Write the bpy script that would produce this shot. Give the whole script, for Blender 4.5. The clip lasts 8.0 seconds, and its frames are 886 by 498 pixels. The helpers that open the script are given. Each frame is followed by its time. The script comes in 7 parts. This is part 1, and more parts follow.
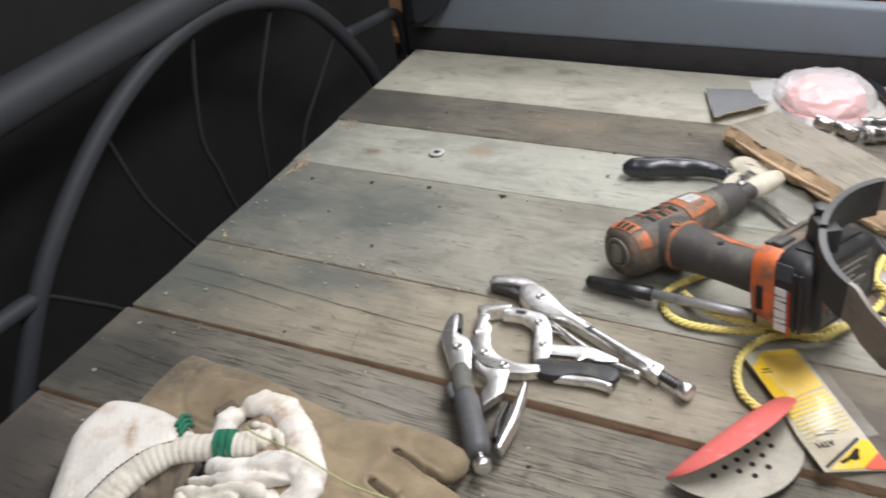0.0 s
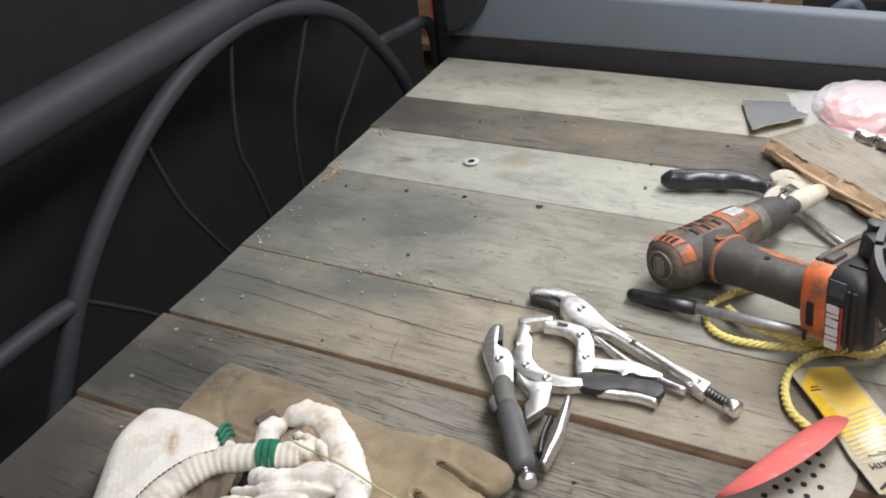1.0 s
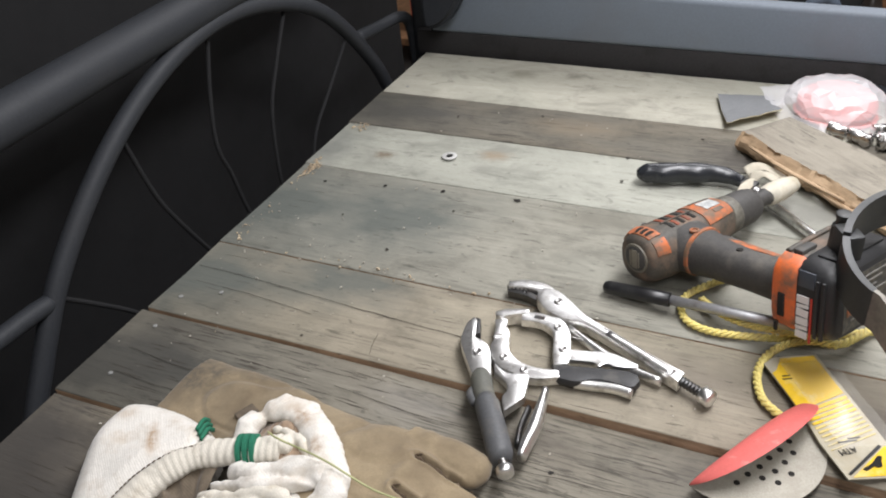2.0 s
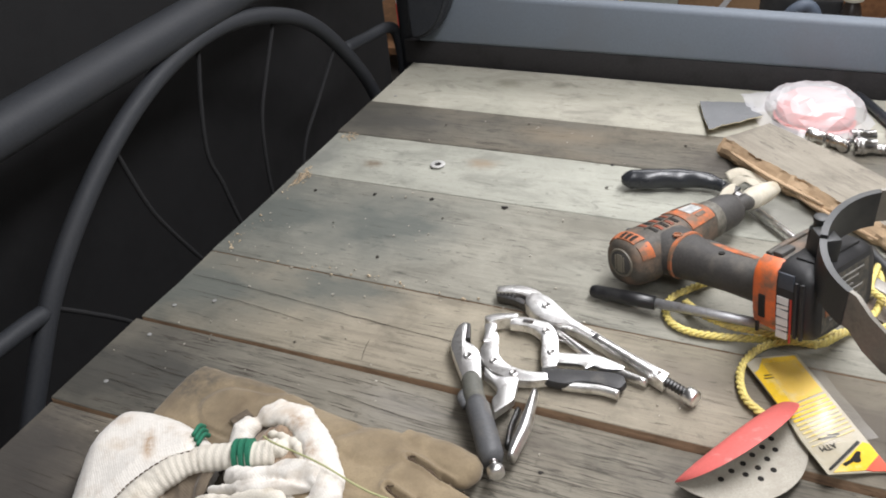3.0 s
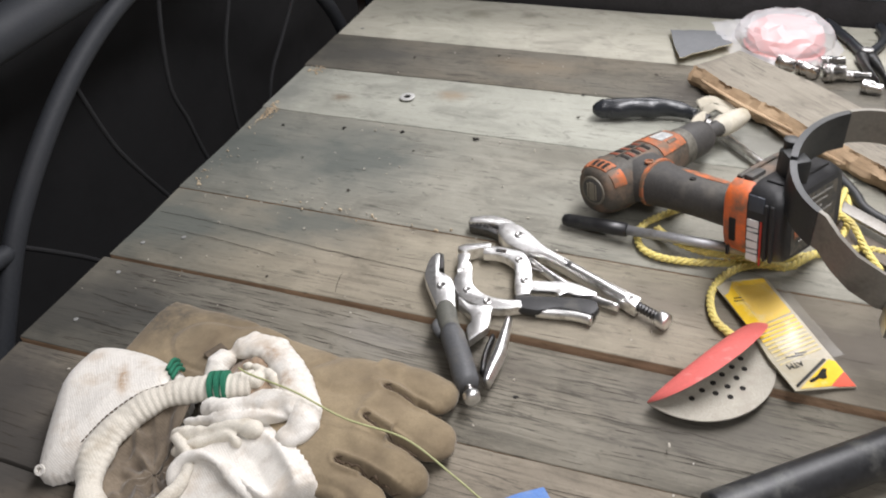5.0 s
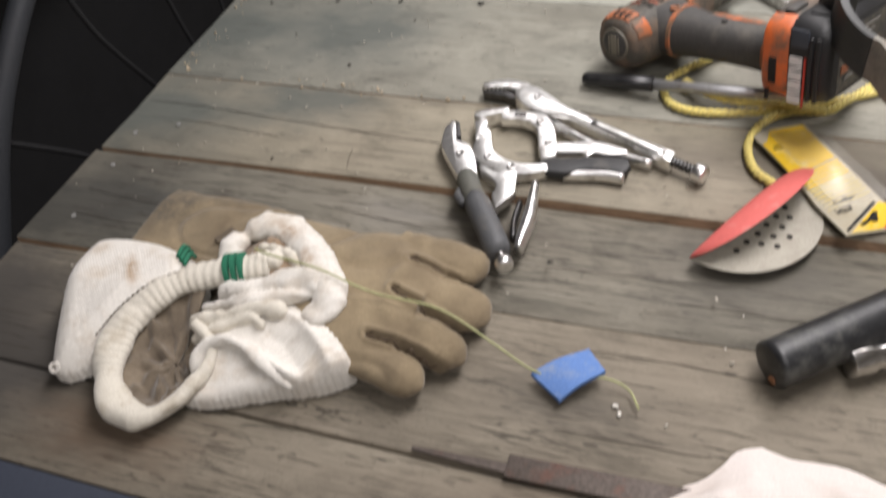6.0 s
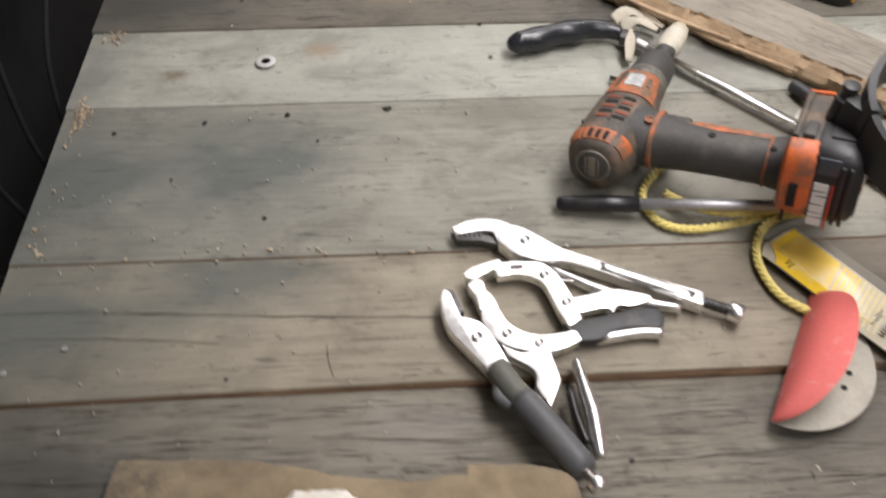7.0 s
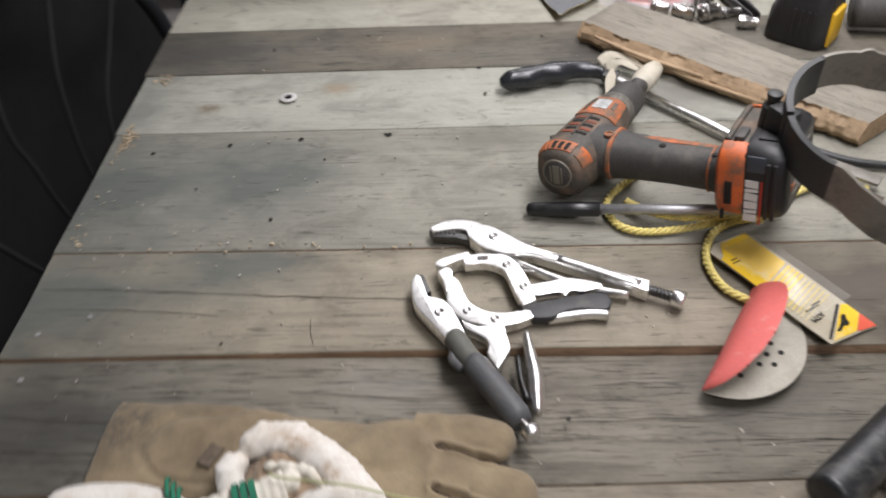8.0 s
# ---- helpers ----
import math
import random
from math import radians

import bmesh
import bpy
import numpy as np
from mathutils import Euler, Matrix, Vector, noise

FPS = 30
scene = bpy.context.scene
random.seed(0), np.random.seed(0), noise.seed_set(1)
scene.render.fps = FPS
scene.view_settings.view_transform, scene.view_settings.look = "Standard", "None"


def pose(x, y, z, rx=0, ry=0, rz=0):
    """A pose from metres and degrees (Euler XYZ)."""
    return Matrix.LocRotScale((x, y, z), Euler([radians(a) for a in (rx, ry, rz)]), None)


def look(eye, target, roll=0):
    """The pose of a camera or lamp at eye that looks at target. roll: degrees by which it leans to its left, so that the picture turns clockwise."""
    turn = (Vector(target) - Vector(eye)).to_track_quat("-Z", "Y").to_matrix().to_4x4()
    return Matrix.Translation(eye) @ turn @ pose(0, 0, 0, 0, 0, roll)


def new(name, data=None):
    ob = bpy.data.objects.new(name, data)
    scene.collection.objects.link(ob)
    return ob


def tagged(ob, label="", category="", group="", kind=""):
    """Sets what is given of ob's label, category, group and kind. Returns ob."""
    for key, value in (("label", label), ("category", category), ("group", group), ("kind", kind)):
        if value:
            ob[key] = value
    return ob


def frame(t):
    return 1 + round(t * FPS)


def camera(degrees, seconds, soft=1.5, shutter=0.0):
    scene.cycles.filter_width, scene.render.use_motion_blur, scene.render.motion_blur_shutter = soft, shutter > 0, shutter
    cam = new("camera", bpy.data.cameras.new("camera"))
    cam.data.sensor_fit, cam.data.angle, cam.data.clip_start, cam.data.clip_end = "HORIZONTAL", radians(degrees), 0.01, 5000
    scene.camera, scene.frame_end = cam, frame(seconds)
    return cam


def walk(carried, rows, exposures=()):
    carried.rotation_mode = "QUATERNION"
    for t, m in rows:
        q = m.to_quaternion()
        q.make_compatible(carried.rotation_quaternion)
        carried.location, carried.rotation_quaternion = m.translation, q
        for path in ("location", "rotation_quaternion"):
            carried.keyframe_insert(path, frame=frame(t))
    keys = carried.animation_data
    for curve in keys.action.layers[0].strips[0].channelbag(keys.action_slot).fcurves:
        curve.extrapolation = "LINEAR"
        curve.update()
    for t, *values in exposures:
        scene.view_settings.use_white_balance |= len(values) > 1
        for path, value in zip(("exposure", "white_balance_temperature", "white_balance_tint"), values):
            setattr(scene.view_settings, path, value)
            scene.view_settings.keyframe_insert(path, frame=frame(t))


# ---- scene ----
cam = camera(56.9, 8.0, soft=1.9, shutter=0.5)
PATH = [
    (0, (0.6862, -0.5091, 0.5708), (-0.0806, 0.9316, -0.5737), -6.57),
    (0.2, (0.6743, -0.5129, 0.5691), (-0.1259, 0.9174, -0.5656), -6.49),
    (0.5, (0.6599, -0.5085, 0.5752), (-0.1208, 0.9225, -0.5770), -6.03),
    (1, (0.6559, -0.5145, 0.5727), (-0.1413, 0.9222, -0.5552), -6.35),
    (1.5, (0.6535, -0.5165, 0.5710), (-0.1169, 0.9198, -0.5789), -5.96),
    (2, (0.6633, -0.5172, 0.5754), (-0.0943, 0.9308, -0.5671), -6.01),
    (2.2, (0.6646, -0.5196, 0.5825), (-0.0845, 0.9349, -0.5579), -6.72),
    (3.3, (0.6701, -0.5338, 0.5873), (-0.0630, 0.9453, -0.5356), -5.78),
    (3.5, (0.6703, -0.5342, 0.5894), (-0.0732, 0.9454, -0.5273), -5.79),
    (4, (0.6731, -0.5378, 0.5817), (-0.0567, 0.9451, -0.5356), -4.99),
    (4.2, (0.6791, -0.5358, 0.5774), (-0.0507, 0.9296, -0.5633), -4.91),
    (5.3, (0.6520, -0.5371, 0.5717), (0.0683, 0.8812, -0.7013), -5.84),
    (5.5, (0.6370, -0.5372, 0.5714), (0.0973, 0.8757, -0.7249), -6.36),
    (5.7, (0.6256, -0.5353, 0.5613), (0.0664, 0.8256, -0.7868), -9.82),
    (6, (0.6300, -0.5370, 0.5150), (0.0400, 0.7420, -0.9050), -9.50),
    (6.2, (0.6200, -0.5050, 0.5130), (0.0830, 0.6800, -1.0050), -9.80),
    (6.5, (0.5290, -0.4120, 0.5470), (0.1780, 0.7370, -1.0520), -8.40),
    (6.7, (0.4530, -0.3854, 0.5359), (0.2987, 0.8942, -1.0024), -2.56),
    (6.8, (0.4110, -0.3686, 0.5499), (0.3710, 0.9308, -0.9831), -0.85),
    (7, (0.3509, -0.3349, 0.5679), (0.4307, 0.9650, -0.9715), 0.69),
    (7.2, (0.3238, -0.3129, 0.5750), (0.4423, 0.9927, -0.9518), 1.68),
    (7.5, (0.3392, -0.3258, 0.5666), (0.4148, 1.0208, -0.9184), -1.79),
    (7.6, (0.3448, -0.3417, 0.5648), (0.4342, 1.0145, -0.9097), -1.75),
    (8, (0.4412, -0.4692, 0.5687), (0.3466, 0.9925, -0.7980), -3.49),
]
walk(cam, [(t, look(eye, target, roll)) for t, eye, target, roll in PATH], [(0, 0.25, 6450, 11.5), (1.0, 0.30, 6450, 11.5), (2.2, 0.32, 6450, 11.5), (3.3, 0.37, 6450, 11.5), (4.2, 0.36, 6450, 11.5), (5.4, 0.18, 6550, 13.5), (6.2, 0.11, 6750, 14), (6.6, 0.12, 6750, 14), (7.2, 0.0, 6700, 15), (8.0, 0.02, 6500, 14)])
# ---- light ----
world = bpy.data.worlds.new("world")
scene.world = world
world.use_nodes = True
wb = world.node_tree.nodes["Background"]
wb.inputs[0].default_value = (0.9, 0.95, 1.0, 1)
wb.inputs[1].default_value = 0.12


def area_lamp(name, x, y, z, sx, sy, watts, colour):
    data = bpy.data.lights.new(name, "AREA")
    data.shape, data.size, data.size_y, data.energy, data.color = "RECTANGLE", sx, sy, watts, colour
    ob = new(name, data)
    ob.matrix_world = pose(x, y, z)
    return ob


# ---- materials ----
def nodes_of(name):
    m = bpy.data.materials.new(name)
    m.use_nodes = True
    return m, m.node_tree.nodes, m.node_tree.links, m.node_tree.nodes["Principled BSDF"]


def noise_node(n, l, coord, scale, detail=4, rough=0.6, stretch=(1, 1, 1), distort=0.0):
    mp = n.new("ShaderNodeMapping")
    mp.inputs["Scale"].default_value = stretch
    l.new(coord, mp.inputs["Vector"])
    t = n.new("ShaderNodeTexNoise")
    t.inputs["Scale"].default_value, t.inputs["Detail"].default_value = scale, detail
    t.inputs["Roughness"].default_value, t.inputs["Distortion"].default_value = rough, distort
    l.new(mp.outputs[0], t.inputs["Vector"])
    return t.outputs["Fac"]


def ramp(n, l, fac, stops):
    r = n.new("ShaderNodeValToRGB")
    el = r.color_ramp.elements
    while len(el) < len(stops):
        el.new(0.5)
    for e, (p, c) in zip(el, stops):
        e.position, e.color = p, (*c, 1) if len(c) == 3 else c
    l.new(fac, r.inputs[0])
    return r.outputs[0]


def mixc(n, l, fac, a, b, mode="MIX"):
    m = n.new("ShaderNodeMix")
    m.data_type, m.blend_type = "RGBA", mode
    for sock, v in ((m.inputs[0], fac), (m.inputs[6], a), (m.inputs[7], b)):
        if isinstance(v, (int, float)):
            sock.default_value = v
        elif isinstance(v, tuple):
            sock.default_value = (*v, 1)
        else:
            l.new(v, sock)
    return m.outputs[2]


def bumped(n, l, p, height, strength, distance=0.001):
    b = n.new("ShaderNodeBump")
    b.inputs["Strength"].default_value, b.inputs["Distance"].default_value = strength, distance
    l.new(height, b.inputs["Height"])
    l.new(b.outputs[0], p.inputs["Normal"])


def stained(n, l, co, c, marks):
    """Soft-edged, patchy stains and painted shade at given places: (x, y, half sizes, turn), colour, strength."""
    for (bx, by, sx, sy, turn), tint, much in marks:
        mp = n.new("ShaderNodeMapping")
        mp.vector_type = "TEXTURE"
        mp.inputs["Location"].default_value, mp.inputs["Scale"].default_value, mp.inputs["Rotation"].default_value = (bx, by, 0.03), (sx, sy, 0.2), (0, 0, radians(turn))
        l.new(co, mp.inputs["Vector"])
        g = n.new("ShaderNodeTexGradient")
        g.gradient_type = "QUADRATIC_SPHERE"
        l.new(mp.outputs[0], g.inputs[0])
        patchy = mixc(n, l, 1.0, ramp(n, l, g.outputs["Fac"], [(0.0, (0, 0, 0)), (0.5, (much,) * 3)]), ramp(n, l, noise_node(n, l, co, 110, 4, 0.7), [(0.35, (0.15, 0.15, 0.15)), (0.6, (1, 1, 1))]), "MULTIPLY")
        c = mixc(n, l, patchy, c, tint)
    return c


def surface(name, colour, rough=0.5, metal=0.0, vary=0.25, grain=120.0, dirt=None, dirt_amount=0.0, bump=0.2, dirt_scale=14.0, coat=0.0, sheen=0.0, spec=0.5, marks=()):
    """Painted, moulded, metal or cloth surface with fine grain and larger grime."""
    m, n, l, p = nodes_of(name)
    co = n.new("ShaderNodeTexCoord").outputs["Object"]
    fine = noise_node(n, l, co, grain)
    wide = noise_node(n, l, co, dirt_scale, 5, 0.65)
    dark = tuple(c * (1 - vary) for c in colour)
    lite = tuple(min(1, c * (1 + vary)) for c in colour)
    c = ramp(n, l, fine, [(0.3, dark), (0.7, lite)])
    if dirt:
        c = mixc(n, l, ramp(n, l, wide, [(0.62 - dirt_amount * 0.4, (0, 0, 0)), (0.8 - dirt_amount * 0.3, (1, 1, 1))]), c, dirt)
    c = stained(n, l, co, c, marks)
    l.new(c, p.inputs["Base Color"])
    rr = n.new("ShaderNodeMapRange")
    rr.inputs[3].default_value, rr.inputs[4].default_value = max(0.02, rough - 0.12), min(1, rough + 0.15)
    l.new(wide, rr.inputs[0])
    l.new(rr.outputs[0], p.inputs["Roughness"])
    p.inputs["Metallic"].default_value = metal
    p.inputs["Coat Weight"].default_value = coat
    p.inputs["Specular IOR Level"].default_value = spec
    if sheen:
        p.inputs["Sheen Weight"].default_value = sheen
    if bump:
        bumped(n, l, p, fine, bump, 0.0006)
    return m


def old_wood(name, light, dark, stain, grain_mix=0.55, stain_at=0.55, blotch=None, cracks=0.52, furrows=0.35):
    """Weathered board: grain along x, checks, stains, worn patches and placed tints, some of them painted shade."""
    m, n, l, p = nodes_of(name)
    tc = n.new("ShaderNodeTexCoord").outputs["Object"]
    info = n.new("ShaderNodeObjectInfo")
    add = n.new("ShaderNodeVectorMath")
    add.operation = "ADD"
    cmb = n.new("ShaderNodeCombineXYZ")
    mul = n.new("ShaderNodeMath")
    mul.operation, mul.inputs[1].default_value = "MULTIPLY", 7.0
    l.new(info.outputs["Random"], mul.inputs[0])
    for k in range(3):
        l.new(mul.outputs[0], cmb.inputs[k])
    l.new(tc, add.inputs[0])
    l.new(cmb.outputs[0], add.inputs[1])
    co = add.outputs[0]
    grain = noise_node(n, l, co, 26, 8, 0.7, (0.10, 1, 1), 1.2)
    fine = noise_node(n, l, co, 210, 6, 0.75, (0.05, 1, 1), 0.3)
    wide = noise_node(n, l, co, 6, 6, 0.62, (0.6, 1, 1), 0.4)
    cloud = noise_node(n, l, co, 13, 7, 0.68, (0.7, 1, 1), 0.6)
    worn = noise_node(n, l, co, 30, 6, 0.7, (0.45, 1, 1), 0.5)
    speck = noise_node(n, l, co, 300, 3, 0.6)
    pit = noise_node(n, l, co, 110, 4, 0.65, (0.35, 1, 1))
    mid = tuple((a + b) / 2 for a, b in zip(light, dark))
    c = ramp(n, l, grain, [(0.25, tuple((a + b) / 2 for a, b in zip(mid, dark))), (0.5, mid), (0.72, tuple((a + b) / 2 for a, b in zip(mid, light)))])
    c = mixc(n, l, grain_mix, c, ramp(n, l, fine, [(0.28, tuple(v * 0.6 for v in dark)), (0.5, mid), (0.66, light)]))
    c = mixc(n, l, ramp(n, l, wide, [(stain_at - 0.08, (0, 0, 0)), (stain_at + 0.14, (0.7, 0.7, 0.7))]), c, stain)
    c = mixc(n, l, ramp(n, l, cloud, [(0.36, (0.6, 0.6, 0.6)), (0.50, (0, 0, 0))]), c, tuple(v * 0.62 for v in dark))
    c = mixc(n, l, ramp(n, l, cloud, [(0.54, (0, 0, 0)), (0.72, (0.55, 0.55, 0.55))]), c, tuple(min(1, v * 1.18) for v in light))
    c = mixc(n, l, ramp(n, l, worn, [(0.60, (0, 0, 0)), (0.76, (0.45, 0.45, 0.45))]), c, tuple(min(1, v * 1.25) for v in light))
    c = mixc(n, l, ramp(n, l, pit, [(0.31, (0.6, 0.6, 0.6)), (0.36, (0, 0, 0))]), c, tuple(v * 0.45 for v in dark))
    scuff = noise_node(n, l, co, 42, 8, 0.72, (0.4, 1, 1), 1.4)
    c = mixc(n, l, ramp(n, l, scuff, [(0.34, (0.65, 0.65, 0.65)), (0.40, (0, 0, 0)), (0.62, (0, 0, 0)), (0.68, (0.35, 0.35, 0.35))]), c, tuple(v * 0.62 for v in dark))
    c = mixc(n, l, ramp(n, l, speck, [(0.66, (0, 0, 0)), (0.75, (0.4, 0.4, 0.4))]), c, tuple(v * 0.4 for v in dark))
    crack = noise_node(n, l, co, 70, 4, 0.6, (0.05, 1, 1), 0.8)
    split = ramp(n, l, crack, [(0.485, (0, 0, 0)), (0.497, (1, 1, 1)), (0.503, (1, 1, 1)), (0.515, (0, 0, 0))])
    where = ramp(n, l, noise_node(n, l, co, 9, 2, 0.5, (0.6, 1, 1)), [(cracks, (0, 0, 0)), (cracks + 0.1, (0.85, 0.85, 0.85))])
    c = mixc(n, l, mixc(n, l, 1.0, split, where, "MULTIPLY"), c, tuple(v * 0.30 for v in dark))
    # raised hard grain: fine dark furrows along the board, thicker where the wood has weathered most
    furrow = noise_node(n, l, co, 170, 6, 0.66, (0.075, 1, 1), 0.9)
    weathered = ramp(n, l, noise_node(n, l, co, 8, 4, 0.6, (0.5, 1, 1)), [(0.40, (0.25 * furrows,) * 3), (0.62, (furrows,) * 3)])
    c = mixc(n, l, mixc(n, l, 1.0, ramp(n, l, furrow, [(0.405, (1, 1, 1)), (0.455, (0, 0, 0))]), weathered, "MULTIPLY"), c, tuple(v * 0.36 for v in dark))
    c = mixc(n, l, mixc(n, l, 1.0, ramp(n, l, furrow, [(0.55, (0, 0, 0)), (0.66, (0.7, 0.7, 0.7))]), weathered, "MULTIPLY"), c, tuple(min(1, v * 1.22) for v in light))
    # short open checks and dirt specks
    nick = noise_node(n, l, co, 95, 5, 0.7, (0.14, 1, 1), 1.6)
    c = mixc(n, l, ramp(n, l, nick, [(0.345, (0.9 * furrows + 0.25,) * 3), (0.385, (0, 0, 0))]), c, tuple(v * 0.26 for v in dark))
    grit = noise_node(n, l, co, 520, 3, 0.7)
    c = mixc(n, l, ramp(n, l, grit, [(0.32, (0.55, 0.55, 0.55)), (0.37, (0, 0, 0)), (0.66, (0, 0, 0)), (0.74, (0.35, 0.35, 0.35))]), c, tuple(v * 0.5 for v in dark))
    # placed tints: board stains, and shade put into the colour
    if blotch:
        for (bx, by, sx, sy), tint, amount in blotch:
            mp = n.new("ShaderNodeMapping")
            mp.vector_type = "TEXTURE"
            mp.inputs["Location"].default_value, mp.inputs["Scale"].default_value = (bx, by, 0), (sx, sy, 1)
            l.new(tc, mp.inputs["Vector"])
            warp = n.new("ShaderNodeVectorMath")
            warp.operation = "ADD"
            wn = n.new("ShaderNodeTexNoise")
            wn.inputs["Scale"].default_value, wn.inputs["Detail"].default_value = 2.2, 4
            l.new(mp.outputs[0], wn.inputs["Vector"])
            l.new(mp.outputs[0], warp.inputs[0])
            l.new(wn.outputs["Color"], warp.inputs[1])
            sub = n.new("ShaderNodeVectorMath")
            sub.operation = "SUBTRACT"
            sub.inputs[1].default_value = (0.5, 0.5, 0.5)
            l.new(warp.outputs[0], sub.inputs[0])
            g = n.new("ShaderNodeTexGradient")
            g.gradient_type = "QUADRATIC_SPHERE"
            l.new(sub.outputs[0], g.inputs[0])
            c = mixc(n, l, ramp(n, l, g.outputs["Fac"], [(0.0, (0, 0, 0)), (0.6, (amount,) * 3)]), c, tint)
    l.new(c, p.inputs["Base Color"])
    p.inputs["Roughness"].default_value = 0.72
    p.inputs["Specular IOR Level"].default_value = 0.35
    hm = n.new("ShaderNodeMath")
    hm.operation = "MULTIPLY_ADD"
    hm.inputs[1].default_value = 0.8
    l.new(furrow, hm.inputs[0])
    l.new(fine, hm.inputs[2])
    bumped(n, l, p, hm.outputs[0], 0.5, 0.0014)
    return m


# Grey stain; at the left ends it also carries the light's fall-off.
GREY_STAIN_SHADE = (0.092, 0.104, 0.096)
# Tints at the left ends mix grime with painted light fall-off.
M_PLANK = {
    "far": old_wood("board_pale", (0.435, 0.418, 0.350), (0.335, 0.320, 0.262), (0.33, 0.33, 0.27), 0.22, blotch=[((0.20, 0.735, 0.05, 0.03), (0.16, 0.15, 0.11), 0.6), ((0.29, 0.745, 0.03, 0.02), (0.14, 0.13, 0.10), 0.6)], cracks=0.66, furrows=0.14),
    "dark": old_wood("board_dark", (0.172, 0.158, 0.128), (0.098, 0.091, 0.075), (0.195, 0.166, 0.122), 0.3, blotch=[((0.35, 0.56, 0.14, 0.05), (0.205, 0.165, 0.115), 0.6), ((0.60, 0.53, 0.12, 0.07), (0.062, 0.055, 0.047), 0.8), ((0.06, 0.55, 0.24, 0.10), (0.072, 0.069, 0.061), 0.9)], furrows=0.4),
    # Tint at x 0.70 is the offcut's cast shade put into the colour.
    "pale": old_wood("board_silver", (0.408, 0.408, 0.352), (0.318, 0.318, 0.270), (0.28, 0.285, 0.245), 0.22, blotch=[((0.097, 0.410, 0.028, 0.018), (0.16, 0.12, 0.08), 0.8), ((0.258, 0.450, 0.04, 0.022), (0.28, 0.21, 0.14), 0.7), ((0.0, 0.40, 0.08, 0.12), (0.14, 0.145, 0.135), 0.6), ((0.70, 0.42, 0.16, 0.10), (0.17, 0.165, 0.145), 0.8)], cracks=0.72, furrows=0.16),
    # Tint at x 0.70 paints in the shade beside the drill.
    "mid": old_wood("board_grey", (0.318, 0.305, 0.255), (0.222, 0.213, 0.176), (0.258, 0.258, 0.218), 0.28, blotch=[((0.20, 0.26, 0.18, 0.14), GREY_STAIN_SHADE, 0.8), ((0.0, 0.24, 0.28, 0.22), GREY_STAIN_SHADE, 0.85), ((0.45, 0.33, 0.12, 0.04), (0.17, 0.16, 0.13), 0.6), ((0.70, 0.26, 0.14, 0.10), (0.14, 0.128, 0.105), 0.75)], cracks=0.62),
    # Tint at x 0.80 is shade under wrench and drill, painted in.
    "brown": old_wood("board_brown", (0.335, 0.296, 0.226), (0.215, 0.188, 0.142), (0.235, 0.214, 0.164), 0.32, blotch=[((0.20, 0.12, 0.16, 0.08), GREY_STAIN_SHADE, 0.75), ((0.0, 0.07, 0.28, 0.18), GREY_STAIN_SHADE, 0.85), ((0.80, 0.08, 0.24, 0.13), (0.088, 0.075, 0.060), 0.92), ((0.62, 0.09, 0.10, 0.06), (0.14, 0.12, 0.095), 0.7)], cracks=0.64),
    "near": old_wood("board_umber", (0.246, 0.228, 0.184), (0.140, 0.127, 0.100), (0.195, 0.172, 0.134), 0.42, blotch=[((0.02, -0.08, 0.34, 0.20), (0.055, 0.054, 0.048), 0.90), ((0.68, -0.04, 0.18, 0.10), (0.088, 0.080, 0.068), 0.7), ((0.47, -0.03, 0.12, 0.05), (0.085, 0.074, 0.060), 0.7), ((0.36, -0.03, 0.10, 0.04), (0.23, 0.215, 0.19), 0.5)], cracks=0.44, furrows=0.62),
    # Tints by the gloves (y -0.26): dirt plus their cast shade, painted in.
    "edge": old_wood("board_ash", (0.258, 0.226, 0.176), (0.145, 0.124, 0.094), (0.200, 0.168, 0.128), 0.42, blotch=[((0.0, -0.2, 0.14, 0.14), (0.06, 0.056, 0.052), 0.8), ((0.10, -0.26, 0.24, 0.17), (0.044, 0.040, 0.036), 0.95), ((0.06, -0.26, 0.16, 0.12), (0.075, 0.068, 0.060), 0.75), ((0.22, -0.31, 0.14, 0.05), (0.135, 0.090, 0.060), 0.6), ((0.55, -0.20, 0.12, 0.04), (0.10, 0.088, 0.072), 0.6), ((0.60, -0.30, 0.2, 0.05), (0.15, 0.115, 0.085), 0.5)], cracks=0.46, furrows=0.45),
}
M_SAWN = old_wood("sawn_edge", (0.32, 0.210, 0.128), (0.17, 0.105, 0.064), (0.12, 0.074, 0.046), 0.5)
M_BLACKPAINT = surface("black_paint", (0.0245, 0.0268, 0.0312), 0.60, 0, 0.15, 300, (0.030, 0.031, 0.034), 0.2, 0.10, spec=0.32)
M_SHEET = surface("black_sheet", (0.0124, 0.0124, 0.0130), 0.8, 0, 0.2, 500, (0.0105, 0.0105, 0.011), 0.3, 0.2, spec=0.18)
M_BLUE = surface("blue_grey_paint", (0.140, 0.164, 0.194), 0.58, 0, 0.06, 260, (0.135, 0.150, 0.170), 0.35, 0.06, 5)
M_NAVY = surface("navy_paint", (0.045, 0.052, 0.072), 0.5, 0, 0.08, 260, (0.03, 0.034, 0.045), 0.3, 0.06, 5)
M_BLACKSTRIP = surface("black_strip", (0.027, 0.0255, 0.026), 0.75, 0, 0.2, 300, (0.016, 0.015, 0.014), 0.2, 0.2, spec=0.25)
M_CHROME = surface("nickel_plate", (0.90, 0.895, 0.885), 0.32, 1.0, 0.08, 160, (0.45, 0.43, 0.40), 0.28, 0.14, 70)
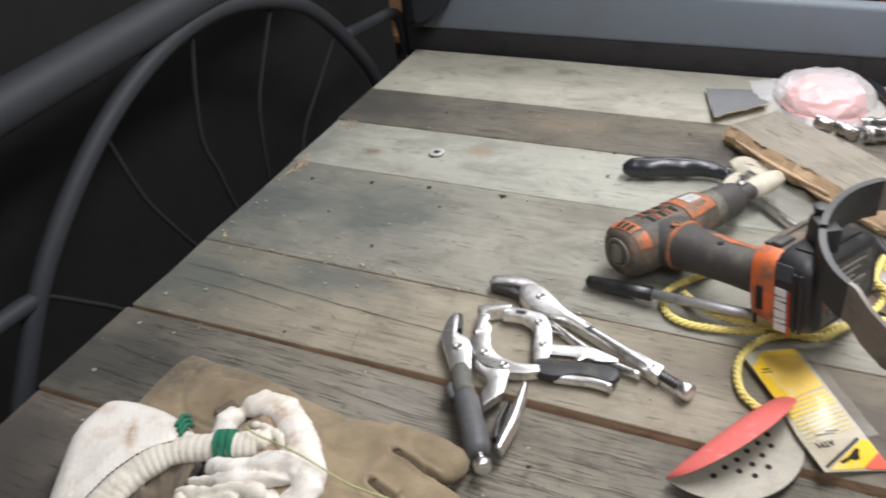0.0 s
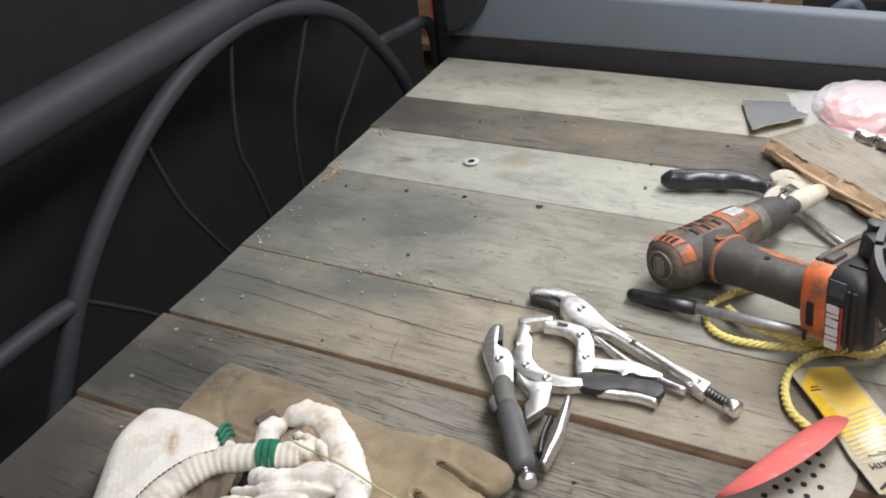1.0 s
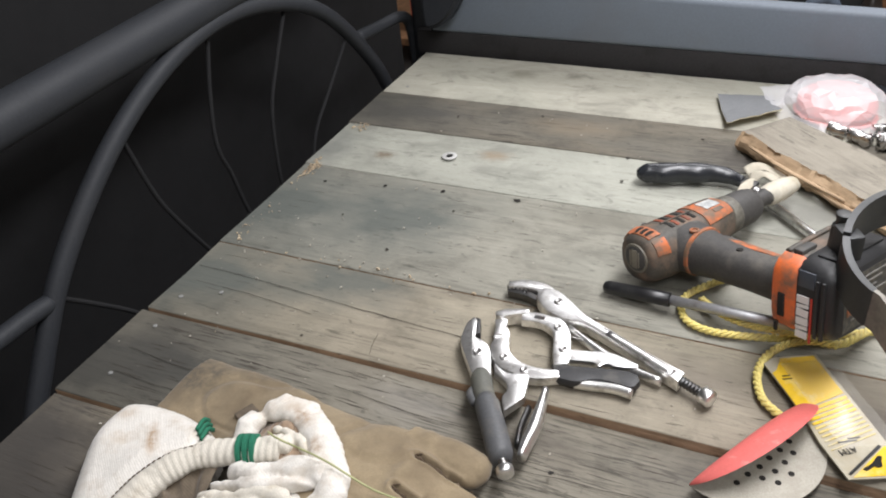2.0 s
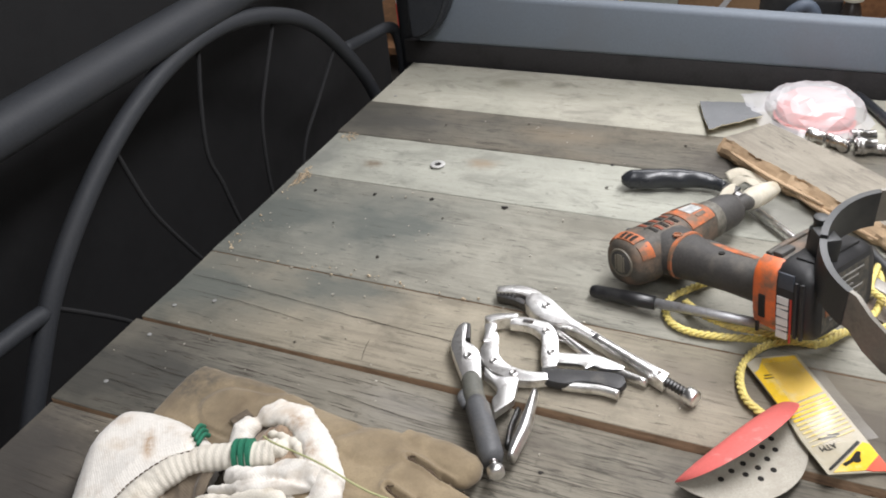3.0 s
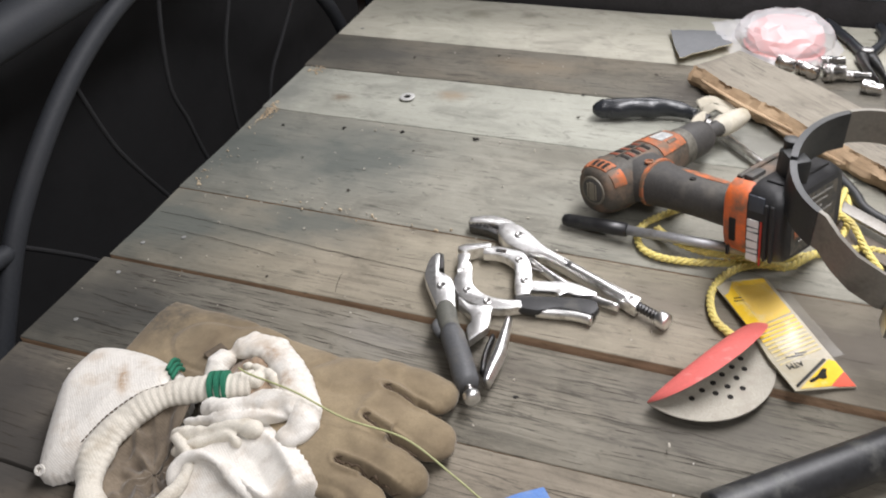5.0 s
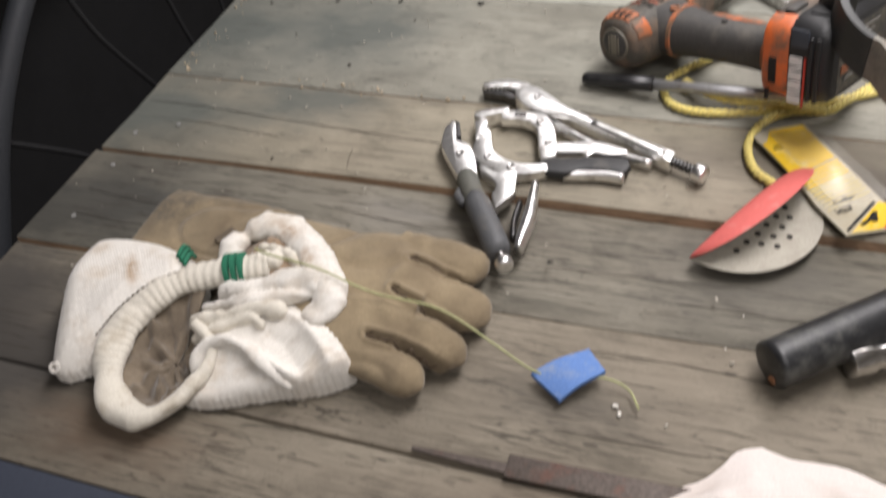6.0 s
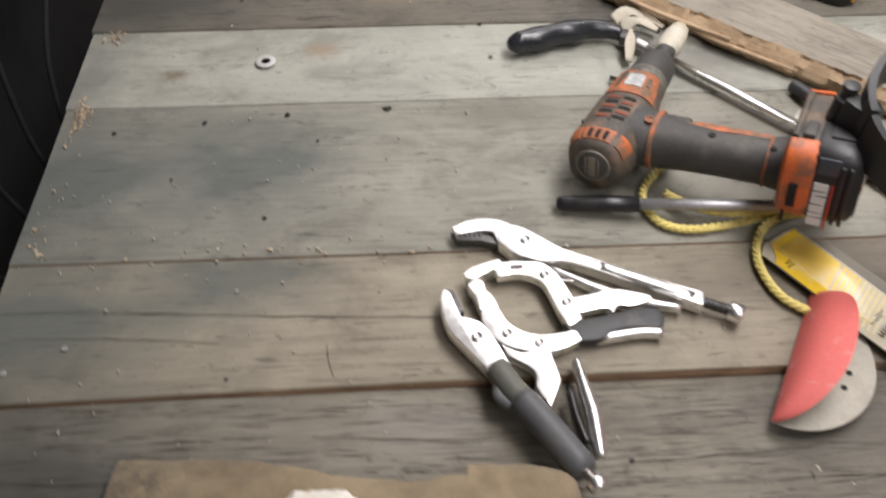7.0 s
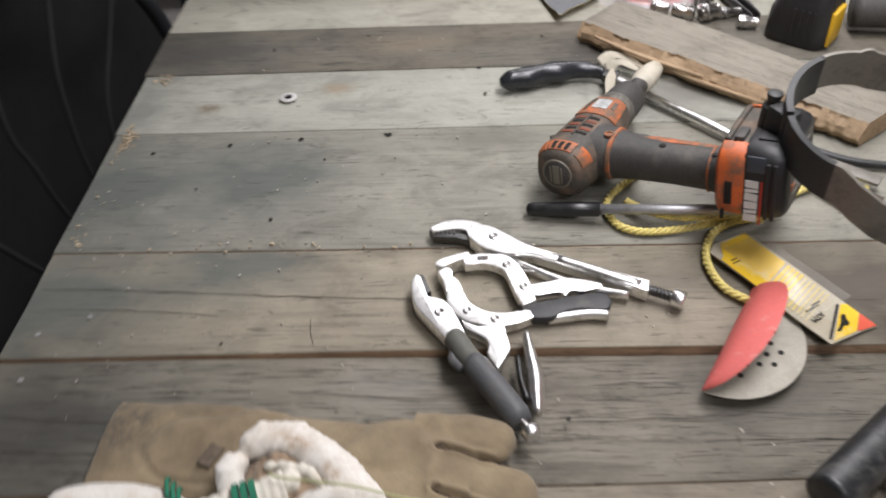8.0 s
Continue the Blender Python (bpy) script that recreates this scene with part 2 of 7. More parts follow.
M_STEEL = surface("grey_steel", (0.42, 0.41, 0.40), 0.34, 1.0, 0.1, 300, (0.22, 0.19, 0.16), 0.2, 0.1, 60)
M_DARKSTEEL = surface("dark_steel", (0.10, 0.10, 0.10), 0.42, 1.0, 0.2, 300, (0.08, 0.06, 0.05), 0.3, 0.15, 60)
M_CHROMEDARK = surface("worn_chrome", (0.62, 0.61, 0.60), 0.2, 1.0, 0.1, 200, (0.40, 0.38, 0.36), 0.3, 0.08, 60)
M_RUBBER = surface("grey_rubber_grip", (0.082, 0.084, 0.088), 0.55, 0, 0.15, 400, (0.13, 0.12, 0.105), 0.2, 0.2, 30)
M_RODBLACK = surface("dull_black_rod", (0.020, 0.020, 0.021), 0.85, 0, 0.15, 300, None, 0, 0.1, spec=0.15)
M_CHECK = surface("dark_check", (0.040, 0.032, 0.025), 0.95, 0, 0.4, 200, None, 0, 0)
M_HOLE = surface("hole_dark", (0.012, 0.010, 0.008), 0.9, 0, 0.2, 200, None, 0, 0)


# ---- mesh helpers ----
def part(name, bm, material, parent=None, label="", smooth=True, angle=40):
    me = bpy.data.meshes.new(name)
    if smooth:
        for f in bm.faces:
            f.smooth = True
        for e in bm.edges:
            if len(e.link_faces) == 2 and e.calc_face_angle(0) > radians(angle):
                e.smooth = False
    bm.to_mesh(me)
    bm.free()
    for m in material if isinstance(material, (list, tuple)) else [material]:
        me.materials.append(m)
    ob = new(name, me)
    if parent is not None:
        ob.parent = parent
    return tagged(ob, label)


def thing(name, label, category, m=None, group="", kind=""):
    ob = new(name)
    ob.empty_display_size = 0.02
    if m is not None:
        ob.matrix_basis = m
    return tagged(ob, label, category, group, kind)


def add_box(bm, c, s, rot=None, bevel=0.0, seg=2, mi=0):
    m = Matrix.Translation(c) @ (rot.to_4x4() if rot is not None else Matrix()) @ Matrix.Diagonal((*s, 1))
    r = bmesh.ops.create_cube(bm, size=1.0, matrix=m)
    faces = {f for v in r["verts"] for f in v.link_faces}
    for f in faces:
        f.material_index = mi
    if bevel:
        edges = list({e for f in faces for e in f.edges})
        bmesh.ops.bevel(bm, geom=edges, offset=bevel, segments=seg, profile=0.6, affect="EDGES")
    return bm


def box(c, s, rot=None, bevel=0.0, seg=2):
    return add_box(bmesh.new(), c, s, rot, bevel, seg)


def spline(pts, per=8):
    """Smooth line through the points."""
    p = [Vector(q) for q in pts]
    p = [p[0] * 2 - p[1]] + p + [p[-1] * 2 - p[-2]]
    out = []
    for i in range(1, len(p) - 2):
        for k in range(per):
            t = k / per
            a, b, c, d = p[i - 1:i + 3]
            out.append(0.5 * (2 * b + (c - a) * t + (2 * a - 5 * b + 4 * c - d) * t * t + (3 * b - a - 3 * c + d) * t ** 3))
    out.append(p[-2])
    return out


def sweep(bm, line, radius, seg=12, flat=1.0, up=(0, 0, 1), caps=True, mi=0, twist=0.0):
    """A tube along the line. radius: number or function of 0..1 giving a number or (wide, high)."""
    n = len(line)
    rings = []
    up = Vector(up)
    for i, q in enumerate(line):
        d = (line[min(i + 1, n - 1)] - line[max(i - 1, 0)]).normalized()
        side = d.cross(up)
        if side.length < 1e-3:
            side = d.cross(Vector((1, 0.2, 0)))
        side.normalize()
        top = side.cross(d).normalized()
        t = i / (n - 1)
        r = radius(t) if callable(radius) else radius
        w, h = r if isinstance(r, tuple) else (r, r * flat)
        ring = []
        for k in range(seg):
            a = 2 * math.pi * k / seg + twist * t
            ring.append(bm.verts.new(q + side * (w * math.cos(a)) + top * (h * math.sin(a))))
        rings.append(ring)
    for a, b in zip(rings, rings[1:]):
        for k in range(seg):
            f = bm.faces.new((a[k], a[(k + 1) % seg], b[(k + 1) % seg], b[k]))
            f.material_index = mi
    if caps:
        bm.faces.new(rings[0][::-1]).material_index = mi
        bm.faces.new(rings[-1]).material_index = mi
    return bm


def rod(a, b, r, seg=16, r2=None, bevel=0.0):
    bm = bmesh.new()
    a, b = Vector(a), Vector(b)
    r2 = r if r2 is None else r2
    L = (b - a).length
    if bevel:
        line = [a, a.lerp(b, bevel / L), a.lerp(b, 1 - bevel / L), b]
        rr = [r - bevel, r, r2, r2 - bevel]
        k = iter(rr)
        return sweep(bm, line, lambda t: next(k), seg)
    return sweep(bm, [a, b], lambda t: r + (r2 - r) * t, seg)


def lathe(profile, origin, axis, seg=24):
    """Turn (along, radius) pairs about an axis."""
    bm = bmesh.new()
    z = Vector(axis).normalized()
    x = z.cross(Vector((0, 0, 1)))
    if x.length < 1e-3:
        x = Vector((1, 0, 0))
    x.normalize()
    y = z.cross(x)
    o = Vector(origin)
    rings = []
    for s, r in profile:
        rings.append([bm.verts.new(o + z * s + (x * math.cos(2 * math.pi * k / seg) + y * math.sin(2 * math.pi * k / seg)) * max(r, 1e-5)) for k in range(seg)])
    for a, b in zip(rings, rings[1:]):
        for k in range(seg):
            bm.faces.new((a[k], a[(k + 1) % seg], b[(k + 1) % seg], b[k]))
    bm.faces.new(rings[0][::-1])
    bm.faces.new(rings[-1])
    bmesh.ops.recalc_face_normals(bm, faces=bm.faces[:])
    return bm


def plate(outline, z0, z1, bevel=0.0, hole=None):
    """A flat shape cut from sheet: outline in x, y, between two heights."""
    bm = bmesh.new()
    n = len(outline)
    lo = [bm.verts.new((x, y, z0)) for x, y in outline]
    hi = [bm.verts.new((x, y, z1)) for x, y in outline]
    if hole:
        k = len(hole)
        hl = [bm.verts.new((x, y, z0)) for x, y in hole]
        hh = [bm.verts.new((x, y, z1)) for x, y in hole]
        for ring, other in ((hi, hh), (lo, hl)):
            e = [bm.edges.new((ring[i], ring[(i + 1) % n])) for i in range(n)] + [bm.edges.new((other[i], other[(i + 1) % k])) for i in range(k)]
            bmesh.ops.triangle_fill(bm, edges=e, use_beauty=True)
        for i in range(k):
            bm.faces.new((hl[i], hl[(i + 1) % k], hh[(i + 1) % k], hh[i]))
    else:
        bm.faces.new(hi)
        bm.faces.new(lo[::-1])
    for i in range(n):
        bm.faces.new((lo[i], lo[(i + 1) % n], hi[(i + 1) % n], hi[i]))
    bmesh.ops.recalc_face_normals(bm, faces=bm.faces[:])
    if bevel:
        edges = [e for e in bm.edges if len(e.link_faces) == 2 and e.calc_face_angle(0) > 0.9 and abs(e.verts[0].co.z - e.verts[1].co.z) < 1e-6]
        bmesh.ops.bevel(bm, geom=edges, offset=bevel, segments=2, profile=0.6, affect="EDGES")
    return bm


def curve2(pts, per=6):
    return [(q.x, q.y) for q in spline([(x, y, 0) for x, y in pts], per)]


def melted(bm, voxel, smooth=4, factor=0.5):
    """Merge overlapping closed shapes into one soft skin."""
    me = bpy.data.meshes.new("skin")
    bm.to_mesh(me)
    bm.free()
    ob = bpy.data.objects.new("skin", me)
    scene.collection.objects.link(ob)
    a = ob.modifiers.new("remesh", "REMESH")
    a.mode, a.voxel_size = "VOXEL", voxel
    b = ob.modifiers.new("smooth", "SMOOTH")
    b.iterations, b.factor = smooth, factor
    dg = bpy.context.evaluated_depsgraph_get()
    got = bpy.data.meshes.new_from_object(ob.evaluated_get(dg))
    bpy.data.objects.remove(ob)
    out = bmesh.new()
    out.from_mesh(got)
    bpy.data.meshes.remove(got)
    return out


# ---- room ----
FLOOR = -0.80
M_CONCRETE = surface("concrete", (0.22, 0.21, 0.20), 0.8, 0, 0.2, 60, (0.12, 0.11, 0.10), 0.4, 0.3, 2)
M_WALL = surface("painted_wall", (0.62, 0.60, 0.56), 0.8, 0, 0.06, 60, (0.40, 0.38, 0.34), 0.3, 0.1, 2)
tagged(part("floor", box((0.6, 0.6, FLOOR - 0.05), (6.0, 7.0, 0.1)), M_CONCRETE), "worn grey concrete workshop floor under the bench", "floor", kind="structure")
tagged(part("ceiling", box((0.6, 0.6, 2.05), (6.0, 7.0, 0.1)), M_WALL), "plain pale workshop ceiling above the bench", "ceiling", kind="structure")
for nm, c, s in (("wall_north", (0.6, 4.15, 0.6), (6.0, 0.1, 2.8)), ("wall_south", (0.6, -2.95, 0.6), (6.0, 0.1, 2.8)),
                 ("wall_west", (-2.45, 0.6, 0.6), (0.1, 7.2, 2.8)), ("wall_east", (3.65, 0.6, 0.6), (0.1, 7.2, 2.8))):
    tagged(part(nm, box(c, s), M_WALL), "plain painted workshop wall", "wall", kind="structure")
# Unseen light, placed to suit the brightness across the planks.
area_lamp("lamp_bench", 0.82, 0.27, 1.15, 0.30, 0.95, 18.9, (0.985, 0.985, 1.0))
# Added fill, wide enough to show bright in chrome and lift the far planks.
area_lamp("lamp_back", 1.0, 2.4, 1.98, 2.4, 0.9, 52, (0.985, 0.985, 1.0))
# Added unseen fill from the front.
area_lamp("lamp_front", 1.2, -1.5, 1.98, 1.3, 0.35, 20, (0.985, 0.985, 1.0))

# ---- workbench ----
bench = thing("workbench", "long workbench topped with weathered grey wooden planks", "workbench")
rng = random.Random(4)


def seam_a(x):
    return 0.0008 + 0.0068 * min(1, max(0, x) / 0.45)


def seam_b(x):
    return -0.139 + 0.028 * min(x, 0.8)


def dip(x):
    """How far the boards nearest the edge have sunk below the next one."""
    k = min(1, max(0, (x - 0.10) / 0.45))
    return 0.0012 + 0.0062 * k * k * (3 - 2 * k)


def plank(y0, y1, z, key, x0=-0.009, x1=1.75, thick=0.038, sunk=False):
    """One board, with uneven sawn ends and slightly wavy worn edges; edges are numbers or functions of x."""
    bm = bmesh.new()
    nx = 70
    ends = rng.uniform(-0.004, 0.004)
    rows_ = []
    seed = rng.uniform(0, 50)
    for i in range(nx + 1):
        x = x0 + ends + (x1 - x0) * i / nx
        ya, yb = y0(x) if callable(y0) else y0, y1(x) if callable(y1) else y1
        wob = 0.0010 * noise.noise((x * 9, seed, 0)) + 0.0006 * noise.noise((x * 45, seed, 2))
        wob2 = 0.0010 * noise.noise((x * 9, seed, 5)) + 0.0006 * noise.noise((x * 45, seed, 7))
        a, b = ya + 0.0005 + abs(wob) * 0.8, yb - 0.0005 - abs(wob2) * 0.8
        dx = 0.003 * noise.noise((seed, 1, i)) if i == 0 else 0
        h = lambda yy: z - (dip(x) if sunk else 0) + 0.0012 * noise.noise((x * 3.1, yy * 9, 2.0)) - 0.0006
        chip = 0.0012 + 0.0010 * max(0, noise.noise((x * 30, seed, 11)))
        prof = [(a, z - thick), (a, h(a) - 0.0012), (a + chip, h(a)), ((a + b) / 2, h((a + b) / 2) - 0.0008), (b - chip, h(b)), (b, h(b) - 0.0012), (b, z - thick)]
        rows_.append([bm.verts.new((x + dx, yy, zz)) for yy, zz in prof])
    for p_, q_ in zip(rows_, rows_[1:]):
        for k in range(7):
            f = bm.faces.new((p_[k], q_[k], q_[(k + 1) % 7], p_[(k + 1) % 7]))
            f.material_index = 1 if k in (0, 5, 6) and key in ("brown", "mid", "near") else 0
    for r_ in (rows_[0], rows_[-1]):
        bm.faces.new(r_).material_index = 1
    bmesh.ops.recalc_face_normals(bm, faces=bm.faces[:])
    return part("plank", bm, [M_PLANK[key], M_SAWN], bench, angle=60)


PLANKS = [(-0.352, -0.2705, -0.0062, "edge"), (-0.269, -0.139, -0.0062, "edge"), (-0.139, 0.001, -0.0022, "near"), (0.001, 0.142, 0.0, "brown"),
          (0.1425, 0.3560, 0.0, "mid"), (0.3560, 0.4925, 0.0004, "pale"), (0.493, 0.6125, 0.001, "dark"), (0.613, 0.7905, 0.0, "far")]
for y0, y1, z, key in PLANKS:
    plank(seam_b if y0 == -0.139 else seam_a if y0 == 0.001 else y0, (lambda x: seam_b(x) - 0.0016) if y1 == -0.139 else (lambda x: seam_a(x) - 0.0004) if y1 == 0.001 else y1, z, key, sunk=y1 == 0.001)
for x in (0.12, 1.6):
    part("cross_bearer", box((x, 0.21, -0.09), (0.09, 1.10, 0.09), bevel=0.003), M_SAWN, bench)
    for y in (-0.29, 0.71):
        part("leg", box((x, y, (FLOOR - 0.135) / 2), (0.09, 0.09, -FLOOR - 0.135), bevel=0.003), M_SAWN, bench)

front_rail = tagged(part("front_rail", box((0.86, -0.3715, -0.078), (1.80, 0.036, 0.15), bevel=0.003), M_NAVY), "dark blue-grey painted steel rail along the bench's near edge", "rail", kind="structure")

# ---- rail behind the bench ----
back_rail = thing("back_rail", "blue-grey painted steel side rail standing behind the planks", "rail")
bm = bmesh.new()
add_box(bm, (0.90, 0.8165, 0.018), (1.86, 0.045, 0.046), bevel=0.003)
part("foot_strip", bm, M_BLACKSTRIP, back_rail, "matt black lower strip")
bm = bmesh.new()
add_box(bm, (0.90, 0.808, 0.087), (1.80, 0.03, 0.095), bevel=0.008, seg=3)
for v in bm.verts:
    v.co.z -= 0.021 * v.co.x * (v.co.z > 0.06)
part("panel", bm, M_BLUE, back_rail)

# ---- headboard-like tube frame on the bench end ----
XF = -0.055
frame_ob = thing("bed_end", "black-painted tubular metal bed end with an arched hoop", "bed frame")
part("top_tube", sweep(bmesh.new(), [Vector((XF - 0.01, y, 0.2530 + y * 0.022)) for y in (-0.6, -0.2, 0.2, 0.5, 0.84)], 0.0255, 28), M_BLACKPAINT, frame_ob)
arch = [(XF, -0.20, -0.13), (XF, -0.125, -0.018), (XF, -0.044, 0.083), (XF, 0.077, 0.173), (XF, 0.201, 0.223), (XF, 0.325, 0.2345), (XF, 0.455, 0.204), (XF, 0.560, 0.143), (XF, 0.672, 0.020), (XF, 0.735, -0.10)]
part("hoop", sweep(bmesh.new(), spline(arch, 10), 0.0120, 18), M_BLACKPAINT, frame_ob)
for line in ([(0.090, 0.172), (0.108, 0.092), (0.126, 0.043), (0.170, -0.042), (0.205, -0.1)], [(0.276, 0.226), (0.252, 0.153), (0.239, 0.083), (0.252, 0.031), (0.264, -0.029), (0.285, -0.1)],
             [(0.447, 0.200), (0.400, 0.130), (0.373, 0.084), (0.361, 0.038), (0.354, -0.032), (0.36, -0.1)], [(0.600, 0.100), (0.513, 0.029), (0.476, 0.0), (0.452, -0.034), (0.43, -0.1)],
             [(-0.068, 0.053), (-0.024, 0.010), (0.027, -0.045), (0.06, -0.1)]):
    part("scroll_rod", sweep(bmesh.new(), spline([(XF - 0.004, y, z) for y, z in line], 8), 0.0031, 10, up=(1, 0, 0)), M_RODBLACK, frame_ob)
part("side_tube", sweep(bmesh.new(), spline([(XF, -0.45, 0.060), (XF, -0.144, 0.057), (XF, -0.075, 0.053)], 6), 0.0108, 14), M_BLACKPAINT, frame_ob)
part("side_tube", sweep(bmesh.new(), spline([(XF, 0.622, 0.088), (XF, 0.70, 0.078), (XF, 0.780, 0.068), (XF, 0.815, 0.045), (XF, 0.828, -0.014), (XF, 0.83, -0.1)], 6), 0.0105, 14), M_BLACKPAINT, frame_ob)
part("post", sweep(bmesh.new(), [Vector((-0.03, 0.825, z)) for z in (FLOOR, 0.3, 0.7)], 0.020, 18), M_BLACKPAINT, frame_ob)
part("post", sweep(bmesh.new(), [Vector((XF, -0.62, z)) for z in (FLOOR, 0.3, 0.7)], 0.020, 18), M_BLACKPAINT, frame_ob)
bm = bmesh.new()
add_box(bm, (-0.206, 0.10, 0.05), (0.012, 1.88, 1.7), bevel=0.003)
tagged(part("black_panel", bm, M_SHEET), "large matt black panel standing behind the bed end", "panel")
# ---- things ----
def flat_pose(ox, oy, tx, ty, z=0.0):
    return pose(ox, oy, z, 0, 0, math.degrees(math.atan2(ty - oy, tx - ox)))


def dome(x, y, z, r, h=0.0015):
    return lathe([(0, r), (h * 0.6, r), (h, r * 0.7), (h * 0.7, r * 0.55), (h * 0.7, 0.0)], (x, y, z), (0, 0, 1), 14)


def knob(a, b, r, ribs=18):
    """Knurled nut between two points."""
    bm = bmesh.new()
    a, b = Vector(a), Vector(b)
    d = (b - a).normalized()
    s = d.cross(Vector((0, 0, 1))).normalized()
    t = s.cross(d)
    rings = []
    for f, k in ((0, 0.82), (0.12, 1.0), (0.88, 1.0), (1, 0.82)):
        o = a.lerp(b, f)
        ring = []
        for i in range(ribs * 2):
            q = 2 * math.pi * i / (ribs * 2)
            rr = r * k * (1.0 if i % 2 else 0.92)
            ring.append(bm.verts.new(o + s * rr * math.cos(q) + t * rr * math.sin(q)))
        rings.append(ring)
    n = ribs * 2
    for p_, q_ in zip(rings, rings[1:]):
        for i in range(n):
            bm.faces.new((p_[i], p_[(i + 1) % n], q_[(i + 1) % n], q_[i]))
    bm.faces.new(rings[0][::-1])
    bm.faces.new(rings[-1])
    return bm


def thread(a, b, r, turns):
    """Screw thread."""
    bm = bmesh.new()
    a, b = Vector(a), Vector(b)
    n = turns * 4
    line = [a.lerp(b, i / n) for i in range(n + 1)]
    k = iter(range(n + 1))
    return sweep(bm, line, lambda t: r * (1.0 if (next(k) % 4) < 2 else 0.82), 14)


# --- locking pliers with the plain nickel handle ---
p1 = thing("locking_pliers", "nickel-plated locking pliers with curved jaw and adjusting screw", "pliers", flat_pose(0.453, 0.137, 0.6205, 0.0565), "locking pliers on the bench")
body = curve2([(-0.029, 0.007), (-0.013, 0.014), (0.007, 0.011), (0.034, 0.0045), (0.064, 0.0040), (0.11, 0.0032), (0.158, 0.0050)], 5)
low = curve2([(0.161, -0.0095), (0.113, -0.0075), (0.06, -0.0060), (0.038, -0.0080), (0.021, -0.0165), (-0.002, -0.0185), (-0.020, -0.012)], 5)
part("handle", plate(body + low, 0.003, 0.018, 0.0022), M_CHROME, p1)
part("fold", sweep(bmesh.new(), spline([(0.07, -0.002, 0.0172), (0.11, -0.003, 0.0182), (0.152, -0.003, 0.0172)], 6), lambda t: (0.0045, 0.0022), 10), M_CHROME, p1)
part("upper_jaw", plate(curve2([(-0.066, -0.010), (-0.052, 0.007), (-0.028, 0.0155), (-0.006, 0.011)], 5) + curve2([(-0.006, -0.012), (-0.022, -0.010), (-0.030, -0.002), (-0.041, -0.004), (-0.060, -0.017)], 5), 0.006, 0.0166, 0.002), M_CHROME, p1)
bm = plate([(-0.066, -0.013), (-0.057, -0.020), (-0.036, -0.012), (-0.020, -0.010), (-0.022, -0.002), (-0.040, -0.003)], 0.004, 0.013, 0.001)
part("lower_jaw", bm, M_DARKSTEEL, p1, "dark serrated lower jaw")
for i in range(6):
    part("tooth", box((-0.062 + i * 0.0042, -0.0135 + i * 0.0016, 0.0135), (0.0014, 0.006, 0.003), rot=Matrix.Rotation(0.4, 3, "Z")), M_DARKSTEEL, p1)
part("rivet", dome(0, 0, 0.018, 0.0048), M_STEEL, p1)
part("groove", box((0.105, 0.0005, 0.0181), (0.085, 0.0012, 0.0006)), M_DARKSTEEL, p1)
part("lever", sweep(bmesh.new(), spline([(0.03, -0.016, 0.008), (0.075, -0.020, 0.007), (0.11, -0.019, 0.007), (0.145, -0.014, 0.009)], 6), lambda t: (0.003 + 0.002 * math.sin(t * 3.1), 0.005), 10), M_CHROME, p1)
part("spring", sweep(bmesh.new(), spline([(0.012, -0.026, 0.008), (0.03, -0.027, 0.008), (0.056, -0.020, 0.009)], 5), 0.0017, 8), M_STEEL, p1)
part("screw", thread((0.150, -0.002, 0.012), (0.183, -0.002, 0.012), 0.0052, 9), M_DARKSTEEL, p1)
part("screw_knob", knob((0.182, -0.002, 0.012), (0.194, -0.003, 0.012), 0.0086), M_CHROME, p1)

# --- pliers with the grey sleeve ---
p2 = thing("locking_pliers", "nickel locking pliers with a grey rubber handle sleeve, half open", "pliers", flat_pose(0.402, 0.034, 0.472, -0.084), "locking pliers on the bench")
up = curve2([(-0.055, 0.004), (-0.048, -0.004), (-0.036, -0.010), (-0.020, -0.015), (-0.002, -0.014), (0.018, -0.012), (0.036, -0.010)], 5)
dn = curve2([(0.036, 0.007), (0.012, 0.011), (-0.006, 0.012), (-0.016, 0.008), (-0.024, 0.001), (-0.030, 0.003), (-0.050, 0.009)], 5)
part("jaw", plate(up + dn, 0.006, 0.020, 0.0018), M_CHROME, p2)
part("jaw_face", plate([(-0.054, 0.006), (-0.050, 0.0105), (-0.028, 0.0065), (-0.027, 0.001)], 0.008, 0.020, 0.001), M_DARKSTEEL, p2, "dark serrated jaw face")
part("rivet", dome(0, 0.0, 0.020, 0.0050), M_STEEL, p2)
part("sleeve_end", sweep(bmesh.new(), [Vector((x, y, 0.014)) for x, y in ((0.028, -0.002), (0.032, -0.002), (0.050, -0.003), (0.066, -0.002), (0.070, -0.001))], lambda t: (0.0105 if 0.05 < t < 0.95 else 0.009, 0.0115), 20, up=(0, 0, 1)), surface("olive_grey_rubber", (0.105, 0.105, 0.09), 0.6, 0, 0.15, 400, (0.16, 0.15, 0.12), 0.2, 0.2, 30), p2, "dusty olive-grey sleeve end")
part("guard_lug", sweep(bmesh.new(), spline([(0.044, -0.010, 0.013), (0.051, -0.015, 0.013), (0.062, -0.012, 0.013)], 4), 0.005, 10), M_RUBBER, p2)
part("sleeve", sweep(bmesh.new(), [Vector((x, y, 0.0145)) for x, y in ((0.062, -0.002), (0.068, -0.002), (0.10, -0.0005), (0.128, 0.0), (0.136, 0.0))], lambda t: (0.0118 if 0.05 < t < 0.95 else 0.0095, 0.0125 if t < 0.97 else 0.0105), 22), M_RUBBER, p2)
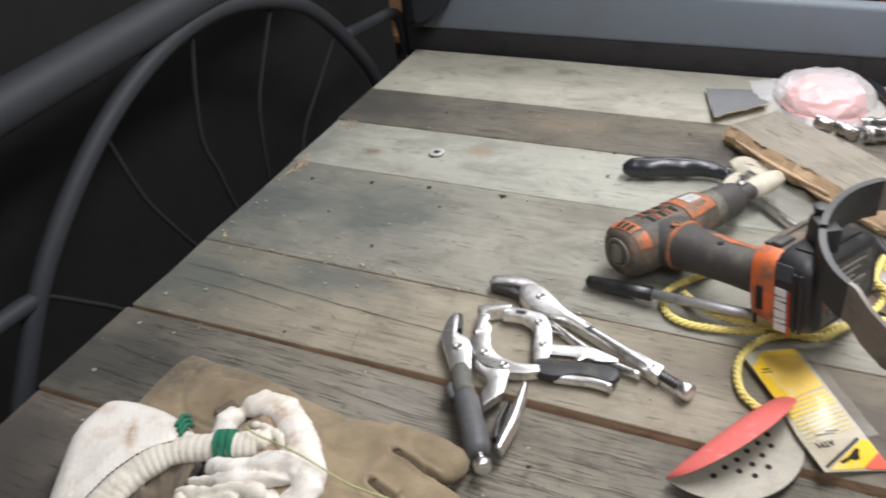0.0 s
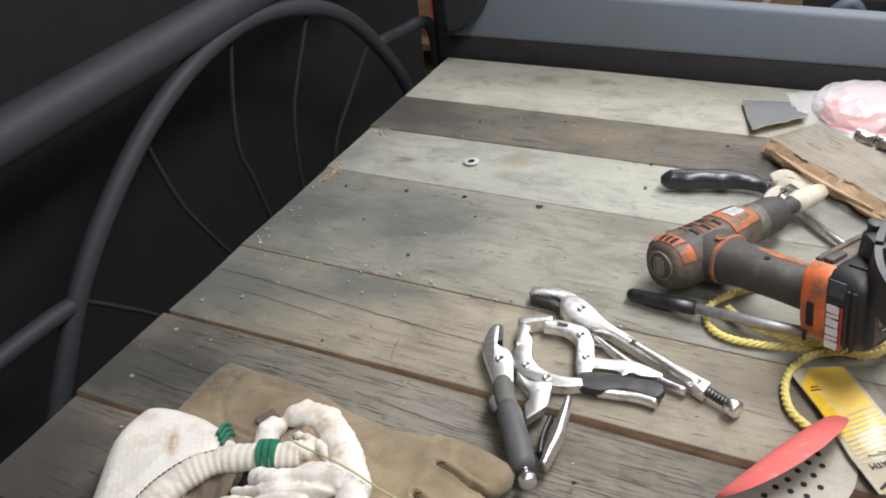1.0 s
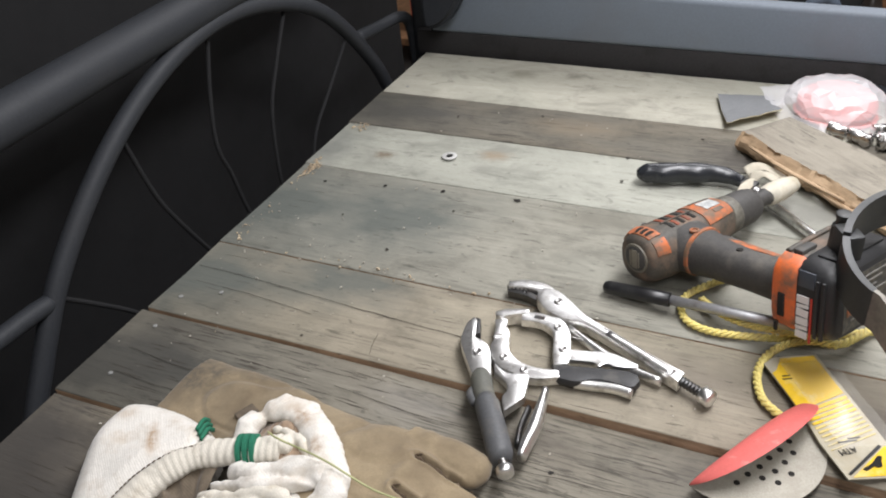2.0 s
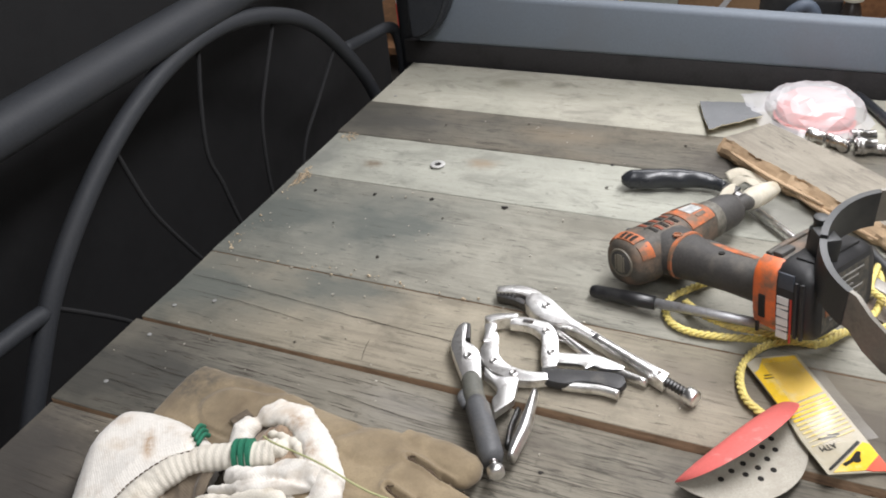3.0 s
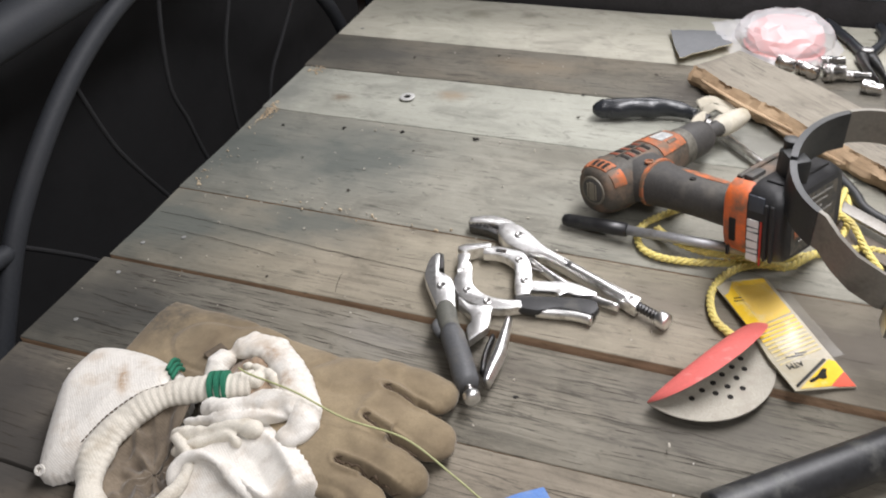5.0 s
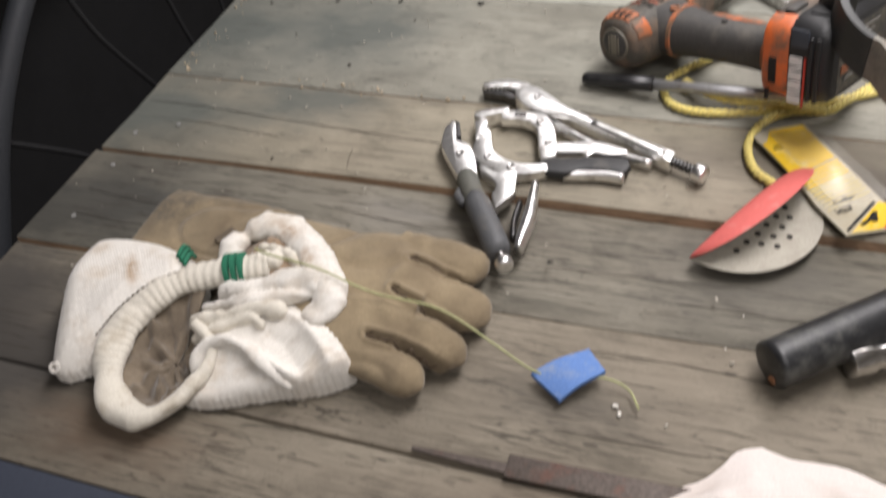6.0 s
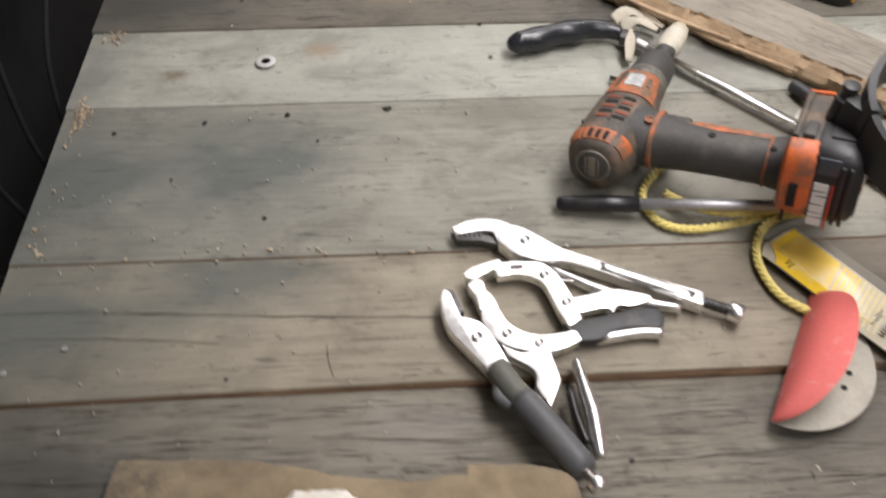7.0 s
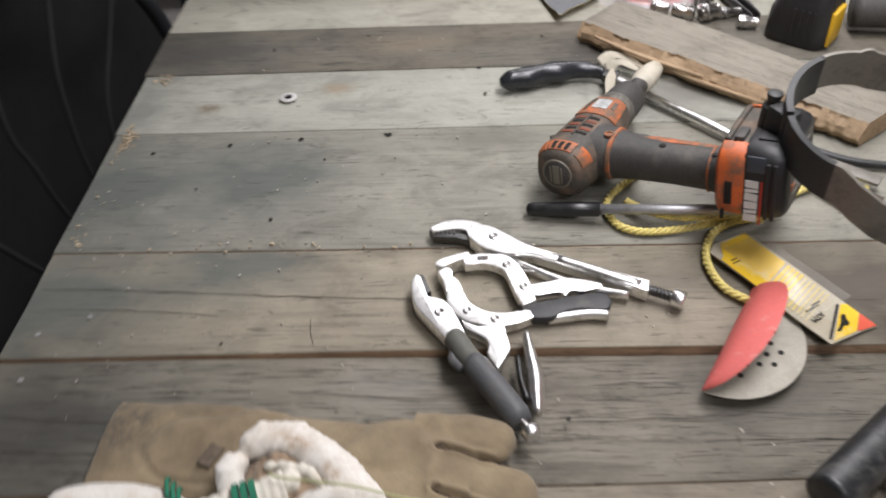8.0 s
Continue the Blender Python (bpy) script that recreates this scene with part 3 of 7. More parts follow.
part("screw", thread((0.132, 0.001, 0.0145), (0.146, 0.001, 0.0145), 0.0042, 4), M_STEEL, p2)
part("screw_knob", knob((0.143, 0.001, 0.0145), (0.152, 0.001, 0.0145), 0.0078), M_CHROME, p2)
lk = curve2([(0.014, 0.014), (0.030, 0.024), (0.036, 0.043), (0.050, 0.040), (0.066, 0.034)], 4) + curve2([(0.080, 0.012), (0.062, 0.013), (0.054, 0.019), (0.044, 0.020), (0.026, 0.012)], 4)
part("link", plate(lk, 0.006, 0.016, 0.002), M_CHROME, p2)
part("lever", sweep(bmesh.new(), spline([(0.058, 0.056, 0.010), (0.080, 0.046, 0.010), (0.102, 0.036, 0.012), (0.120, 0.025, 0.012), (0.132, 0.018, 0.010)], 7), lambda t: (0.0035 + 0.0028 * math.sin(t * 3.0), 0.008), 14), M_CHROME, p2)
part("release_tab", sweep(bmesh.new(), spline([(0.075, 0.036, 0.008), (0.098, 0.024, 0.010), (0.118, 0.017, 0.010)], 6), lambda t: (0.0028, 0.006), 10), M_DARKSTEEL, p2)

# --- C-shaped locking clamp ---
p3 = thing("locking_clamp", "C-shaped nickel locking clamp with swivel pads and a black sleeve", "clamp", flat_pose(0.428, 0.042, 0.557, 0.054), "locking pliers on the bench")
arm_u = curve2([(0.000, 0.069), (0.016, 0.071), (0.030, 0.069), (0.043, 0.066), (0.054, 0.051), (0.061, 0.024), (0.063, 0.003)], 5) + curve2([(0.050, -0.003), (0.045, 0.013), (0.040, 0.039), (0.034, 0.049), (0.020, 0.056), (0.002, 0.056)], 5)
part("upper_arm", plate(arm_u, 0.007, 0.017, 0.0016), M_CHROME, p3)
arm_l = curve2([(-0.014, 0.048), (-0.006, 0.038), (-0.002, 0.022), (0.003, 0.008), (0.017, -0.004), (0.035, -0.008), (0.058, -0.006)], 5) + curve2([(0.058, -0.016), (0.041, -0.022), (0.022, -0.023), (-0.001, -0.015), (-0.013, -0.004), (-0.019, 0.012), (-0.018, 0.026), (-0.019, 0.04)], 5)
part("lower_arm", plate(arm_l, 0.004, 0.015, 0.0016), M_CHROME, p3)
part("swivel_pad", plate(curve2([(-0.027, 0.061), (-0.018, 0.067), (-0.004, 0.071), (0.007, 0.073)], 4) + curve2([(0.008, 0.066), (-0.004, 0.062), (-0.019, 0.055), (-0.026, 0.056)], 4), 0.004, 0.019, 0.0015), M_CHROME, p3)
part("swivel_pad", plate(curve2([(-0.025, 0.050), (-0.016, 0.055), (-0.011, 0.050), (-0.012, 0.030)], 4) + [(-0.019, 0.025), (-0.021, 0.038)], 0.003, 0.017, 0.0012), M_CHROME, p3)
for x, y in ((-0.001, -0.002), (0.023, -0.015)):
    part("rivet", dome(x, y, 0.015, 0.0043), M_STEEL, p3)
for x, y in ((0.042, 0.052), (0.054, 0.021)):
    part("rivet", dome(x, y, 0.017, 0.0043), M_STEEL, p3)
part("size_stamp", box((0.020, 0.0635, 0.0172), (0.011, 0.0045, 0.001), rot=Matrix.Rotation(-0.05, 3, "Z")), M_DARKSTEEL, p3)
gl = curve2([(0.046, 0.002), (0.070, 0.004), (0.095, 0.007), (0.118, 0.009), (0.130, 0.006)], 5) + curve2([(0.133, -0.003), (0.126, -0.013), (0.105, -0.010), (0.090, -0.011), (0.074, -0.018), (0.054, -0.017)], 5)
part("sleeve", plate(gl, 0.004, 0.015, 0.0045), surface("black_rubber", (0.028, 0.028, 0.029), 0.5, 0, 0.2, 400, (0.09, 0.085, 0.075), 0.12, 0.2, 30), p3, "black rubber sleeve on the handle")
lk = curve2([(0.055, 0.026), (0.075, 0.028), (0.097, 0.031), (0.115, 0.026), (0.128, 0.020)], 4) + curve2([(0.128, 0.015), (0.108, 0.012), (0.098, 0.014), (0.091, 0.008), (0.085, 0.013), (0.060, 0.011)], 4)
part("link", plate(lk, 0.005, 0.014, 0.002), M_CHROME, p3)
part("lever", sweep(bmesh.new(), spline([(0.072, -0.014, 0.007), (0.09, -0.013, 0.007), (0.11, -0.013, 0.008), (0.127, -0.016, 0.008)], 6), lambda t: (0.004, 0.006), 12), M_CHROME, p3)

# --- cordless drill ---
M_TOOL = surface("grey_tool_plastic", (0.062, 0.055, 0.045), 0.62, 0, 0.32, 350, (0.17, 0.115, 0.08), 0.44, 0.3, 34)
M_TOOLDARK = surface("dark_tool_rubber", (0.052, 0.049, 0.046), 0.62, 0, 0.2, 350, (0.11, 0.10, 0.085), 0.25, 0.25, 26)
M_ORANGE = surface("orange_plastic", (0.50, 0.125, 0.035), 0.58, 0, 0.14, 300, (0.15, 0.095, 0.06), 0.66, 0.14, 70)
M_BATTERY = surface("black_battery_plastic", (0.017, 0.017, 0.018), 0.45, 0, 0.2, 300, (0.050, 0.047, 0.044), 0.05, 0.12, 26)
M_CREAM = surface("cream_tape", (0.47, 0.43, 0.345), 0.75, 0, 0.08, 160, (0.42, 0.36, 0.26), 0.3, 0.3, 30)
M_WHITEPRINT = surface("white_print", (0.72, 0.70, 0.68), 0.5, 0, 0.05, 300, None, 0, 0)
M_REDPRINT = surface("red_print", (0.55, 0.05, 0.03), 0.5, 0, 0.05, 300, None, 0, 0)

U = Vector((0.522, 0.850, -0.055)).normalized()
V = Vector((0.84, -0.515, 0.165))
V = (V - U * V.dot(U)).normalized()
W = U.cross(V).normalized()
if W.z < 0:
    W = -W
drill_m = Matrix.Translation((0.520, 0.199, 0.047)) @ Matrix((U, V, W)).transposed().to_4x4()
drill = thing("cordless_drill", "dusty orange and grey cordless drill lying on its side", "drill", drill_m)


def loft(bm, stations, seg=24, power=2.6, mi=0):
    """Skin over superellipse sections (centre, half sizes along two axes, axis vectors)."""
    rings = []
    for c, a, b, ax, bx in stations:
        ring = []
        for k in range(seg):
            q = 2 * math.pi * k / seg
            cs, sn = math.cos(q), math.sin(q)
            r = (abs(cs) ** power + abs(sn) ** power) ** (-1 / power)
            ring.append(bm.verts.new(Vector(c) + Vector(ax) * (a * r * cs) + Vector(bx) * (b * r * sn)))
        rings.append(ring)
    for p_, q_ in zip(rings, rings[1:]):
        for k in range(seg):
            bm.faces.new((p_[k], p_[(k + 1) % seg], q_[(k + 1) % seg], q_[k])).material_index = mi
    bm.faces.new(rings[0][::-1]).material_index = mi
    bm.faces.new(rings[-1]).material_index = mi
    bmesh.ops.recalc_face_normals(bm, faces=bm.faces[:])
    return bm


Y, Z, X = (0, 1, 0), (0, 0, 1), (1, 0, 0)
st = [((0.000, 0, -0.002), 0.0185, 0.020, Y, Z), ((0.003, 0, -0.002), 0.0240, 0.0250, Y, Z), ((0.012, 0, -0.002), 0.0285, 0.0285, Y, Z), ((0.030, 0.001, -0.002), 0.0310, 0.0295, Y, Z),
      ((0.075, 0.001, -0.002), 0.0300, 0.0285, Y, Z), ((0.105, 0, -0.001), 0.0272, 0.0265, Y, Z), ((0.128, -0.001, 0), 0.0240, 0.0238, Y, Z), ((0.136, -0.001, 0), 0.0222, 0.0222, Y, Z)]
part("housing", loft(bmesh.new(), st, 28, 2.5), M_TOOL, drill)
part("clutch_ring", lathe([(0.132, 0.0205), (0.136, 0.0232), (0.148, 0.0226), (0.151, 0.0205)], (0, 0, 0), X, 28), surface("tan_ring", (0.15, 0.140, 0.115), 0.6, 0, 0.25, 200, (0.065, 0.06, 0.05), 0.45, 0.2, 60), drill, "dusty olive clutch ring")
part("nose", lathe([(0.149, 0.0212), (0.158, 0.0218), (0.178, 0.0208), (0.186, 0.0188), (0.190, 0.0155), (0.191, 0.0098), (0.206, 0.0092), (0.212, 0.0108), (0.218, 0.0108)], (0, 0, 0), X, 28), M_TOOLDARK, drill)
kk = [0.0100, 0.0128, 0.0138, 0.0132, 0.0134, 0.0124, 0.0112, 0.0094]
bm = lathe([(0.212 + 0.0078 * i, r) for i, r in enumerate(kk)], (0, 0, 0), X, 20)
for v in bm.verts:
    v.co += Vector((0, 1, 1)) * 0.0011 * noise.noise(v.co * 160)
part("taped_chuck", bm, surface("cream_wrap", (0.53, 0.495, 0.41), 0.8, 0, 0.14, 90, (0.36, 0.30, 0.20), 0.34, 0.6, 45), drill, "chuck wrapped in grubby cream tape")
part("back_cap", lathe([(-0.0025, 0.0), (-0.0025, 0.0125), (-0.001, 0.0145), (0.002, 0.0150)], (0, 0, 0), X, 28), M_TOOLDARK, drill)
part("cap_ring", lathe([(-0.0012, 0.0148), (-0.0016, 0.0162), (0.0010, 0.0172), (0.003, 0.0172)], (0, 0, 0), X, 28), surface("cap_rim", (0.16, 0.145, 0.115), 0.5, 0, 0.1, 300), drill)
for dy in (-0.006, 0.0, 0.006):
    part("cap_badge", box((-0.0028, dy, 0.0), (0.0008, 0.0072 if dy == 0 else 0.0016, 0.021 if dy == 0 else 0.018), bevel=0.0002), surface("badge_grey", (0.19, 0.17, 0.13), 0.5, 0, 0.1, 300), drill)
# vents, panels and slots follow the curve of the housing


def patch(u0, u1, q0, q1, out, nu=4, nq=8):
    """A raised piece of the housing's skin between two stations and two angles (degrees)."""
    def at(u, q, off):
        k = max(i for i in range(len(st)) if st[i][0][0] <= u or i == 0)
        k = min(k, len(st) - 2)
        (c0, a0, b0, _, _), (c1, a1, b1, _, _) = st[k], st[k + 1]
        f = min(1, max(0, (u - c0[0]) / (c1[0] - c0[0])))
        a_, b_, yc, zc = a0 + (a1 - a0) * f + off, b0 + (b1 - b0) * f + off, c0[1] + (c1[1] - c0[1]) * f, c0[2] + (c1[2] - c0[2]) * f
        cs, sn = math.cos(radians(q)), math.sin(radians(q))
        r = (abs(cs) ** 2.5 + abs(sn) ** 2.5) ** (-1 / 2.5)
        return (u, yc + a_ * r * cs, zc + b_ * r * sn)
    bm = bmesh.new()
    hi = [[bm.verts.new(at(u0 + (u1 - u0) * i / nu, q0 + (q1 - q0) * j / nq, out)) for j in range(nq + 1)] for i in range(nu + 1)]
    for i in range(nu):
        for j in range(nq):
            bm.faces.new((hi[i][j], hi[i + 1][j], hi[i + 1][j + 1], hi[i][j + 1]))
    r = bmesh.ops.extrude_face_region(bm, geom=bm.faces[:])
    for v in r["geom"]:
        if isinstance(v, bmesh.types.BMVert):
            v.co.y *= 0.93
            v.co.z *= 0.93
    bmesh.ops.recalc_face_normals(bm, faces=bm.faces[:])
    return bm


M_SLOT = surface("dull_orange_slot", (0.20, 0.045, 0.018), 0.6, 0, 0.2, 300, (0.08, 0.05, 0.035), 0.3, 0)
for q0, q1 in ((62, 116), (122, 150), (20, 54)):
    part("orange_vent", patch(0.0065, 0.021, q0, q1, 0.0012), M_ORANGE, drill)
for q in (76, 90, 104):
    part("vent_slot", patch(0.0075, 0.018, q - 4, q + 4, 0.0016, 2, 2), M_HOLE, drill)
for q0, q1 in ((66, 87), (93, 116)):
    for i in range(5):
        part("cooling_slot", patch(0.040 + i * 0.0085, 0.0445 + i * 0.0085, q0, q1, 0.0007, 2, 4), M_SLOT if (i + q0) % 2 else M_HOLE, drill)
part("slot_surround", patch(0.036, 0.083, 88.2, 91.8, 0.0012, 4, 2), M_TOOL, drill)
part("top_panel", patch(0.086, 0.131, 36, 132, 0.0011, 6, 12), M_ORANGE, drill, "scuffed orange gear housing panel")
part("spec_plate", patch(0.099, 0.122, 70, 104, 0.0019, 4, 6), surface("spec_label", (0.30, 0.31, 0.31), 0.5, 0, 0.45, 260, (0.52, 0.52, 0.50), 0.45, 0, 120), drill, "worn pale printed plate")
part("panel_recess", patch(0.104, 0.120, 54, 64, 0.0017, 3, 3), M_TOOL, drill)
part("panel_recess", patch(0.096, 0.126, 112, 120, 0.0017, 3, 3), M_TOOL, drill)
for x, y in ((0.016, 0.020), (0.036, -0.022), (0.020, -0.020)):
    part("screw_head", dome(x, y, 0.0200, 0.0032), M_DARKSTEEL, drill)
# handle
hs = []
for t, u_, a, b in ((0.0, 0.058, 0.0330, 0.0262), (0.12, 0.057, 0.0275, 0.0250), (0.35, 0.055, 0.0205, 0.0215), (0.6, 0.055, 0.0185, 0.0200), (0.82, 0.057, 0.0190, 0.0210), (1.0, 0.062, 0.0290, 0.0250)):
    hs.append(((u_, 0.018 + 0.148 * t, 0.0), a, b, X, Z))
part("handle", loft(bmesh.new(), hs, 26, 2.3), M_TOOLDARK, drill, "dark rubber-coated handle")
for v0, v1, u_, a, b in ((0.0385, 0.0440, 0.0570, 0.0278, 0.0254), (0.1400, 0.1435, 0.0570, 0.0200, 0.0222)):
    bm = bmesh.new()
    loft(bm, [((u_, v0, 0), a - 0.001, b - 0.001, X, Z), ((u_, v0 + 0.001, 0), a + 0.0006, b + 0.0006, X, Z), ((u_, v1 - 0.001, 0), a + 0.0002, b + 0.0002, X, Z), ((u_, v1, 0), a - 0.002, b - 0.002, X, Z)], 30, 2.3)
    part("orange_collar", bm, M_ORANGE, drill, "orange line round the handle")
part("screw_boss", lathe([(0, 0.0052), (0.0016, 0.0052), (0.0018, 0.0034), (0.0006, 0.0034), (0.0006, 0.0)], (0.050, 0.036, 0.0250), Z, 16), M_ORANGE, drill)
part("grip_panel", plate(curve2([(0.064, 0.058), (0.0700, 0.078), (0.0705, 0.105), (0.070, 0.140)], 4) + curve2([(0.063, 0.140), (0.0635, 0.110), (0.060, 0.085), (0.054, 0.062)], 4), 0.0120, 0.0197, 0.001), M_ORANGE, drill, "orange rubber grip inlay")
for u_, v_ in ((0.052, 0.092), (0.050, 0.145)):
    part("screw_hole", lathe([(0, 0.0034), (0.0012, 0.0034), (0.0012, 0.0)], (u_, v_, 0.0200 if v_ > 0.05 else 0.0252), Z, 12), M_HOLE, drill)
part("trigger", box((0.086, 0.052, 0.0), (0.016, 0.026, 0.015), bevel=0.005, seg=3), M_TOOLDARK, drill)
# battery: an orange shoe under a black pack that stands proud of the handle
M_SHOE = surface("bright_orange_plastic", (0.60, 0.125, 0.030), 0.5, 0, 0.10, 300, (0.20, 0.10, 0.06), 0.40, 0.12, 50)
bm = bmesh.new()
loft(bm, [((0.064, 0.158, 0.013), 0.047, 0.032, X, Z), ((0.064, 0.161, 0.014), 0.0505, 0.0365, X, Z), ((0.064, 0.178, 0.014), 0.0510, 0.0375, X, Z), ((0.064, 0.182, 0.014), 0.0490, 0.0355, X, Z)], 32, 5)
part("battery_shoe", bm, M_TOOL, drill, "dusty brown-grey battery shoe")
for u0, u1, lab in ((0.0105, 0.028, "bright orange front of the shoe"), (0.100, 0.1165, "orange latch at the back of the shoe")):
    bm = bmesh.new()
    loft(bm, [((0.064, 0.157, 0.013), 0.049, 0.034, X, Z), ((0.064, 0.160, 0.014), 0.0525, 0.038, X, Z), ((0.064, 0.179, 0.014), 0.0530, 0.039, X, Z), ((0.064, 0.183, 0.014), 0.0510, 0.037, X, Z)], 40, 5)
    bmesh.ops.bisect_plane(bm, geom=bm.verts[:] + bm.edges[:] + bm.faces[:], plane_co=(u0, 0, 0), plane_no=(1, 0, 0), clear_inner=True)
    bmesh.ops.bisect_plane(bm, geom=bm.verts[:] + bm.edges[:] + bm.faces[:], plane_co=(u1, 0, 0), plane_no=(1, 0, 0), clear_outer=True)
    bmesh.ops.holes_fill(bm, edges=[e for e in bm.edges if e.is_boundary])
    part("shoe_cover", bm, M_SHOE, drill, lab)
part("latch", box((0.0115, 0.170, 0.006), (0.0035, 0.007, 0.024), bevel=0.001), M_HOLE, drill)
part("shoe_slot", box((0.0112, 0.1655, -0.018), (0.003, 0.003, 0.010), bevel=0.0005), M_HOLE, drill)
part("shoe_rim", sweep(bmesh.new(), spline([(0.030, 0.162, 0.0510), (0.050, 0.162, 0.0520), (0.085, 0.162, 0.0520), (0.098, 0.162, 0.0510)], 5), lambda t: (0.0030, 0.0018), 8), M_TOOL, drill)
bm = bmesh.new()
loft(bm, [((0.065, 0.180, 0.014), 0.0500, 0.0370, X, Z), ((0.065, 0.184, 0.014), 0.0520, 0.0385, X, Z), ((0.065, 0.206, 0.014), 0.0520, 0.0385, X, Z), ((0.065, 0.215, 0.014), 0.0490, 0.0360, X, Z), ((0.065, 0.219, 0.014), 0.0440, 0.0320, X, Z)], 36, 6)
pack = part("battery", bm, M_BATTERY, drill, "scuffed black battery pack")
part("side_ridge", box((0.066, 0.199, 0.0525), (0.064, 0.022, 0.003), bevel=0.001), M_BATTERY, pack)
for v_ in (0.204, 0.210):
    part("back_ridge", box((0.0125, v_, 0.012), (0.003, 0.0035, 0.058), bevel=0.001), M_BATTERY, pack)
part("blue_panel", box((0.0132, 0.193, 0.0385), (0.0015, 0.016, 0.016), bevel=0.0005), surface("slate_panel", (0.050, 0.058, 0.075), 0.35, 0, 0.1, 300), pack, "glossy slate-blue corner panel")
part("release_button", box((0.040, 0.172, 0.0520), (0.022, 0.010, 0.007), bevel=0.003), M_TOOLDARK, pack)
part("rating_label", plate([(0.030, -0.014), (0.100, -0.014), (0.100, 0.040), (0.030, 0.040)], 0, 0.0008), surface("rating_print", (0.045, 0.043, 0.040), 0.5, 0, 0.3, 200, (0.15, 0.13, 0.10), 0.45, 0.05, 120), pack, "dusty printed rating label").matrix_basis = Matrix(((1, 0, 0, 0), (0, 0, 1, 0.2185), (0, 1, 0, 0), (0, 0, 0, 1)))
for i in range(7):
    part("print_line", box((0.066 - 0.004 * (i % 3), 0.2198, 0.034 - i * 0.0062), (0.050 - 0.008 * (i % 3), 0.0006, 0.0014)), surface("faded_print", (0.24, 0.23, 0.21), 0.6, 0, 0.2, 300), pack)
part("label_mark", box((0.040, 0.2198, 0.006), (0.012, 0.0006, 0.007)), M_ORANGE, pack)
# badge: white strokes over a red line, no lettering
bz = -0.0215
for w_, tilt in ((0.0072, 0.0), (0.0032, 0.2), (0.0072, 0.1), (0.0072, -0.1), (0.0032, 0.2), (0.0072, 0.0)):
    part("badge_stroke", box((0.0126, 0.1905, bz + w_ / 2), (0.0012, 0.0115, w_), rot=Matrix.Rotation(tilt * 0.5, 3, "X")), M_WHITEPRINT, pack)
    bz += w_ + 0.0016
part("badge_line", box((0.0126, 0.1990, -0.001), (0.0012, 0.0016, 0.046)), M_REDPRINT, pack)

# --- rod with dipped black grip under the drill ---
rod_t = thing("steel_punch", "slim grey steel rod with a black dipped grip, under the drill", "hand tool")
a, b = Vector((0.489, 0.188, 0.0098)), Vector((0.706, 0.152, 0.034))
part("shaft", rod(a.lerp(b, 0.3), b, 0.0054, 14), surface("dull_zinc_rod", (0.46, 0.46, 0.47), 0.5, 0.75, 0.08, 300, (0.30, 0.28, 0.26), 0.25, 0.1, 40), rod_t)
g = [a.lerp(b, t) for t in (0, 0.008, 0.03, 0.2, 0.34, 0.345)]
rr_ = iter((0.0035, 0.0060, 0.0074, 0.0080, 0.0078, 0.0055))
part("grip", sweep(bmesh.new(), g, lambda t: next(rr_), 18), surface("black_dip", (0.014, 0.014, 0.015), 0.32, 0, 0.15, 300, (0.05, 0.05, 0.048), 0.15, 0.1), rod_t, "glossy black dipped grip")

# --- hand tool with black finger grip ---
M_GLOSSBLACK = surface("gloss_black_plastic", (0.022, 0.024, 0.028), 0.28, 0, 0.15, 200, (0.05, 0.05, 0.05), 0.15, 0.06)
ht = thing("nut_driver", "hand tool with a glossy black finger grip and bright steel shaft", "hand tool")
gp = spline([(0.468, 0.428, 0.0155), (0.500, 0.436, 0.0165), (0.540, 0.448, 0.0165), (0.575, 0.455, 0.0145), (0.600, 0.447, 0.0125)], 10)
part("grip", sweep(bmesh.new(), gp, lambda t: ((0.0128 + 0.0016 * math.cos(t * 24)) * math.sqrt(min(1, 0.12 + 9 * t)) * (1 - 0.45 * max(0, t - 0.5) * 2), 0.0135 * math.sqrt(min(1, 0.10 + 9 * t)) * (1 - 0.4 * max(0, t - 0.5) * 2)), 22), M_GLOSSBLACK, ht, "glossy black finger-moulded grip")
part("bolster", box((0.608, 0.440, 0.012), (0.020, 0.018, 0.012), rot=Matrix.Rotation(-0.4, 3, "Z"), bevel=0.003), M_DARKSTEEL, ht)
part("tang", sweep(bmesh.new(), spline([(0.604, 0.442, 0.012), (0.618, 0.432, 0.012), (0.632, 0.416, 0.010)], 5), lambda t: (0.008, 0.004), 10), M_STEEL, ht)
part("shaft", rod((0.625, 0.422, 0.010), (0.775, 0.262, 0.010), 0.0058, 16), M_CHROME, ht)

# --- folded sanding disc ---
M_RED = surface("red_paper", (0.62, 0.13, 0.115), 0.7, 0, 0.06, 300, (0.66, 0.30, 0.27), 0.12, 0.12, 60)
M_GRIT = surface("grey_grit", (0.40, 0.372, 0.315), 0.85, 0, 0.16, 900, (0.33, 0.30, 0.25), 0.3, 0.4, 40)
disc = thing("sanding_disc", "perforated sanding disc folded over, red backing outside and grey grit inside", "sanding disc", flat_pose(0.624, -0.043, 0.693, 0.071, 0.0002))
R_ = 0.070
HOLES = [(x, y) for x, y in ((0.030, -0.016), (0.044, -0.016), (0.058, -0.017), (0.072, -0.016), (0.086, -0.016), (0.100, -0.015), (0.050, -0.026), (0.064, -0.028), (0.078, -0.027), (0.092, -0.025), (0.056, -0.037), (0.072, -0.038))]
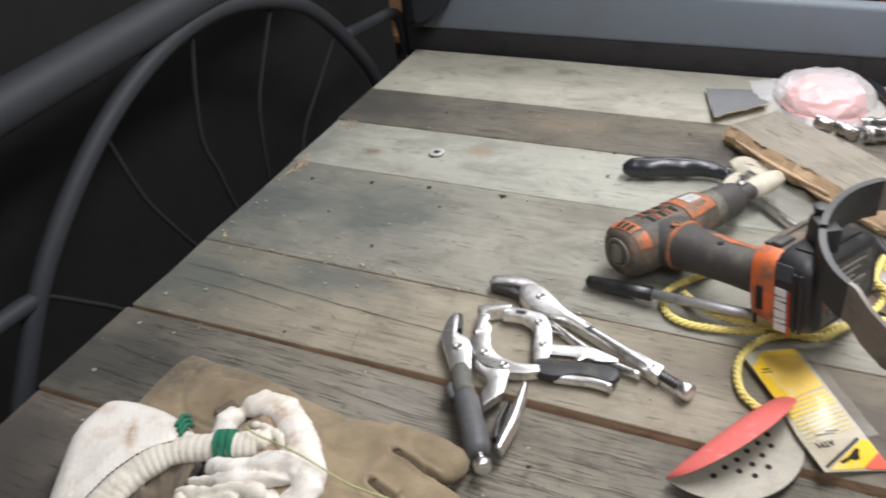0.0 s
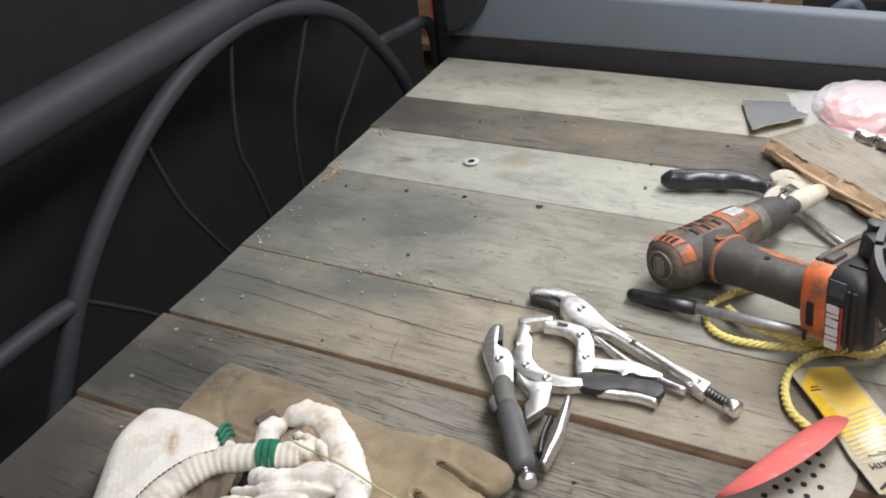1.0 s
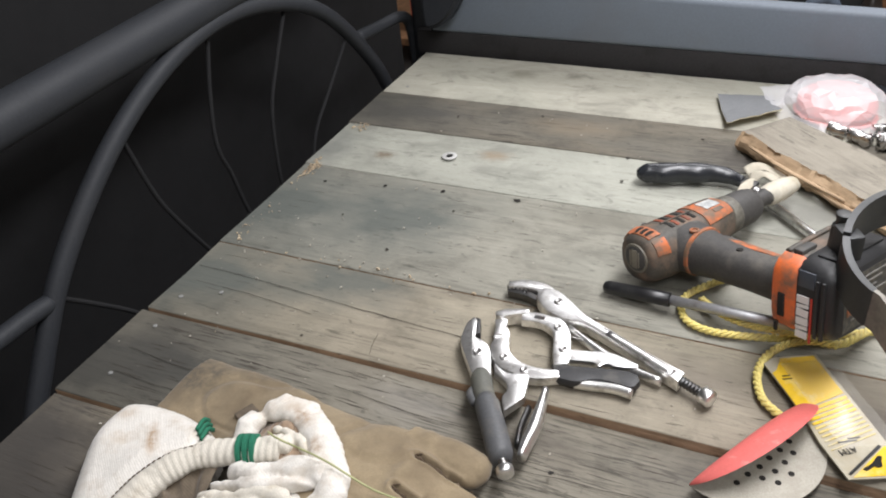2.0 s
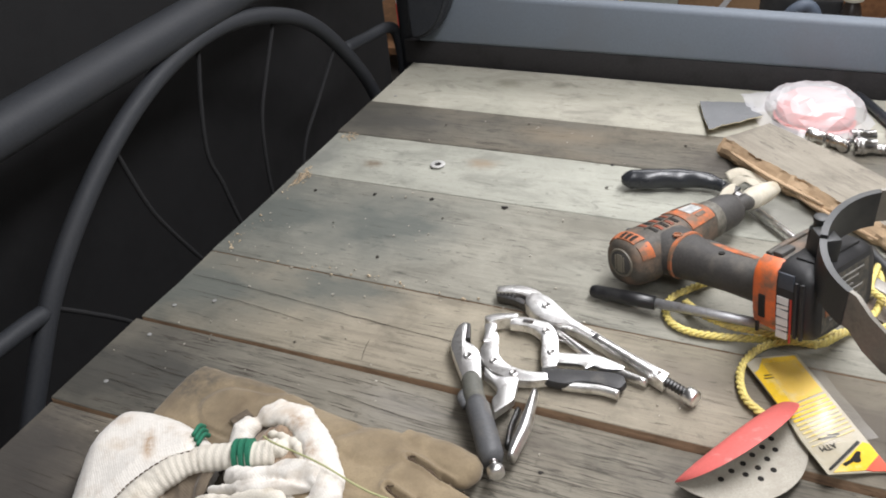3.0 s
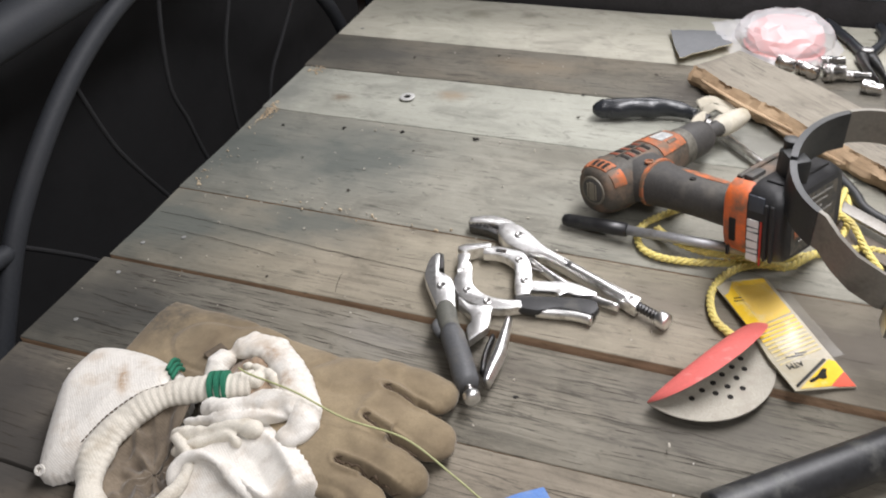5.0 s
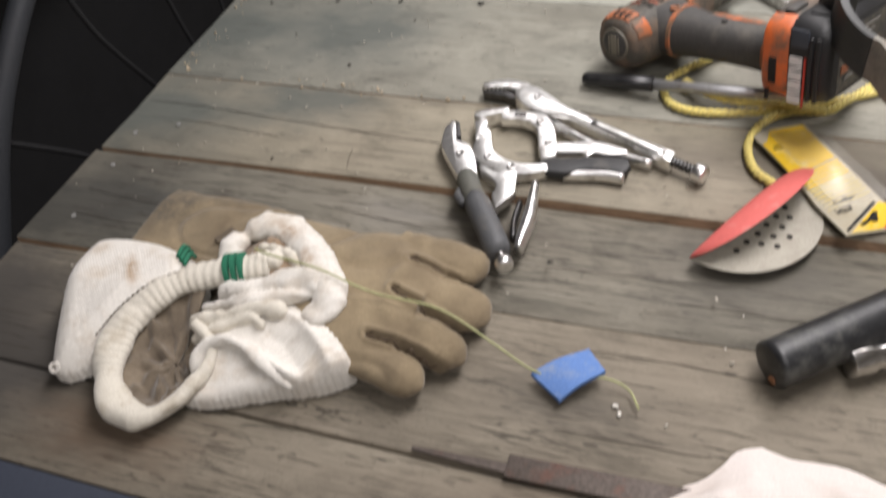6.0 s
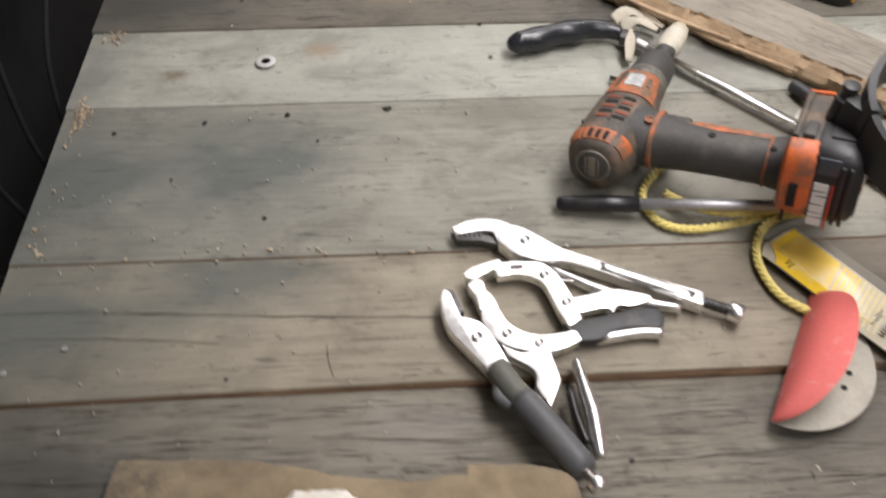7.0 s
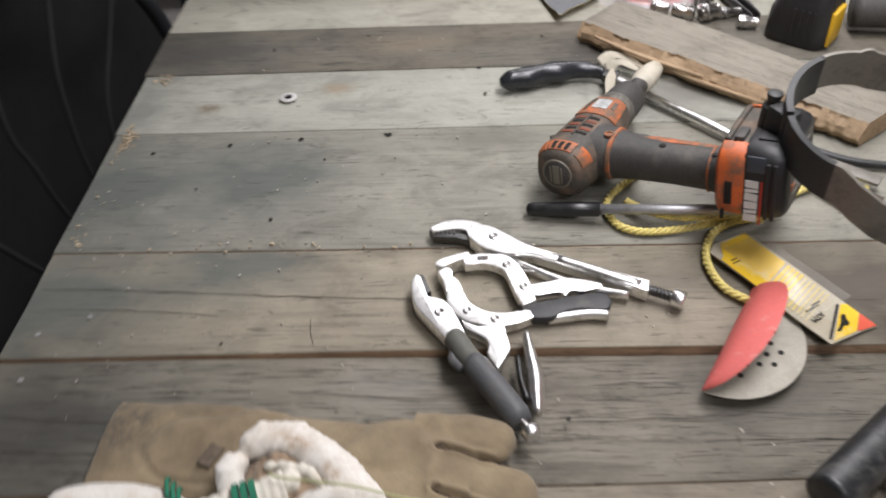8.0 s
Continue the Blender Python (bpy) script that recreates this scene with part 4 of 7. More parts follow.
# lower half lies on the planks; local x runs along the fold, y < 0 is the grit half
bm = plate([(R_ + R_ * math.cos(a_), -0.0 - R_ * 0.94 * math.sin(a_)) for a_ in [math.pi * i / 32 for i in range(33)]][::-1], 0.0006, 0.0018)
part("grit_half", bm, M_GRIT, disc, "grey grit half with round dust holes")
for x, y in [(x + 0.002, y - 0.007) for x, y in HOLES]:
    part("dust_hole", lathe([(0.0017, 0.0027), (0.0021, 0.0027), (0.0021, 0.0)], (x, y, 0), Z, 14), M_HOLE, disc)
bm = bmesh.new()
cols = []
for i in range(33):
    a_ = math.pi * i / 32
    s_ = R_ - R_ * math.cos(a_)
    h_ = R_ * 0.86 * (math.sin(a_) if a_ < math.pi / 2 else max(0.0, math.sin(a_)) ** 0.5) * 0.86
    col = []
    for j in range(9):
        f = j / 8 * h_
        # curls up steeply from the fold, then leans over the grit
        lean = radians(47)
        bow = 0.010 * math.sin(math.pi * min(1, f / max(h_, 1e-6))) * math.sin(a_)
        col.append((s_, -f * math.cos(lean) + bow * math.sin(lean), 0.0018 + f * math.sin(lean) + bow * math.cos(lean)))
    cols.append(col)
th = 0.0011
top = [[bm.verts.new((x, y, z)) for x, y, z in c] for c in cols]
bot = [[bm.verts.new((x, y - th, z)) for x, y, z in c] for c in cols]
for i in range(32):
    for j in range(8):
        bm.faces.new((top[i][j], top[i + 1][j], top[i + 1][j + 1], top[i][j + 1])).material_index = 0
        bm.faces.new((bot[i][j], bot[i][j + 1], bot[i + 1][j + 1], bot[i + 1][j])).material_index = 1
    bm.faces.new((top[i][8], top[i + 1][8], bot[i + 1][8], bot[i][8])).material_index = 0
bmesh.ops.remove_doubles(bm, verts=bm.verts[:], dist=1e-6)
part("red_half", bm, [M_RED, M_GRIT], disc, "salmon red backing paper of the folded half")

# --- fuse card ---
card = thing("blister_card", "yellow cardboard fuse card with a torn clear blister, lying flat", "packaging", flat_pose(0.743, 0.000, 0.667, 0.115, 0.0080) @ Matrix.Rotation(radians(7), 4, "X"))
M_CARD = surface("yellow_card", (0.78, 0.50, 0.02), 0.65, 0, 0.06, 200, (0.70, 0.62, 0.35), 0.15, 0.06, 30)
M_CARDPALE = surface("pale_card", (0.44, 0.40, 0.31), 0.7, 0, 0.08, 200, (0.42, 0.36, 0.25), 0.35, 0.06, 30)
M_CARDRED = surface("red_card", (0.68, 0.10, 0.05), 0.55, 0, 0.06, 200)
M_INK = surface("black_ink", (0.015, 0.014, 0.013), 0.5, 0, 0.05, 200, None, 0, 0)
CW = -0.057
M_CARDFADE = surface("faded_yellow_card", (0.62, 0.49, 0.17), 0.65, 0, 0.08, 200, (0.62, 0.56, 0.40), 0.3, 0.06, 40)
part("card_sheet", plate([(0.0, 0.0), (0.040, 0.002), (0.080, -0.001), (0.142, 0.001), (0.149, -0.012), (0.148, CW), (-0.006, CW), (-0.003, CW + 0.02)], 0.0, 0.0012), M_CARDPALE, card)
part("yellow_field", plate([(0.078, -0.0005), (0.128, 0.000), (0.131, -0.006), (0.146, -0.018), (0.146, -0.053), (0.094, -0.053)], 0.0016, 0.0020), M_CARD, card)
for i in range(10):
    x = 0.030 + i * 0.0049
    w_ = 0.0012 + 0.00028 * i
    part("yellow_stripe", plate([(x, -0.003), (x + w_, -0.003), (x + w_ + 0.013, -0.053), (x + 0.013, -0.053)], 0.0016, 0.0020), M_CARD if i > 5 else M_CARDFADE, card)
part("yellow_corner", plate([(0.001, -0.005), (0.029, CW + 0.006), (0.026, CW + 0.001), (0.013, CW + 0.001), (-0.001, -0.034)], 0.0016, 0.0020), M_CARD, card)
part("red_corner", plate([(-0.001, -0.0345), (0.0125, CW + 0.001), (-0.0055, CW + 0.001), (-0.003, -0.040)], 0.0016, 0.0022), M_CARDRED, card)
part("black_band", plate([(0.003, -0.004), (0.005, -0.003), (0.031, CW + 0.010), (0.0285, CW + 0.009)], 0.0022, 0.0026), M_INK, card)
hang = curve2([(0.0055, -0.020), (0.008, -0.018), (0.012, -0.028), (0.019, -0.038), (0.018, -0.042)], 3) + curve2([(0.013, -0.038), (0.0085, -0.036), (0.0075, -0.032), (0.009, -0.029)], 3)
part("hang_hole", plate(hang, 0.0022, 0.0027), M_HOLE, card, "black hanger slot")
tx = bpy.data.curves.new("print", "FONT")
tx.body, tx.size, tx.extrude = "ATM", 0.0085, 0.0002
txo = new("print", tx)
txo.parent = card
txo.matrix_basis = pose(0.0315, -0.0245, 0.0026, 0, 0, 98)
tx.materials.append(M_INK)
for i, (x, y, w_) in enumerate(((0.038, -0.022, 0.018), (0.041, -0.030, 0.012), (0.118, -0.010, 0.010), (0.122, -0.011, 0.008))):
    part("print_line", box((x, y, 0.0024), (0.0012, w_, 0.0004)), M_INK, card)
mclear, n_, l_, p_ = nodes_of("clear_blister")
tr, gl_, df, m1, m2 = n_.new("ShaderNodeBsdfTransparent"), n_.new("ShaderNodeBsdfGlossy"), n_.new("ShaderNodeBsdfDiffuse"), n_.new("ShaderNodeMixShader"), n_.new("ShaderNodeMixShader")
gl_.inputs["Roughness"].default_value = 0.38
df.inputs["Color"].default_value = (0.62, 0.59, 0.53, 1)
m1.inputs[0].default_value, m2.inputs[0].default_value = 0.13, 0.06
l_.new(tr.outputs[0], m1.inputs[1])
l_.new(df.outputs[0], m1.inputs[2])
l_.new(m1.outputs[0], m2.inputs[1])
l_.new(gl_.outputs[0], m2.inputs[2])
l_.new(m2.outputs[0], n_["Material Output"].inputs["Surface"])
bm = bmesh.new()
g = [[bm.verts.new((0.030 + 0.108 * i / 12, -0.013 - 0.054 * j / 8, 0.0032 + 0.010 * min(1, 3 * min(i, 12 - i) / 12) * min(1, 3 * min(j, 8 - j) / 8) + 0.002 * noise.noise((i * 0.7, j * 0.7, 0)))) for j in range(9)] for i in range(13)]
for i in range(12):
    for j in range(8):
        bm.faces.new((g[i][j], g[i + 1][j], g[i + 1][j + 1], g[i][j + 1]))
bl = part("blister", bm, mclear, card, "crumpled clear plastic blister")
bl.visible_shadow = False

# --- black pipe and socket ---
pipe = thing("handle_bar", "scuffed black round bar with a worn flat end", "bar")
a, b = Vector((0.690, -0.151, 0.0152)), Vector((0.93, 0.044, 0.0190))
part("bar", sweep(bmesh.new(), [a, a.lerp(b, 0.006), a.lerp(b, 0.02), a.lerp(b, 0.5), a.lerp(b, 0.99), b], lambda t: 0.0182 if 0.15 < t < 0.9 else (0.0145 if t < 0.05 or t > 0.95 else 0.0173), 28), surface("scuffed_black", (0.016, 0.0165, 0.018), 0.40, 0, 0.35, 200, (0.10, 0.10, 0.09), 0.26, 0.2, 24), pipe)
part("end_chip", lathe([(-0.0006, 0.0036), (0.0004, 0.0036)], a + Vector((0.003, -0.006, -0.008)), (a - b), 10), surface("rust_chip", (0.30, 0.14, 0.07), 0.8, 0, 0.2, 300), pipe)
so = thing("socket", "short chrome wrench socket beside the black bar", "socket", group="chrome sockets")
part("shell", lathe([(0, 0.0105), (0.001, 0.0122), (0.016, 0.0122), (0.019, 0.0105), (0.034, 0.0105), (0.0345, 0.0085), (0.028, 0.0085), (0.028, 0.0)], (0.742, -0.131, 0.009), (0.033, 0.017, 0), 24), M_CHROMEDARK, so)

# --- washer ---
part_ob = lathe([(0, 0.0052), (0, 0.0108), (0.0016, 0.0112), (0.0020, 0.0106), (0.0020, 0.0052), (0, 0.0052)], (0.196, 0.427, 0.0012), Z, 28)
tagged(part("washer", part_ob, surface("zinc", (0.50, 0.495, 0.475), 0.55, 0.2, 0.1, 300)), "small grey steel washer lying on a plank", "washer")

# --- blue tag with green wire ---
tag = thing("wire_tag", "blue cloth tag on a thin green wire trailing from the gloves", "tag")
bm = bmesh.new()
q = [Vector((0.524, -0.188, 0.004)), Vector((0.562, -0.158, 0.009)), Vector((0.578, -0.176, 0.010)), Vector((0.550, -0.206, 0.003))]
gg = []
for i in range(9):
    row = []
    for j in range(7):
        p_ = q[0].lerp(q[1], i / 8).lerp(q[3].lerp(q[2], i / 8), j / 6)
        row.append(bm.verts.new(p_ + Vector((0, 0, 0.003 * math.sin(i * 0.5) + 0.002 * noise.noise((i, j, 3))))))
    gg.append(row)
for i in range(8):
    for j in range(6):
        bm.faces.new((gg[i][j], gg[i + 1][j], gg[i + 1][j + 1], gg[i][j + 1]))
r = bmesh.ops.extrude_face_region(bm, geom=bm.faces[:])
for v in r["geom"]:
    if isinstance(v, bmesh.types.BMVert):
        v.co.z -= 0.004
bmesh.ops.recalc_face_normals(bm, faces=bm.faces[:])
part("tag_cloth", bm, surface("blue_cloth", (0.10, 0.20, 0.46), 0.8, 0, 0.12, 700, (0.20, 0.27, 0.42), 0.3, 0.4, 90), tag)
M_WIRE = surface("green_wire", (0.36, 0.37, 0.18), 0.6, 0, 0.12, 200)
part("wire", sweep(bmesh.new(), spline([(0.285, -0.154, 0.056), (0.30, -0.158, 0.056), (0.347, -0.164, 0.056), (0.393, -0.166, 0.040), (0.447, -0.166, 0.034), (0.492, -0.177, 0.018), (0.527, -0.187, 0.006), (0.555, -0.185, 0.003), (0.578, -0.180, 0.004), (0.596, -0.183, 0.0), (0.606, -0.197, -0.002)], 8), 0.0009, 8), M_WIRE, tag, "thin yellow-green wire")

# --- wood offcut ---
off = thing("wood_offcut", "rough grey board offcut with a split raw edge", "board")
M_OFFTOP = old_wood("offcut_grey", (0.312, 0.284, 0.232), (0.212, 0.188, 0.150), (0.20, 0.17, 0.135), 0.35)
M_OFFEDGE = old_wood("offcut_raw", (0.58, 0.43, 0.28), (0.38, 0.26, 0.155), (0.30, 0.19, 0.11), 0.6)
bm = bmesh.new()
L_, nseg = 0.385, 90
rws = []
for i in range(nseg + 1):
    x = L_ * i / nseg
    j1, j2 = 0.005 * noise.noise((x * 22, 0, 0)) + 0.004 * noise.noise((x * 140, 1, 0)), 0.005 * noise.noise((x * 30, 5, 0)) + 0.003 * noise.noise((x * 120, 7, 0))
    w_ = 0.078 + 0.02 * (1 - abs(x / L_ - 0.35))
    tp = 0.029 + 0.0015 * noise.noise((x * 10, 2, 2))
    end = -0.012 * (i == 0)
    pr = [(0.004 + j2, 0.0005), (-0.002 + j2 * 1.4, 0.010), (j1 * 0.8, 0.018), (0.006 + j2, tp - 0.004), (0.007 + j1, tp), (w_ * 0.5, tp + 0.001), (w_ - 0.003, tp), (w_, tp - 0.003), (w_, 0.0005)]
    rws.append([bm.verts.new((x + (0.010 * (yy / w_) if i == 0 else 0) + (0.018 * yy / w_ if i == nseg else 0), yy, zz)) for yy, zz in pr])
for p_, q_ in zip(rws, rws[1:]):
    for k in range(9):
        bm.faces.new((p_[k], p_[(k + 1) % 9], q_[(k + 1) % 9], q_[k])).material_index = 0 if k in (4, 5) else 1
bm.faces.new(rws[0]).material_index = 1
bm.faces.new(rws[-1]).material_index = 1
bmesh.ops.recalc_face_normals(bm, faces=bm.faces[:])
ob = part("board", bm, [M_OFFTOP, M_OFFEDGE], off, angle=25)
off.matrix_basis = flat_pose(0.577, 0.548, 0.865, 0.297, 0.001)
for k, (y0, z0) in enumerate(((-0.004, 0.021), (-0.002, 0.014))):
    part("splinter", sweep(bmesh.new(), spline([(0.03 + 0.1 * k, y0, z0), (0.10 + 0.08 * k, y0 - 0.003, z0 - 0.001), (0.19 + 0.08 * k, y0 + 0.001, z0 - 0.002)], 6), lambda t: (0.0015 + 0.002 * math.sin(t * 3.1), 0.0022), 6), M_OFFEDGE, off)

def away(p_, line):
    """Distance in plan from p_ to a polyline."""
    best = 9.0
    for a_, b_ in zip(line, line[1:]):
        dx, dy = b_[0] - a_[0], b_[1] - a_[1]
        k = max(0.0, min(1.0, ((p_[0] - a_[0]) * dx + (p_[1] - a_[1]) * dy) / (dx * dx + dy * dy + 1e-12)))
        best = min(best, math.hypot(p_[0] - a_[0] - k * dx, p_[1] - a_[1] - k * dy))
    return best


def inside(p_, ring):
    odd = False
    for a_, b_ in zip(ring, ring[1:] + ring[:1]):
        if (a_[1] > p_[1]) != (b_[1] > p_[1]) and p_[0] < a_[0] + (b_[0] - a_[0]) * (p_[1] - a_[1]) / (b_[1] - a_[1]):
            odd = not odd
    return odd


# --- leather work glove ---
# First two marks darken the cuff end: dirt and shade in the colour.
M_LEATHER = surface("tan_suede", (0.258, 0.200, 0.122), 0.95, 0, 0.10, 520, (0.150, 0.112, 0.068), 0.52, 0.35, 12, sheen=0.2, marks=(((0.14, -0.08, 0.07, 0.06, 0), (0.085, 0.070, 0.050), 0.9), ((0.20, -0.062, 0.06, 0.025, 0), (0.12, 0.095, 0.062), 0.7), ((0.47, -0.20, 0.05, 0.05, 0), (0.13, 0.095, 0.055), 0.7), ((0.49, -0.14, 0.03, 0.05, 0), (0.14, 0.10, 0.06), 0.7), ((0.37, -0.22, 0.05, 0.03, 0), (0.12, 0.09, 0.055), 0.7)))
M_SEAM = surface("dark_seam", (0.075, 0.05, 0.03), 0.9, 0, 0.2, 300)
glove = thing("leather_glove", "worn tan suede work glove lying palm down", "glove")
bm = bmesh.new()
sweep(bm, spline([(0.128, -0.098, 0.005), (0.165, -0.100, 0.007), (0.225, -0.105, 0.009), (0.285, -0.130, 0.015), (0.345, -0.150, 0.018), (0.395, -0.155, 0.015), (0.425, -0.160, 0.010)], 6),
      lambda t: (0.046 + 0.026 * min(1, max(0, t - 0.35) * 2.6) - 0.016 * max(0, t - 0.85) * 6, 0.009 + 0.009 * min(1, max(0, t - 0.2) * 2)), 24)
for pts, w0 in (([(0.385, -0.092, 0.013), (0.430, -0.094, 0.013), (0.466, -0.100, 0.009)], 0.0200), ([(0.385, -0.130, 0.014), (0.440, -0.139, 0.014), (0.481, -0.151, 0.010)], 0.0202),
                ([(0.380, -0.170, 0.014), (0.430, -0.180, 0.014), (0.474, -0.193, 0.010)], 0.0176), ([(0.365, -0.202, 0.013), (0.410, -0.213, 0.013), (0.450, -0.224, 0.009)], 0.0165)):
    sweep(bm, spline(pts, 7), lambda t, w0=w0: (w0 * (math.sqrt(max(0.02, 1 - max(0, t - 0.78) ** 2 / 0.05))), 0.0118 * math.sqrt(max(0.02, 1 - max(0, t - 0.78) ** 2 / 0.05))), 18)
bm = melted(bm, 0.0016, 4)
GAPS = [[(0.405, -0.112), (0.435, -0.117), (0.460, -0.122), (0.492, -0.127)], [(0.404, -0.152), (0.440, -0.161), (0.470, -0.170), (0.505, -0.178)], [(0.398, -0.196), (0.425, -0.197), (0.448, -0.203), (0.474, -0.209)]]
for v in bm.verts:
    c = v.co
    k = noise.noise((c.x * 22, c.y * 22, c.z * 12)) * 0.0030 + noise.noise((c.x * 60, c.y * 45, 3)) * 0.0009 - 0.0022 * max(0, 1 - 7 * abs(noise.noise((c.x * 12, c.y * 18, 6))))
    fold = 0.0012 * math.sin((c.x * 0.9 + c.y * 0.35) * 190 + 5 * noise.noise((c.x * 20, c.y * 20, 9))) * max(0, 1 - abs(c.x - 0.40) / 0.04)
    d = min(away((c.x, c.y), g_) for g_ in GAPS)
    lip = 0.0022 * math.exp(-((d - 0.0050) / 0.0022) ** 2) * (1 if c.x < 0.45 else 0.4) - 0.0075 * math.exp(-(d / 0.0024) ** 2)
    c.z = max(-0.0042, c.z + (k + fold + lip) * min(1, max(0, c.z) / 0.008))
tops = {}
for v in bm.verts:
    q_ = (round(v.co.x / 0.003), round(v.co.y / 0.003))
    tops[q_] = max(tops.get(q_, -1), v.co.z)
part("shell", bm, M_LEATHER, glove, angle=80)
for g_ in GAPS:
    line = [Vector((q_.x, q_.y, tops.get((round(q_.x / 0.003), round(q_.y / 0.003)), 0.0) + 0.0002)) for q_ in spline([(x, y, 0) for x, y in g_], 8)]
    line = [q_ for q_ in line if q_.z > 0.003]
    part("finger_seam", sweep(bmesh.new(), spline(line, 2), lambda t: (0.0011 + 0.0005 * math.sin(t * 37), 0.0007), 8), M_SEAM, glove, "dark stitched seam between fingers")
    part("seam_end", sweep(bmesh.new(), spline([line[0] + Vector((0.004, 0.0035, 0.002)), line[0] + Vector((-0.002, 0.001, 0.0012)), line[0] + Vector((0.003, -0.0035, 0.002))], 5), lambda t: (0.0008, 0.0007), 6), M_SEAM, glove)
part("strap_tab", box((0.226, -0.116, 0.0205), (0.013, 0.020, 0.003), rot=Matrix.Rotation(-0.45, 3, "Z"), bevel=0.001), surface("brown_webbing", (0.11, 0.085, 0.06), 0.9, 0, 0.3, 200), glove, "dark brown webbing tab")


# --- white knit gloves ---
def knit(name, colour, stain, amount, marks=()):
    m, n, l, p = nodes_of(name)
    co = n.new("ShaderNodeTexCoord").outputs["Object"]
    w = n.new("ShaderNodeTexWave")
    w.wave_type, w.bands_direction = "BANDS", "DIAGONAL"
    w.inputs["Scale"].default_value, w.inputs["Distortion"].default_value = 190, 2.0
    l.new(co, w.inputs["Vector"])
    fine = noise_node(n, l, co, 900, 2)
    wide = noise_node(n, l, co, 34, 6, 0.7)
    c = ramp(n, l, fine, [(0.3, tuple(v * 0.80 for v in colour)), (0.7, colour)])
    c = mixc(n, l, ramp(n, l, wide, [(0.60 - amount, (0, 0, 0)), (0.78 - amount * 0.5, (0.8, 0.8, 0.8))]), c, stain)
    c = stained(n, l, co, c, marks)
    l.new(c, p.inputs["Base Color"])
    p.inputs["Roughness"].default_value = 0.95
    p.inputs["Sheen Weight"].default_value = 0.3
    mx = n.new("ShaderNodeMath")
    mx.operation = "ADD"
    l.new(w.outputs["Fac"], mx.inputs[0])
    l.new(fine, mx.inputs[1])
    bumped(n, l, p, mx.outputs[0], 0.16, 0.0008)
    return m


RUSTY = (0.36, 0.235, 0.135)
# The last two marks darken the creases between the folds.
M_KNIT = knit("white_knit", (0.78, 0.745, 0.685), (0.50, 0.42, 0.33), 0.10, (((0.176, -0.184, 0.010, 0.032, 36), RUSTY, 0.85), ((0.128, -0.165, 0.020, 0.016, 0), (0.50, 0.40, 0.30), 0.6), ((0.300, -0.124, 0.028, 0.012, -30), RUSTY, 0.9), ((0.330, -0.150, 0.018, 0.010, -50), RUSTY, 0.9), ((0.345, -0.216, 0.012, 0.006, 40), (0.25, 0.20, 0.16), 0.5), ((0.285, -0.196, 0.030, 0.016, 20), (0.30, 0.26, 0.21), 0.6), ((0.350, -0.190, 0.018, 0.012, 0), (0.34, 0.29, 0.23), 0.55)))
M_CUFF = knit("ribbed_knit", (0.70, 0.655, 0.565), (0.34, 0.27, 0.18), 0.10)
# Darker brown given to the whole inside of the rolled cuff.
M_CUFFDARK = knit("dark_brown_knit", (0.22, 0.175, 0.125), (0.07, 0.052, 0.036), 0.22)
M_GREEN = surface("green_yarn", (0.015, 0.15, 0.085), 0.9, 0, 0.2, 700, None, 0, 0.4)
rag = thing("knit_gloves", "crumpled white knit gloves with green cuff stripes, stained brown", "gloves")


def cloth(shapes, voxel, rib, seed, material, name, label="", ridge=0.6, pleat=0.00045, lump=0.5):
    bm = bmesh.new()
    for pts, rad in shapes:
        def soft(t, rad=rad):
            k = max(0.08, 1 - abs(2 * t - 1) ** 9) ** 0.5
            w_, h_ = rad(t)
            return (w_ * k, h_ * k)
        sweep(bm, spline(pts, 10), soft, 18)
    bm = melted(bm, voxel, 3)
    for v in bm.verts:
        c = v.co
        d = v.normal
        wr = lump * (noise.noise((c.x * 40 + seed, c.y * 40, c.z * 40)) * 0.0050 + noise.noise((c.x * 95, c.y * 95 + seed, c.z * 60)) * 0.0016)
        rb = pleat * math.sin((c.x * rib[0] + c.y * rib[1]) + 3 * noise.noise((c.x * 18, c.y * 18, seed)))
        rdg = (1 - abs(noise.noise((c.x * 26 + seed, c.y * 30, seed * 2))) * 3.2)
        crs = (1 - abs(noise.noise((c.x * 48 - seed, c.y * 40 + c.z * 30, seed))) * 3.0)
        wr += 0.0042 * max(-1, rdg) * ridge + 0.0022 * max(-1, crs) * ridge
        v.co = c + d * (wr + rb) * (0.25 if c.z < 0.006 else 1)
        v.co.z = max(-0.0042, v.co.z)
    return part(name, bm, material, rag, label, angle=85)


